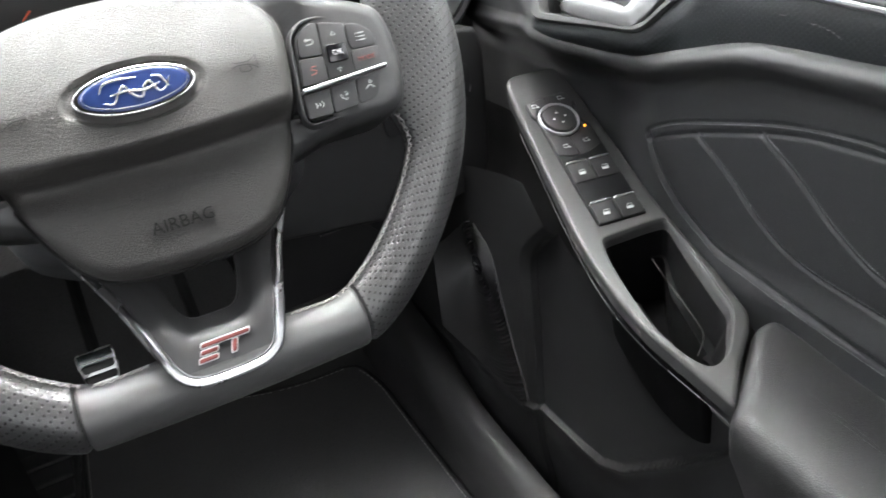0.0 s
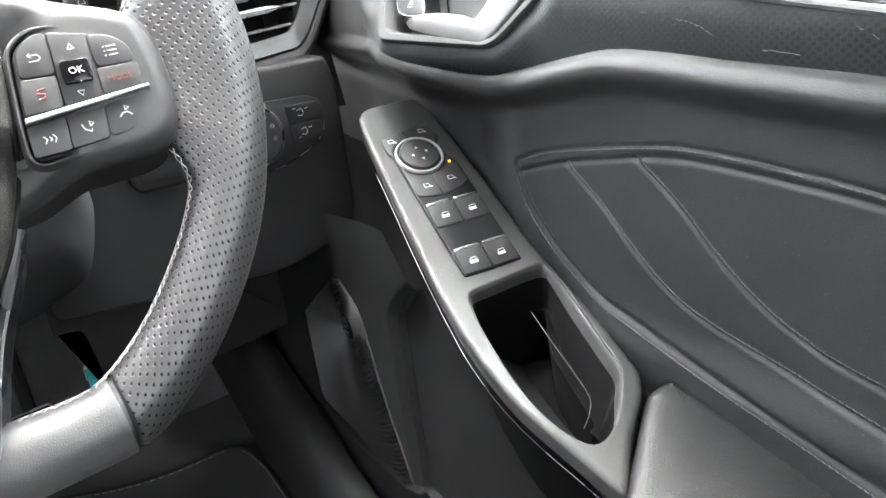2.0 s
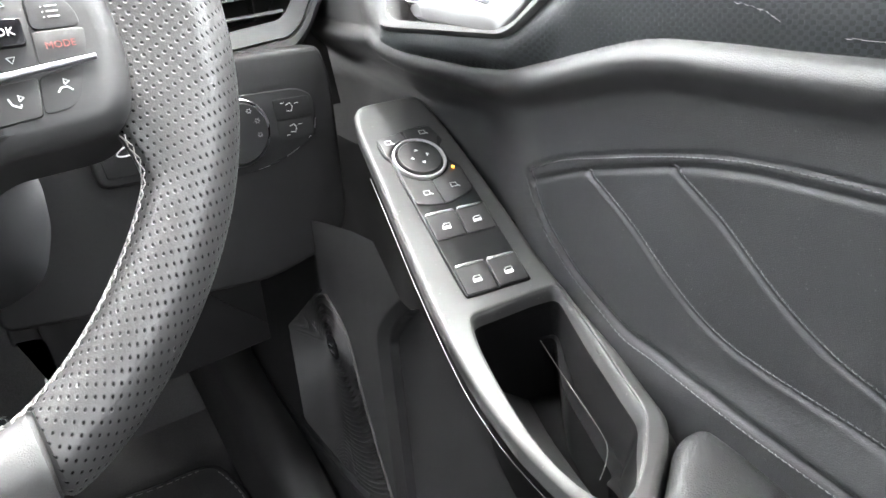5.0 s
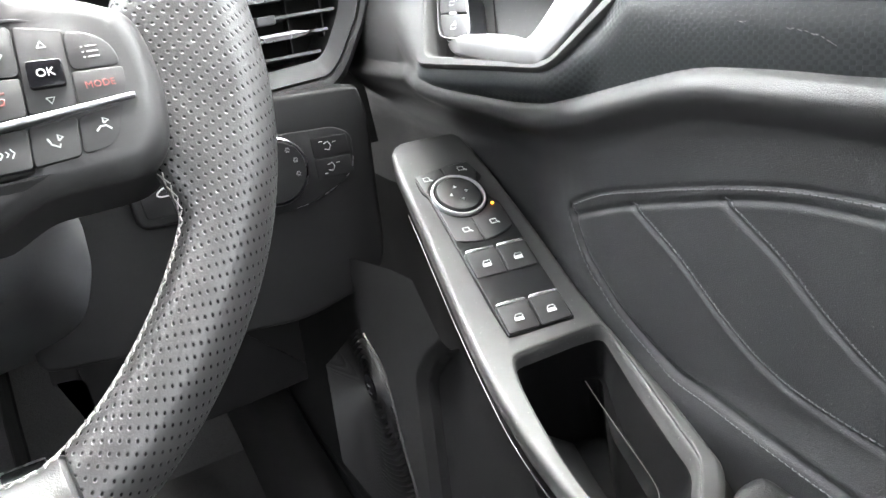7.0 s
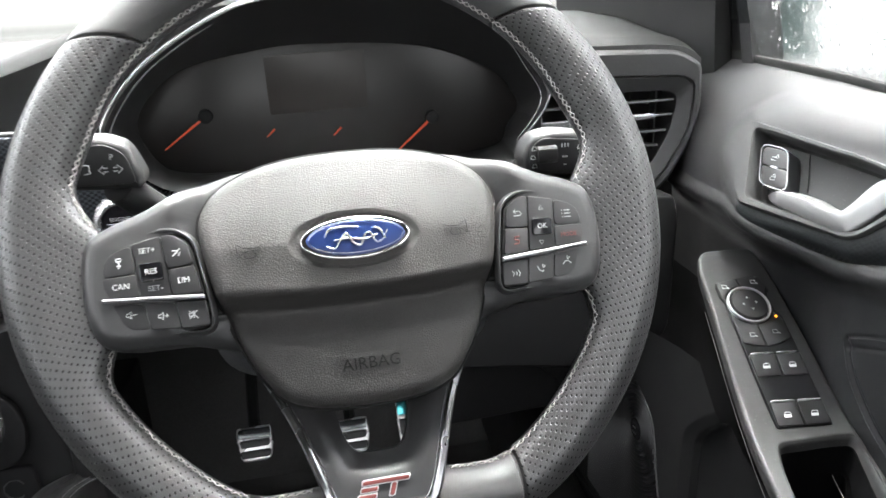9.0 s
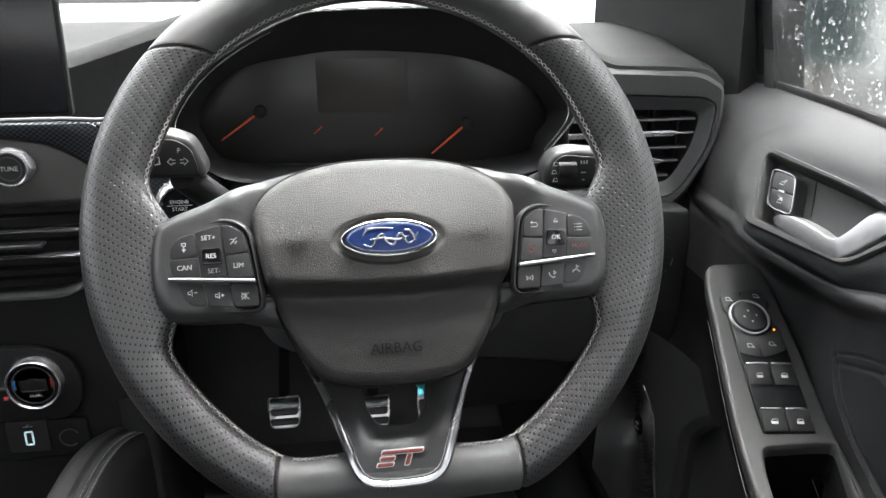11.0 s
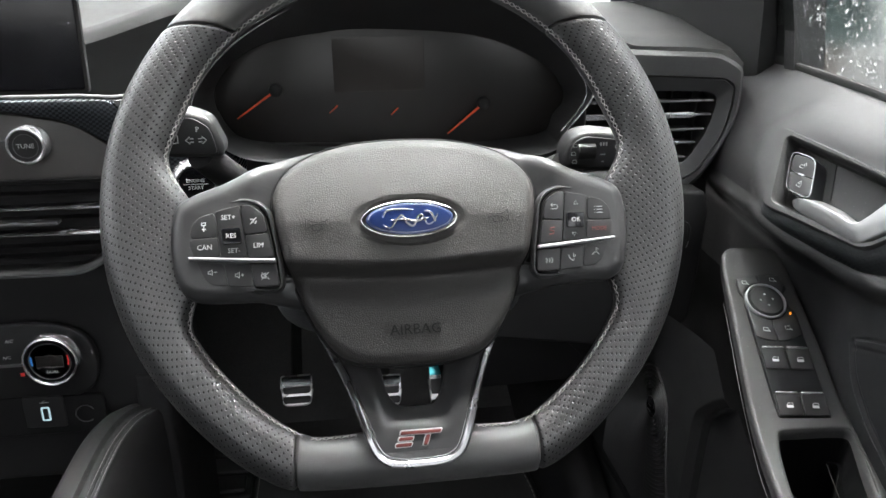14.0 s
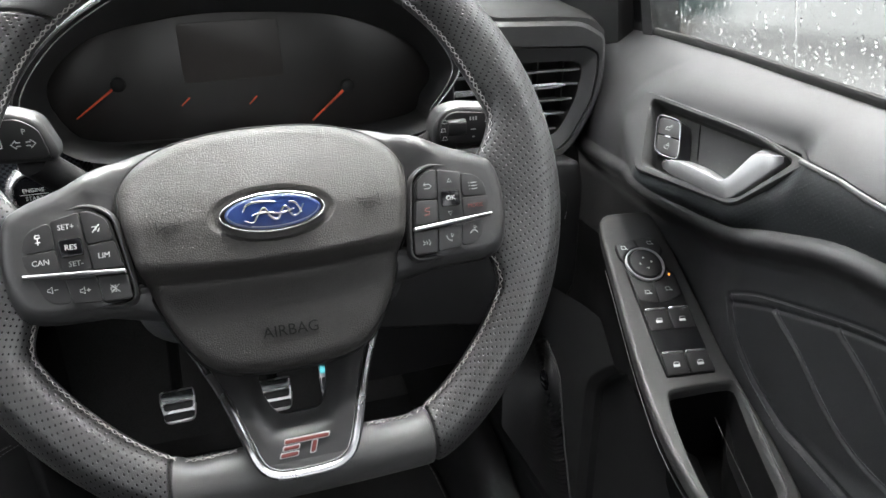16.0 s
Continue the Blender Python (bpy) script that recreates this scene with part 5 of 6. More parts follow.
    if w > 0.002:
        bm = bmesh.new()
        lathe(bm, [(0.0062, 0.0), (0.0058, 0.005), (0.0040, 0.0062), (0.0, 0.0064)], 24, Matrix.Translation((ax0, az0, 0)))
        part("needle_cap", bm, HARD, nd)
bm = bmesh.new()
bar(bm, (-0.135, 0.256, 0.9740), (0.14, 0.256, 0.9650), 0.001, 0.0012)
part("trim_line", bm, HUB, bin_)
# side air vent
vo = rounded([(0.19, 1.056), (0.330, 1.049), (0.3555, 1.034), (0.3560, 0.999), (0.3490, 0.966), (0.324, 0.927), (0.309, 0.9140), (0.19, 0.908)], [0.004, 0.012, 0.008, 0.02, 0.02, 0.01, 0.008, 0.004], 5)
vm = rounded([(0.195, 1.032), (0.336, 1.0240), (0.3470, 1.0165), (0.3465, 0.998), (0.340, 0.968), (0.317, 0.934), (0.306, 0.925), (0.195, 0.921)], [0.004, 0.008, 0.005, 0.02, 0.02, 0.008, 0.006, 0.004], 5)
vi = rounded([(0.20, 1.0145), (0.325, 1.0105), (0.3340, 1.0055), (0.3335, 0.996), (0.3275, 0.972), (0.3115, 0.946), (0.303, 0.9385), (0.20, 0.933)], [0.003, 0.006, 0.004, 0.02, 0.02, 0.006, 0.005, 0.003], 5)
VENT = face(0.243)
bm = bmesh.new()
loft(bm, [[(p.x, p.y, z) for p in P] for P, z in ((inset(vo, -0.004), -0.09), (inset(vo, -0.002), -0.012), (inset(vo, 0.001), -0.003), (inset(vo, 0.005), 0.0), (inset(vm, -0.001), -0.001), (vm, -0.004))])
vent = part("air_vent", bm, SOFT, dash, "side air vent in a satin frame", m=VENT)
bm = bmesh.new()
loft(bm, [[(p.x, p.y, z) for p in P] for P, z in ((inset(vm, -0.001), -0.010), (vm, -0.0035), (inset(vm, 0.0015), -0.002), (inset(vm, 0.003), -0.003), (inset(vi, -0.002), -0.009), (vi, -0.011), (vi, -0.05))])
part("frame", bm, HUB, vent, "satin grey vent frame")
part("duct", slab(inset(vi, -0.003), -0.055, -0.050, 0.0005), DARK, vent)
for i, z in enumerate((1.0010, 0.9870, 0.9725, 0.9590, 0.9440)):
    x1 = 0.3325 - max(0, 0.985 - z) * 0.60
    bm = bmesh.new()
    slab([Vector(p) for p in ((0.19, -0.040), (x1, -0.040), (x1, -0.014), (0.19, -0.014))], -0.0011, 0.0011, 0.0004, bm=bm)
    part("slat", bm, SILVER, vent, "", m=Matrix(((1, 0, 0, 0), (0, 0.1, 0.99, z + 0.002), (0, 0.99, -0.1, 0), (0, 0, 0, 1))))
    if i in (1, 3):
        bm = bmesh.new()
        slab(rounded([(0.19, -0.0022), (x1 - 0.026, -0.0022), (x1 - 0.012, 0.0006), (x1 - 0.026, 0.0034), (0.19, 0.0034)], 0.0006, 2), -0.0135, -0.0115, 0.0005, bm=bm)
        part("chrome_edge", bm, RINGM, vent, "chrome slat edge", m=Matrix.Translation((0, z, 0)))
for x in (0.235, 0.262, 0.289, 0.316):
    bm = bmesh.new()
    bar(bm, (x, 0.9400, -0.030), (x + 0.004, 1.0120, -0.030), 0.0012, 0.012)
    part("fin", bm, HARD, vent)
bm = bmesh.new()
box(bm, 0.262, 0.276, 0.9690, 0.9755, -0.016, -0.006, 0.001)
part("tab", bm, SILVER, vent, "silver adjuster tab")

# lower dash on the driver's side with lamp switch and boot button
bm = bmesh.new()
low = rounded([(0.060, 0.934), (0.315, 0.919), (0.320, 0.897), (0.312, 0.77), (0.24, 0.755), (0.060, 0.78)], [0.01, 0.006, 0.02, 0.03, 0.02, 0.01], 5)
slab(low, -0.10, 0.0, 0.004, bm=bm)
part("lower_panel", bm, KNEE, dash, "hard black lower dash panel", m=face(0.2165))
LS = face(0.2150)
mod = part("lamp_switch", slab(rounded([(0.208, 0.900), (0.290, 0.8935), (0.302, 0.886), (0.3005, 0.866), (0.292, 0.853), (0.262, 0.8425), (0.208, 0.840)], [0.01, 0.008, 0.008, 0.01, 0.008, 0.01, 0.01], 5), 0.0, 0.0016, 0.0008), CLIM, dash, "rotary lamp switch with dimmer keys", m=LS)
bm = bmesh.new()
lathe(bm, [(0.0245, 0.001), (0.0245, 0.004), (0.0236, 0.005), (0.0228, 0.004), (0.0228, 0.002)], 48, Matrix.Translation((0.2400, 0.872, 0)))
part("ring", bm, CHROME, mod, "thin chrome ring")
bm = bmesh.new()
lathe(bm, [(0.0225, 0.001), (0.0222, 0.006), (0.0212, 0.0075), (0.0, 0.0078)], 48, Matrix.Translation((0.2400, 0.872, 0)))
dial = part("dial", bm, CLIM, mod, "black rotary dial")
bm = bmesh.new()
for x, z in ((0.2505, 0.886), (0.255, 0.878), (0.2550, 0.868)):
    for a in range(6):
        c, s = math.cos(a * math.pi / 3), math.sin(a * math.pi / 3)
        bar(bm, (x + c * 0.0009, z + s * 0.0009, 0.008), (x + c * 0.0018, z + s * 0.0018, 0.008), 0.0004, 0.0003)
part("symbol", bm, WHITE, dial)
for z0, z1 in ((0.8735, 0.8885), (0.858, 0.8730)):
    kk = part("key", slab(rounded([(0.2705, z0 + 0.0002), (0.2985, z0 - 0.001), (0.2975, z1 - 0.002), (0.2705, z1)], 0.0015, 3), 0.001, 0.0019, 0.0003), CLIM, mod)
    bm = bmesh.new()
    zc = (z0 + z1) / 2
    tube(bm, [(0.2795, zc + 0.002, 0.0020), (0.2830, zc + 0.003, 0.0020), (0.2845, zc, 0.0020), (0.2830, zc - 0.003, 0.0020), (0.2795, zc - 0.002, 0.0020)], 0.0003, n=4, flat=0.5)
    bar(bm, (0.286, zc + 0.002, 0.0020), (0.289, zc + 0.002, 0.0020), 0.0004, 0.0003)
    bar(bm, (0.276, zc + 0.004 if z0 > 0.87 else zc - 0.004, 0.0020), (0.2785, zc + 0.004 if z0 > 0.87 else zc - 0.004, 0.0020), 0.0005, 0.0003)
    part("symbol", bm, WHITE, kk)
bm = bmesh.new()
tube(bm, [(p[0], p[1], 0.0012) for p in spline([(0.2500, 0.8425), (0.2640, 0.8440), (0.2800, 0.8492), (0.2905, 0.8545), (0.2975, 0.8605), (0.3003, 0.8690)], 5, False)], 0.0004, n=6)
part("edge_line", bm, CHROME, mod, "thin chrome edge")
boot = part("boot_button_frame", slab(rounded([(0.140, 0.901), (0.190, 0.898), (0.187, 0.854), (0.143, 0.857)], 0.008, 4), 0.0, 0.006, 0.003), HARD, dash, "rounded frame of the boot release", m=LS)
bb = part("button", slab(rounded([(0.147, 0.895), (0.184, 0.893), (0.182, 0.861), (0.149, 0.863)], 0.003, 3), 0.004, 0.0070, 0.0006), CLIM, boot)
bm = bmesh.new()
tube(bm, [(x, z, 0.0071) for x, z in spline([(0.1590, 0.8775), (0.161, 0.8800), (0.165, 0.8815), (0.169, 0.8805), (0.171, 0.8775), (0.167, 0.8760), (0.162, 0.8760)], 4)], 0.0005, n=4, flat=0.5, closed=True)
part("symbol", bm, WHITE, bb)
bm = bmesh.new()
slab(rounded([(0.06, 0.86), (0.30, 0.80), (0.29, 0.62), (0.077, 0.612), (0.072, 0.697), (0.05, 0.700)], 0.004, 5), -0.02, 0.0, 0.005, bm=bm)
part("knee_panel", bm, KNEE, dash, "black knee panel under the dash", m=face(0.392))
bm = bmesh.new()
bar(bm, (0.213, 0.389, 0.739), (0.263, 0.389, 0.741), 0.004, 0.010)
part("recess_lip", bm, SATIN, dash, "pale slot under the dash")
bm = bmesh.new()
bar(bm, (0.165, 0.389, 0.694), (0.270, 0.389, 0.698), 0.004, 0.0022)
part("panel_joint", bm, HUB, dash)

bm = bmesh.new()
tube(bm, [(0.160, 0.436, 0.650), (0.166, 0.424, 0.645), (0.173, 0.420, 0.634), (0.176, 0.418, 0.628)], [0.003, 0.0045, 0.0055, 0.004], n=8, flat=0.6)
part("release_lever", bm, HUB, dash, "small dark release lever")

# steering column shroud and stalks
shroud = thing("steering_column", WHEEL, "black steering column shroud with two stalks", "steering column")
bm = bmesh.new()
so = spline([(0.0, 0.062), (0.06, 0.052), (0.088, 0.015), (0.086, -0.03), (0.066, -0.066), (0.0, -0.078), (-0.066, -0.066), (-0.086, -0.03), (-0.088, 0.015), (-0.06, 0.052)], 6)
loft(bm, [[(p.x * s, p.y * (s if p.y > 0 else 0.72), z) for p in so] for s, z in ((0.55, -0.030), (0.85, -0.036), (0.95, -0.045), (1.08, -0.07), (1.2, -0.17), (1.2, -0.30))], cap0=True)
part("shroud", bm, SHROUD, shroud, "satin dark shroud")
bm = bmesh.new()
lathe(bm, [(0.035, -0.02), (0.03, -0.04)], 24)
part("boss", bm, DARK, shroud)


def stalk(name, outline, y, root, label):
    st = part(name, slab(rounded(outline, [0.006] * len(outline), 5), -0.022, 0.0, 0.005, steps=4), KEY, shroud, label, m=WHEEL.inverted() @ face(y))
    bm = bmesh.new()
    a = Vector((outline[0][0] * 0.5 + outline[-1][0] * 0.5, (outline[0][1] + outline[-1][1]) / 2, -0.012))
    tube(bm, [a, a.lerp(Vector(root), 0.5) + Vector((0, -0.003, 0)), Vector(root)], [0.011, 0.012, 0.016], n=16)
    part("arm", bm, KNEE, st)
    return st


right = stalk("wiper_stalk", [(0.126, 0.985), (0.126, 0.998), (0.133, 1.0095), (0.148, 1.0125), (0.196, 1.006), (0.197, 0.979), (0.150, 0.9815), (0.133, 0.9822)], 0.072, (0.088, 0.940, -0.10), "wiper stalk with roller and printed symbols")
part("face", slab(rounded([(0.1295, 0.989), (0.1310, 1.002), (0.139, 1.0085), (0.186, 1.003), (0.187, 0.984), (0.140, 0.9855)], 0.005, 4), -0.001, 0.0012, 0.0005), KEY, right, "black stalk face")
bm = bmesh.new()
lathe(bm, [(0.0062, -0.0068), (0.0066, -0.006), (0.0066, 0.006), (0.0062, 0.0068)], 24, Matrix.Translation((0.1422, 0.9970, -0.001)) @ Matrix.Rotation(radians(90), 4, "Y"))
roll = part("roller", bm, KEY, right, "ribbed roller")
# silver bar modelled in place of a highlight on the roller
bm = bmesh.new()
bar(bm, (0.1360, 1.0010, 0.0052), (0.1485, 1.0005, 0.0052), 0.0012, 0.001)
part("glint", bm, SILVER, roll)
bm = bmesh.new()
for k in range(3):
    bar(bm, (0.153 + k * 0.0022, 1.0035, 0.0014), (0.153 + k * 0.0022, 1.0010, 0.0014), 0.0011, 0.0003)
bar(bm, (0.153, 0.9945, 0.0014), (0.157, 0.9945, 0.0014), 0.0008, 0.0003)
bar(bm, (0.154, 0.9890, 0.0014), (0.156, 0.9890, 0.0014), 0.0008, 0.0003)
for x, z in ((0.1335, 1.0015), (0.1325, 0.9955), (0.1335, 0.9895), (0.166, 1.0000), (0.1665, 0.9930), (0.166, 0.9880)):
    tube(bm, [(x - 0.0018, z - 0.001, 0.0013), (x - 0.001, z + 0.0014, 0.0013), (x + 0.001, z + 0.0014, 0.0013), (x + 0.0018, z - 0.001, 0.0013), (x - 0.0018, z - 0.001, 0.0013)], 0.00032, n=4, flat=0.5)
part("symbol", bm, WHITE, right)
left = stalk("indicator_stalk", [(-0.1230, 0.998), (-0.1210, 1.006), (-0.1290, 1.0265), (-0.1450, 1.0330), (-0.1820, 1.030), (-0.1830, 1.002), (-0.1570, 0.999)], 0.088, (-0.088, 0.925, -0.10), "indicator stalk with printed symbols")
part("face", slab(rounded([(-0.1255, 1.0015), (-0.1300, 1.0205), (-0.1410, 1.0280), (-0.1790, 1.0265), (-0.1790, 1.0035)], 0.005, 4), -0.001, 0.0012, 0.0005), KEY, left, "black stalk face")
bm = bmesh.new()
for s in (-1, 1):
    tube(bm, [(-0.1400 + s * 0.0016, 1.0130, 0.0013), (-0.1400 + s * 0.0042, 1.0130, 0.0013), (-0.1400 + s * 0.0042, 1.0145, 0.0013), (-0.1400 + s * 0.0072, 1.0118, 0.0013), (-0.1400 + s * 0.0042, 1.0092, 0.0013), (-0.1400 + s * 0.0042, 1.0107, 0.0013), (-0.1400 + s * 0.0016, 1.0107, 0.0013)], 0.0004, n=4, flat=0.5)
tube(bm, [(-0.1560, 1.016, 0.0013), (-0.1525, 1.0155, 0.0013), (-0.1525, 1.0105, 0.0013), (-0.1560, 1.010, 0.0013)], 0.0004, n=4, flat=0.5)
part("symbol", bm, WHITE, left)
letters("P", 0.0050, WHITE, left, Matrix.Translation((-0.1385, 1.0195, 0.0013)), depth=0.0001)

# start button
bm = bmesh.new()
slab(rounded([(-0.225, 0.990), (-0.150, 0.984), (-0.128, 0.972), (-0.128, 0.925), (-0.225, 0.915)], [0.004, 0.01, 0.01, 0.02, 0.01], 5), -0.05, 0.0, 0.003, bm=bm)
sp = part("start_panel", bm, CARBON_F, dash, "carbon-look panel of the start button", m=face(0.212))
bm = bmesh.new()
lathe(bm, [(0.0225, 0.0), (0.0215, 0.004), (0.0185, 0.0095), (0.0168, 0.0105), (0.0152, 0.0098), (0.0148, 0.006)], 48, Matrix.Translation((-0.1655, 0.9500, 0)))
sb = part("start_button", bm, RINGM, sp, "round start button in a satin chrome ring")
bm = bmesh.new()
lathe(bm, [(0.0147, 0.002), (0.0147, 0.0090), (0.0140, 0.0098), (0.0, 0.0098)], 48, Matrix.Translation((-0.1655, 0.9500, 0)))
part("cap", bm, GLOSS, sb, "gloss black cap")
letters("ENGINE", 0.0045, WHITE, sb, Matrix.Translation((-0.1655, 0.9535, 0.0100)), depth=0.0001)
letters("START", 0.0045, WHITE, sb, Matrix.Translation((-0.1655, 0.9470, 0.0100)), depth=0.0001)
bm = bmesh.new()
bar(bm, (-0.176, 0.9503, 0.0100), (-0.155, 0.9503, 0.0100), 0.0004, 0.0003)
part("symbol", bm, WHITE, sb)

# ---- centre stack ----
part("stack_body", slab(rounded([(-0.75, 1.014), (-0.225, 1.014), (-0.222, 0.90), (-0.255, 0.68), (-0.29, 0.62), (-0.75, 0.62)], 0.012, 5), -0.05, 0.0, 0.004), KNEE, dash, "hard black centre stack", m=face(0.268))
screen = thing("touch_screen", face(0.200), "black glossy touch screen standing on the dashboard, switched off", "touch screen")
part("case", slab(rounded([(-0.50, 1.031), (-0.2405, 1.0315), (-0.2392, 1.135), (-0.2395, 1.15), (-0.50, 1.15)], 0.004, 4), -0.005, 0.0, 0.0010), DARK, screen)
part("panel", slab(rounded([(-0.497, 1.0340), (-0.2435, 1.0345), (-0.2420, 1.132), (-0.2425, 1.146), (-0.497, 1.146)], 0.003, 4), -0.002, 0.0006, 0.0003), GLOSS, screen, "black glass panel")
bm = bmesh.new()
box(bm, -0.48, -0.40, 1.015, 1.05, -0.07, -0.006, 0.004)
part("foot", bm, KEY, screen)
bm = bmesh.new()
tube(bm, [(-0.50, 1.0245, 0.0), (-0.262, 1.0235, 0.0), (-0.232, 1.0215, 0.0), (-0.205, 1.0245, -0.004)], 0.0020, n=8)
part("trim_strip", bm, SILVER, dash, "satin silver strip under the screen", m=face(0.240))
part("carbon_trim", slab(rounded([(-0.50, 1.0210), (-0.2420, 1.0185), (-0.2330, 1.012), (-0.2290, 0.994), (-0.246, 0.9805), (-0.276, 1.0010), (-0.331, 1.0115), (-0.50, 1.0150)], [0.002, 0.004, 0.006, 0.004, 0.004, 0.04, 0.05, 0.002], 6), -0.02, 0.0, 0.001), CARBON_F, dash, "carbon-look trim strip", m=face(0.246))
part("silver_corner", slab(rounded([(-0.238, 1.0185), (-0.205, 1.0185), (-0.215, 0.985), (-0.2275, 0.985), (-0.2290, 0.994), (-0.2315, 1.010)], 0.003, 3), -0.02, 0.0, 0.001), SILVER, dash, "satin silver corner", m=face(0.2455))
ap = part("audio_panel", slab(rounded([(-0.50, 1.0125), (-0.331, 1.0095), (-0.276, 0.9990), (-0.248, 0.9795), (-0.243, 0.966), (-0.246, 0.948), (-0.50, 0.948)], [0.002, 0.05, 0.04, 0.006, 0.01, 0.006, 0.002], 6), -0.02, 0.0, 0.002), PANEL, dash, "satin warm grey audio panel", m=face(0.250))
bm = bmesh.new()
lathe(bm, [(0.0172, 0.0), (0.0172, 0.013), (0.0165, 0.0155), (0.0150, 0.0165), (0.0138, 0.0160), (0.0132, 0.0145)], 60, Matrix.Translation((-0.312, 0.982, 0)))
tk = part("tune_knob", bm, RINGM, ap, "chrome-ringed tuning knob")
bm = bmesh.new()
lathe(bm, [(0.0134, 0.01), (0.0134, 0.0148), (0.0, 0.0150)], 48, Matrix.Translation((-0.312, 0.982, 0)))
part("cap", bm, KEY, tk)
bm = bmesh.new()
lathe(bm, [(0.0108, 0.0148), (0.0108, 0.0154), (0.0102, 0.0154), (0.0102, 0.0148)], 48, Matrix.Translation((-0.312, 0.982, 0)))
part("ring", bm, SILVER, tk)
letters("TUNE", 0.0058, WHITE, tk, Matrix.Translation((-0.312, 0.982, 0.0152)), depth=0.0001)
bm = bmesh.new()
bar(bm, (-0.50, 0.984, 0.001), (-0.329, 0.984, 0.001), 0.0014, 0.002)
part("trim_line", bm, SILVER, ap)
cvr = rounded([(-0.55, 0.945), (-0.246, 0.945), (-0.250, 0.892), (-0.268, 0.868), (-0.29, 0.858), (-0.55, 0.858)], [0.002, 0.006, 0.02, 0.015, 0.015, 0.002], 6)
CV = face(0.252)
bm = bmesh.new()
loft(bm, [[(p.x, p.y, z) for p in P] for P, z in ((inset(cvr, -0.006), -0.02), (inset(cvr, -0.005), 0.0), (inset(cvr, -0.002), 0.002), (inset(cvr, 0.001), 0.0), (inset(cvr, 0.003), -0.006), (inset(cvr, 0.004), -0.04))])
cv = part("centre_vent", bm, KEY, dash, "centre air vent with chrome-edged slats", m=CV)
bm = bmesh.new()
tube(bm, [(p.x, p.y, 0.0012) for p in inset(cvr, -0.0035)[10:36]], 0.0011, n=6)
part("trim_line", bm, SILVER, cv)
part("duct", slab(cvr, -0.045, -0.040, 0.001), DARK, cv)
for i, z in enumerate((0.9310, 0.9185, 0.9065, 0.8935, 0.8800, 0.8700)):
    x1 = -0.251 - max(0, 0.892 - z) * 1.1
    bm = bmesh.new()
    loft(bm, [[(-0.55, z + dz, zz), (x1, z + dz, zz)] for dz, zz in ((-0.0010, -0.008), (0.0012, -0.007), (0.0046, -0.032), (0.0024, -0.032), (-0.0010, -0.008))], close=False)
    sl = part("slat", bm, HARD, cv)
    if i in (1, 3):
        bm = bmesh.new()
        e = -0.012 if i == 3 else 0
        loft(bm, [[(-0.55, z + dz * 0.6, zz), (x1 - 0.052 + e, z + dz * 0.6, zz), (x1 - 0.040 + e, z + dz, zz), (x1 - 0.003 + e, z + dz, zz), (x1 - 0.001 + e, z + dz * 0.7, zz - 0.001)]
                  for dz, zz in ((-0.0022, -0.0075), (-0.0020, -0.0050), (-0.0008, -0.0042), (0.0012, -0.0056), (0.0026, -0.0085), (0.0026, -0.0120))], close=False)
        part("chrome_edge", bm, RINGM, sl, "chrome slat edge")
bm = bmesh.new()
box(bm, -0.42, -0.302, 0.9045, 0.9080, -0.010, 0.004, 0.001)
part("tab", bm, SILVER, cv, "wide silver adjuster tab")

HV = face(0.258)
hv = part("climate_panel", slab(rounded([(-0.55, 0.806), (-0.330, 0.8030), (-0.300, 0.792), (-0.289, 0.767), (-0.294, 0.735), (-0.310, 0.722), (-0.55, 0.728)], [0.002, 0.03, 0.02, 0.02, 0.02, 0.01, 0.002], 6), -0.004, 0.003, 0.002), CLIM, dash, "black climate control panel", m=HV)
cx, cz = -0.3315, 0.7670
bm = bmesh.new()
lathe(bm, [(0.0265, 0.0), (0.0262, 0.010), (0.0256, 0.0145), (0.0246, 0.0155), (0.0236, 0.0145), (0.0232, 0.012)], 64, Matrix.Translation((cx, cz, 0)))
cd = part("climate_dial", bm, RINGM, hv, "chrome-ringed climate dial")
bm = bmesh.new()
lathe(bm, [(0.0234, 0.004), (0.0234, 0.0125), (0.0, 0.0128)], 48, Matrix.Translation((cx, cz, 0)))
part("face", bm, GLOSS, cd, "gloss black dial face")
bm = bmesh.new()
lathe(bm, [(0.0196, 0.0127), (0.0196, 0.0133), (0.0188, 0.0133), (0.0188, 0.0127)], 64, Matrix.Translation((cx, cz, 0)))
part("ring", bm, SILVER, cd)
BLUEP, REDP = mat("blue_print", (0.05, 0.25, 0.7), 0.4), mat("red_mark", (0.65, 0.03, 0.03), 0.4)
for s, mt in ((-1, BLUEP), (1, REDP)):
    bm = bmesh.new()
    tube(bm, [(cx + s * 0.0172 * math.cos(a), cz + 0.001 + 0.0172 * math.sin(a), 0.0130) for a in np.linspace(-0.28, 0.28, 8)], 0.0009, n=6, flat=0.4)
    part("mark", bm, mt, cd)
part("display", slab(rounded([(cx - 0.0125, cz + 0.006), (cx + 0.0125, cz + 0.006), (cx + 0.0125, cz - 0.0055), (cx - 0.0125, cz - 0.0055)], 0.001, 3), 0.0126, 0.0131, 0.0002), LENS_M, cd, "small unlit display")
bm = bmesh.new()
bar(bm, (cx - 0.0125, cz - 0.0065, 0.0131), (cx + 0.0125, cz - 0.0065, 0.0131), 0.0006, 0.0004)
part("mark", bm, SILVER, cd)
letters("DUAL", 0.0046, WHITE, cd, Matrix.Translation((cx + 0.001, cz - 0.0115, 0.0129)), depth=0.0001)
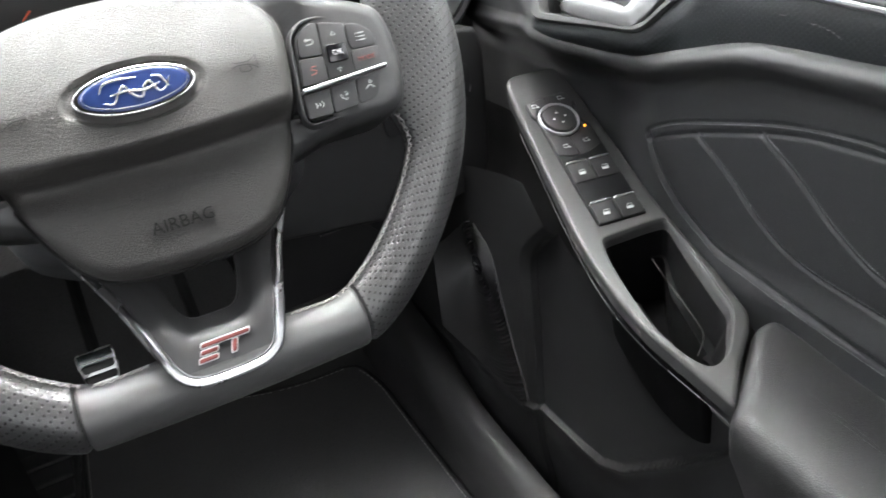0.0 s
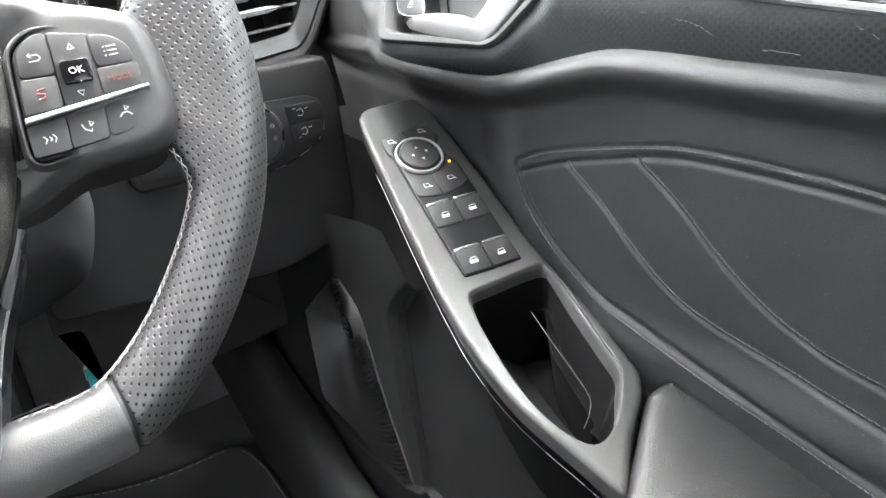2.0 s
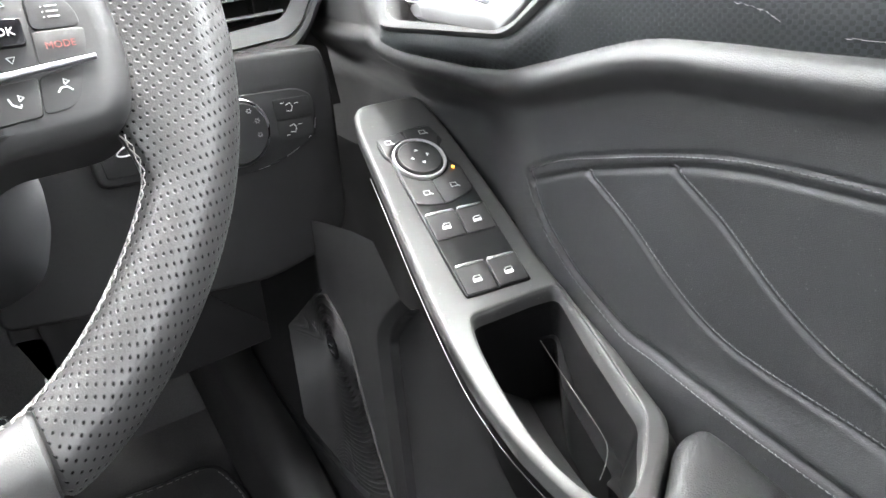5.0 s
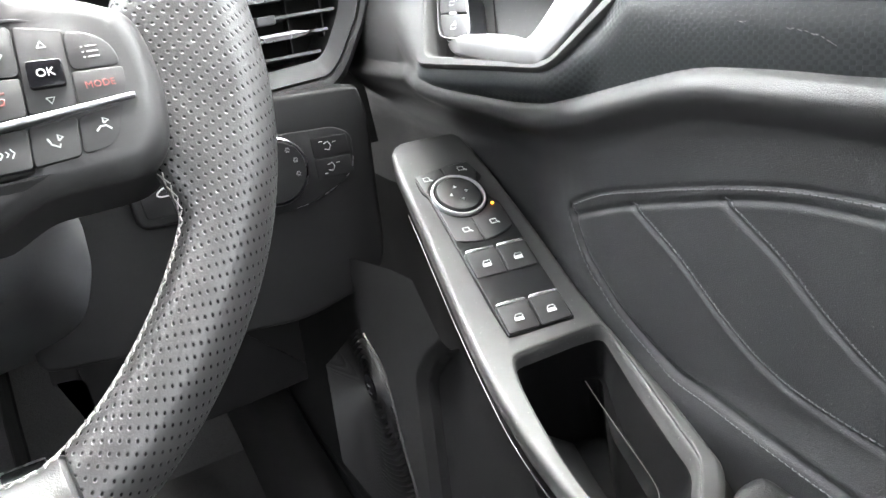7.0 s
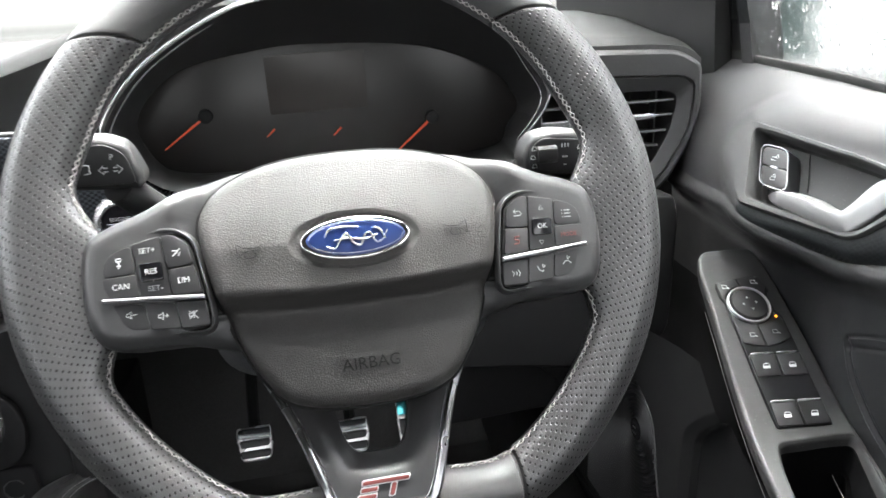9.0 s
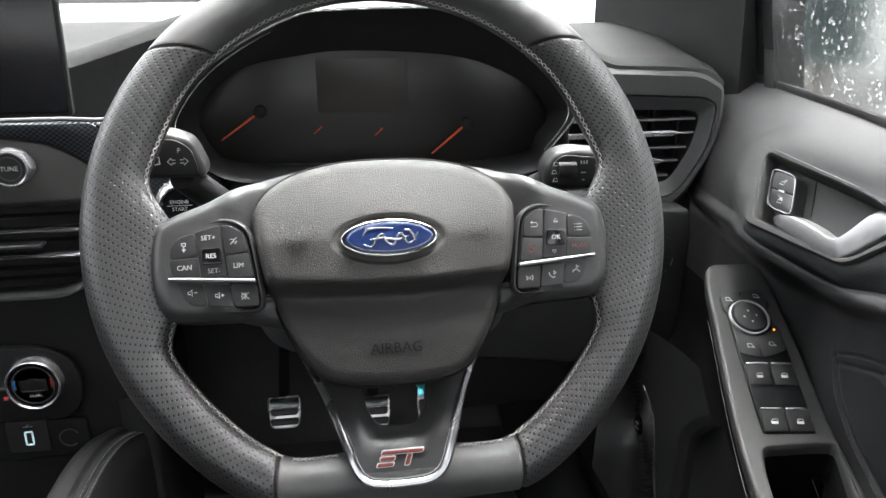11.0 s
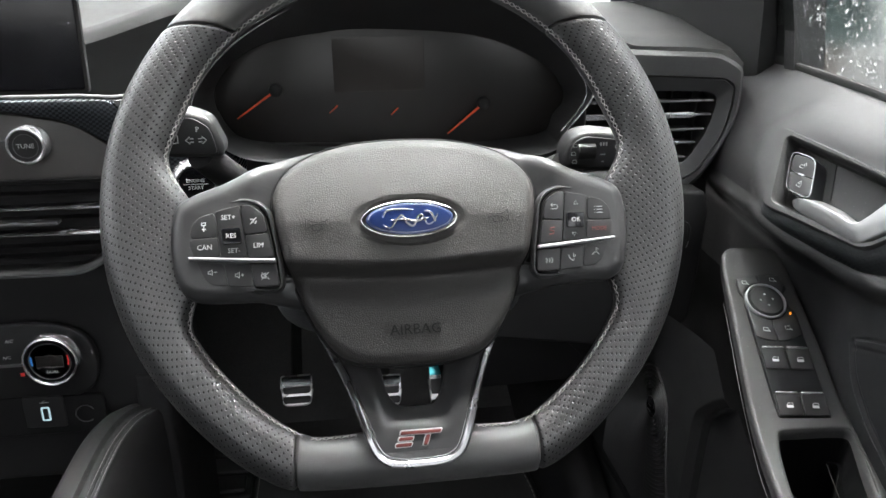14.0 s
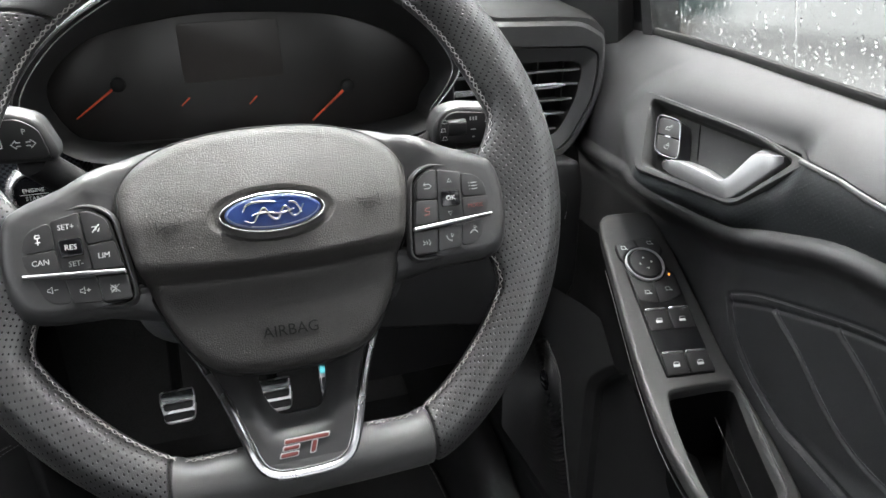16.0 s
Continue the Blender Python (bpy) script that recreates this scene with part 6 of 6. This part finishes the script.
letters("A/C", 0.0048, WHITE, hv, Matrix.Translation((-0.3690, 0.7865, 0.0032)), depth=0.0001)
letters("A/C", 0.0048, WHITE, hv, Matrix.Translation((-0.3745, 0.7690, 0.0032)), depth=0.0001)
bm = bmesh.new()
bar(bm, (-0.55, 0.7600, 0.0036), (-0.357, 0.7605, 0.0036), 0.0026, 0.002)
part("trim_line", bm, SILVER, hv)
bm = bmesh.new()
box(bm, -0.3650, -0.3610, 0.7480, 0.7515, 0.003, 0.0034)
part("mark", bm, REDP, hv)
part("socket_panel", slab(rounded([(-0.55, 0.725), (-0.295, 0.718), (-0.292, 0.675), (-0.55, 0.675)], 0.006, 4), -0.01, 0.0, 0.002), CLIM, dash, "black socket panel", m=face(0.262))
usb = part("usb_socket", slab(rounded([(-0.372, 0.7205), (-0.3325, 0.7195), (-0.3325, 0.6840), (-0.372, 0.6855)], 0.003, 3), -0.002, 0.0015, 0.0006), KEY, dash, "socket with a pale lit surround", m=face(0.262))
bm = bmesh.new()
uo = rounded([(-0.3555, 0.7085), (-0.3470, 0.7085), (-0.3470, 0.6925), (-0.3555, 0.6925)], 0.002, 4)
loft(bm, [[(p.x, p.y, z) for p in P] for P, z in ((uo, 0.0010), (uo, 0.0022), (inset(uo, 0.0016), 0.0022), (inset(uo, 0.0016), 0.0))])
part("surround", bm, glow("pale_blue_surround", (0.45, 0.62, 0.68), 0.06), usb)
bm = bmesh.new()
tube(bm, [(-0.3555, 0.7135, 0.0017), (-0.3465, 0.7135, 0.0017)], 0.0004, n=4)
tube(bm, [(-0.3530, 0.7135, 0.0017), (-0.3515, 0.7155, 0.0017), (-0.3495, 0.7155, 0.0017)], 0.0003, n=4)
part("symbol", bm, WHITE, usb)
bm = bmesh.new()
tube(bm, [(-0.3125 + 0.0095 * math.cos(a), 0.6985 + 0.0095 * math.sin(a), 0.003) for a in np.linspace(0.5, 5.4, 30)], 0.0007, n=6)
part("socket_ring", bm, SILVER, dash, "silver ring of the power socket", m=face(0.262))

# centre console rail with twin seams
rail = thing("centre_console", None, "black centre console with padded grey rail and twin seams", "centre console")
path = spline([(-0.246, 0.268, 0.700), (-0.260, 0.238, 0.706), (-0.268, 0.200, 0.707), (-0.270, 0.150, 0.707), (-0.269, 0.090, 0.707), (-0.268, -0.05, 0.705), (-0.268, -0.30, 0.700)], 8, False)
prof = [(-0.030, -0.25), (-0.030, -0.008), (-0.0285, -0.003), (-0.025, 0.0), (-0.016, 0.0015), (-0.009, 0.0005), (-0.006, -0.003)]
bm = bmesh.new()
loft(bm, [[(p.x + a, p.y, p.z + b) for a, b in prof] for p in path], close=False)
part("rail", bm, RAILM, rail, "satin grey padded rail")
prof = [(-0.006, -0.003), (-0.004, -0.0042), (-0.001, -0.0040), (0.0025, -0.0050), (0.003, -0.0056), (0.0036, -0.0050), (0.0075, -0.0062), (0.011, -0.013), (0.013, -0.05), (0.016, -0.29)]
bm = bmesh.new()
loft(bm, [[(p.x + a, p.y, p.z + b) for a, b in prof] for p in path], close=False)
part("seam_strip", bm, CLIM, rail, "black padded side with twin seams")
for off, h in ((0.0002, -0.0041), (0.0062, -0.0056)):
    bm = bmesh.new()
    for a, b in zip(path, path[1:]):
        n = max(1, int((b - a).length / 0.0042))
        for i in range(n):
            p, q = a.lerp(b, i / n), a.lerp(b, (i + 0.65) / n)
            tube(bm, [p + Vector((off, 0, h)), q + Vector((off, 0, h))], 0.0004, n=4)
    tagged(part("stitching", bm, STITCHD, rail, "grey seam stitching"), kind="stuff")
bm = bmesh.new()
box(bm, -0.62, -0.299, -0.5, 0.262, 0.45, 0.580, 0.005)
part("tray", bm, DARK, rail, "black console tray")
bm = bmesh.new()
box(bm, -0.262, -0.228, 0.262, 0.45, 0.42, 0.735, 0.004)
part("side_wall", bm, CLIM, rail, "black console side")


# ---- footwell ----
bm = bmesh.new()
box(bm, -1.12, 0.36, -1.75, 0.75, 0.38, 0.42)
tagged(part("floor", bm, CARPET), "black carpet on the cabin floor", kind="structure")
bm = bmesh.new()
loft(bm, [[(-1.1, 0.66, 0.42), (0.36, 0.66, 0.42)], [(-1.1, 0.80, 0.62), (0.36, 0.80, 0.62)], [(-1.1, 0.86, 0.95), (0.36, 0.86, 0.95)]], close=False)
tagged(part("wall_front", bm, CARPET), "black carpeted bulkhead of the footwell", kind="structure")
floor_mat = thing("floor_mat", None, "black carpet floor mat with a stitched border", "floor mat")
mo = rounded([(-0.19, -0.20), (0.213, -0.20), (0.2145, 0.36), (0.2155, 0.45), (0.199, 0.522), (0.112, 0.524), (0.045, 0.545), (-0.05, 0.60), (-0.19, 0.60)], [0.02, 0.02, 0.05, 0.04, 0.03, 0.04, 0.03, 0.05, 0.04], 6)
part("carpet", slab(mo, 0.420, 0.427, 0.003), CARPET, floor_mat)
bm = bmesh.new()
tube(bm, [(p.x, p.y, 0.4262) for p in inset(mo, 0.004)], 0.0028, n=6, closed=True)
part("border", bm, HARD, floor_mat, "bound edge")
bm = bmesh.new()
q = inset(mo, 0.009)
for i in range(len(q)):
    a, b = q[i - 1], q[i]
    L = (b - a).length
    n = int(L / 0.007)
    for k in range(n):
        p0, p1 = a.lerp(b, k / n), a.lerp(b, (k + 0.6) / n)
        bar(bm, (p0.x, p0.y, 0.4275), (p1.x, p1.y, 0.4275), 0.0010, 0.0006)
tagged(part("stitching", bm, STITCH, floor_mat), kind="stuff")
rest = thing("foot_rest", None, "ribbed black rubber foot rest on the floor", "foot rest")
bm = bmesh.new()
box(bm, -0.30, -0.19, 0.46, 0.60, 0.42, 0.432, 0.003)
part("plate", bm, KEY, rest)
for k in range(3):
    bm = bmesh.new()
    box(bm, -0.292, -0.198, 0.468 + 0.044 * k, 0.504 + 0.044 * k, 0.430, 0.437, 0.003)
    part("rib", bm, HUB, rest)


def pedal(x0, x1, z0, z1, y, label, teal_plate=False):
    """A metal pedal pad with rubber bars on an arm."""
    w, h = x1 - x0, z1 - z0
    ped = thing("pedal", Matrix.Translation(((x0 + x1) / 2, y, (z0 + z1) / 2)) @ Matrix.Rotation(radians(62), 4, "X"), label, "pedal", "foot pedals")
    o = rounded([(-w / 2 * 0.84, -h * 0.56), (w / 2 * 0.84, -h * 0.56), (w / 2 * 1.04, h * 0.1), (w / 2, h * 0.56), (-w / 2, h * 0.56), (-w / 2 * 1.04, h * 0.1)], [0.008, 0.008, 0.03, 0.005, 0.005, 0.03], 5)
    part("pad", slab(o, -0.004, 0.004, 0.002), PEDAL, ped, "bright metal pad")
    for f in (-0.33, 0.01):
        b = rounded([(-w * 0.40, h * (f - 0.12)), (w * 0.40, h * (f - 0.12)), (w * 0.44, h * (f + 0.13)), (-w * 0.44, h * (f + 0.13))], 0.003, 3)
        part("rubber", slab(b, 0.003, 0.0055, 0.001), KEY, ped, "black rubber bar")
    # top plate, tinted teal on the accelerator only
    part("teal_plate" if teal_plate else "top_plate", slab(rounded([(-w * 0.46, h * 0.20), (w * 0.46, h * 0.20), (w * 0.46, h * 0.5), (-w * 0.46, h * 0.5)], 0.003, 3), 0.0035, 0.0046, 0.0004), TEAL if teal_plate else PLATE, ped, "teal tinted top plate" if teal_plate else "dark polished top plate")
    bm = bmesh.new()
    tube(bm, [(0, 0, -0.004), (0, 0.06, -0.02), (0, 0.16, -0.07), (0, 0.26, -0.16)], 0.007, n=8)
    part("arm", bm, DARK, ped, "black pedal arm")


pedal(-0.131, -0.090, 0.600, 0.636, 0.416, "bright metal clutch pedal with black rubber bars")
pedal(-0.0175, 0.0245, 0.590, 0.627, 0.416, "bright metal brake pedal with black rubber bars")
pedal(0.0620, 0.0850, 0.560, 0.640, 0.430, "metal accelerator pedal with teal top plate", True)

# sill and kick trim
sill = thing("sill_trim", None, "black plastic sill trim along the door opening", "sill trim")
bm = bmesh.new()
line = spline([(0.258, 0.75, 0.66), (0.255, 0.50, 0.590), (0.252, 0.40, 0.566), (0.250, 0.334, 0.556), (0.250, 0.290, 0.5425), (0.250, 0.2525, 0.521), (0.250, 0.197, 0.506), (0.250, 0.138, 0.499), (0.250, 0.0, 0.490), (0.250, -0.5, 0.480)], 8, False)
prof = [(-0.040, -0.16), (-0.034, -0.04), (-0.024, -0.012), (-0.012, -0.002), (0.0, 0.0), (0.010, -0.005), (0.016, -0.02), (0.018, -0.14)]
loft(bm, [[(p.x + a, p.y, p.z + b) for a, b in prof] for p in line], close=False)
part("cover", bm, SILLM, sill)
bm = bmesh.new()
loft(bm, [[(0.310, 0.30, 0.40), (0.310, 0.30, 0.86)], [(0.300, 0.36, 0.40), (0.300, 0.36, 0.86)], [(0.292, 0.72, 0.40), (0.292, 0.72, 0.86)]], close=False)
tagged(part("wall_kick_panel", bm, HARD), "black kick panel beside the footwell", kind="structure")

# ---- cabin shell ----
def wall(name, bm, material, label):
    return tagged(part(name, bm, material), label, kind="structure")


bm = bmesh.new()
box(bm, -1.12, 0.40, -1.80, 0.02, 1.44, 1.48, 0.01)
wall("ceiling", bm, HEAD, "black fabric headliner")
# unseen side, its window sill set high to hold back low side light
bm = bmesh.new()
box(bm, -1.16, -1.10, -1.80, 0.95, 0.38, 1.13)
box(bm, -1.16, -1.10, -1.80, 0.10, 1.41, 1.48)
box(bm, -1.16, -1.10, -0.70, -0.60, 1.13, 1.41)
box(bm, -1.16, -1.10, -1.80, -1.45, 1.13, 1.41)
loft(bm, [[(x, 0.40, 1.13), (x, 0.80, 1.13), (x, 0.06, 1.48), (x, -0.10, 1.41)] for x in (-1.16, -1.10)], cap0=True, cap1=True)
wall("wall_left", bm, HARD, "dark far side of the cabin")
bm = bmesh.new()
box(bm, -1.12, 0.44, -1.86, -1.80, 0.38, 1.12)
box(bm, -1.12, 0.44, -1.86, -1.80, 1.42, 1.48)
box(bm, -1.12, -1.00, -1.86, -1.80, 1.12, 1.42)
box(bm, 0.32, 0.44, -1.86, -1.80, 1.12, 1.42)
wall("wall_rear", bm, HARD, "dark rear of the cabin")
bm = bmesh.new()
box(bm, 0.42, 0.47, -1.80, -0.42, 0.38, 1.02)
box(bm, 0.40, 0.47, -0.52, -0.40, 1.00, 1.46)
box(bm, 0.40, 0.47, -1.80, -1.35, 1.02, 1.46)
box(bm, 0.40, 0.47, -1.80, 0.02, 1.43, 1.48)
wall("wall_right", bm, HARD, "dark body side behind the door")
# door shell outside the trim, and the window frame
bm = bmesh.new()
box(bm, 0.445, 0.47, -0.42, 0.95, 0.36, 0.985)
part("outer_skin", bm, HARD, door, "outer door shell")
bm = bmesh.new()
loft(bm, [[(0.4155, y, float(sill_z(y)) - 0.006), (0.4150, y, float(sill_z(y)) + 0.002), (0.4165, y, float(sill_z(y)) + 0.0045), (0.4200, y, float(sill_z(y)) + 0.0050), (0.4215, y, float(sill_z(y)) - 0.006)] for y in np.linspace(-0.40, 0.262, 12)], cap0=True, cap1=True)
part("window_seal", bm, DARK, door, "black rubber window seal")
bm = bmesh.new()
loft(bm, [[(x, y + (z - 1.02) * 0.22, z) for x, y in ((0.414, 0.256), (0.414, 0.274), (0.445, 0.274), (0.445, 0.250))] for z in (1.01, 1.20)], cap0=True, cap1=True)
loft(bm, [[(0.395 - (z - 1.20) * 0.1 + x, 0.29 - (z - 1.20) * 1.6 + y, z) for x, y in ((0.0, 0.0), (0.0, 0.03), (0.03, 0.03), (0.03, 0.0))] for z in (1.20, 1.43)], cap0=True, cap1=True)
part("window_frame", bm, HARD, door, "dark grey window frame")
# A-pillar, from the dash corner to the roof
bm = bmesh.new()
loft(bm, [[(0.4185, 0.268, 1.02), (0.4185, 0.45, 1.02), (0.416, 0.31, 1.20)], [(0.440, 0.268, 1.02), (0.440, 0.45, 1.02), (0.438, 0.31, 1.20)]], cap0=True, cap1=True)
part("mirror_sail", bm, DARK, door, "black mirror base panel")
pillar = thing("windscreen_pillar", None, "dark grey trim of the windscreen pillar", "pillar")
bm = bmesh.new()
loft(bm, [[(0.345, 0.62, 0.98), (0.400, 0.30, 0.98), (0.418, 0.30, 0.98), (0.424, 0.56, 0.98), (0.39, 0.60, 0.98)], [(0.340, 0.60, 1.12), (0.396, 0.30, 1.12), (0.414, 0.30, 1.12), (0.418, 0.50, 1.12), (0.380, 0.50, 1.12)],
          [(0.32, 0.06, 1.43), (0.37, -0.02, 1.43), (0.40, -0.02, 1.43), (0.40, 0.10, 1.43), (0.36, 0.10, 1.43)]], cap0=True, cap1=True)
part("trim", bm, DARK, pillar)

# window panes
GLASS = glass("window_glass", (0.93, 0.96, 0.95))
WET = glass("wet_window_glass", (0.70, 0.725, 0.72), 0.10)


def pane_point(y, z, off=0.0):
    return Vector((0.4245 - (z - 1.0) * 0.16 + off, y, z))


window = thing("side_window", None, "rain-beaded side window of the car door", "window")
bm = bmesh.new()
loft(bm, [[pane_point(y, z, o) for y, z in ((-0.41, 0.98), (0.30, 0.98), (0.30, 1.44), (-0.41, 1.44))] for o in (0.0, 0.004)], cap0=True, cap1=True)
pane = part("pane", bm, WET, window, "wet glass pane")
pane.visible_shadow = False
bm = bmesh.new()
rng = random.Random(5)
for i in range(3600):
    y, z = rng.uniform(-0.25, 0.26), 1.0 + rng.random() ** 1.3 * 0.14
    r = 0.0003 + 0.0017 * rng.random() ** 4
    c = pane_point(y, z, 0.0042)
    n, tall = 8, rng.uniform(1.0, 1.5)
    rings = [[c + Vector((k * r * 0.32, math.cos(t) * r * s, math.sin(t) * r * s * tall)) for t in (2 * math.pi * j / n for j in range(n))] for s, k in ((1.0, 0.0), (0.8, 0.6), (0.35, 0.95))]
    loft(bm, rings, cap0=True, cap1=True)
y0, z0 = 0.062, 1.16
while z0 > 1.02:
    r = 0.0005 + 0.0003 * rng.random()
    tube(bm, [pane_point(y0, z0, 0.0042), pane_point(y0 + rng.uniform(-0.0006, 0.0006), z0 - 0.006, 0.0042)], r, n=6)
    z0 -= 0.006
drops = tagged(part("raindrops", bm, glass("water", (1, 1, 1)), window, "rain drops on the outside"), kind="stuff")
drops.visible_shadow = False
bm = bmesh.new()
loft(bm, [[Vector((x, 0.97 - 0.95 * t + o, 1.03 + 0.41 * t + o)) for x, t in ((-1.08, 0), (0.40, 0), (0.40, 1), (-1.08, 1))] for o in (0.0, 0.004)], cap0=True, cap1=True)
ws = tagged(part("window_1", bm, GLASS), "sloping windscreen glass", kind="structure")
ws.visible_shadow = False

# ---- outside ----
bm = bmesh.new()
grid(bm, np.linspace(-300, 300, 13), np.linspace(-300, 300, 13), lambda x, y: Vector((x, y, 0.0)))
tagged(part("ground", bm, ASPHALT), "wet asphalt yard outside the car", kind="structure")
WALLM = mat("grey_render", (0.34, 0.34, 0.33), 0.8, vary=0.1, vary_size=0.5)
LEAF = mat("dark_green_leaves", (0.018, 0.045, 0.04), 0.6, vary=0.5, vary_size=0.1)
BARK = mat("bark", (0.08, 0.06, 0.045), 0.9)
# made-up height: the unseen upper part keeps sky light off the door sill
wall_out = thing("sky_screen_wall", Matrix.Translation((7.5, 6.0, 0)), "pale grey wall across the yard, height made up to screen the sky", "wall")
bm = bmesh.new()
box(bm, 0.0, 0.3, -14.0, 9.0, 0.0, 6.0, 0.02)
part("wall_face", bm, WALLM, wall_out)
bm = bmesh.new()
box(bm, -0.05, 0.35, -14.0, 9.0, 6.0, 6.1, 0.02)
part("coping", bm, WALLM, wall_out)
tree = thing("tree", Matrix.Translation((5.3, 7.5, 0)) @ Matrix.Scale(0.85, 4), "dark green tree beyond the wet side window", "tree")
bm = bmesh.new()
tube(bm, [(0, 0, 0), (0.05, 0.02, 1.0), (0.0, 0.05, 2.4), (0.1, 0.0, 3.6)], [0.16, 0.13, 0.09, 0.03], n=10)
for k in range(9):
    a = k * 2.4
    z = 0.7 + 0.28 * k
    tube(bm, [(0, 0, z), (math.cos(a) * 0.3, math.sin(a) * 0.3, z + 0.3), (math.cos(a) * 0.5, math.sin(a) * 0.5, z + 0.45)], [0.05, 0.03, 0.01], n=6)
part("trunk", bm, BARK, tree)
bm = bmesh.new()
rng = random.Random(9)
for i in range(5200):
    a, r, z = rng.uniform(0, 6.28), rng.random() ** 0.6, rng.random()
    R = (0.80 - 0.3 * z) * (0.75 + 0.25 * math.sin(3 * a + 5 * z))
    p = Vector((math.cos(a) * r * R, math.sin(a) * r * R, 0.45 + 3.4 * z))
    u = Vector((rng.uniform(-1, 1), rng.uniform(-1, 1), rng.uniform(-1, 1))).normalized() * 0.09
    w = u.orthogonal().normalized() * 0.045
    bm.faces.new([bm.verts.new(p + q) for q in (-u, w, u, -w)])
tagged(part("crown", bm, LEAF, tree), kind="stuff")
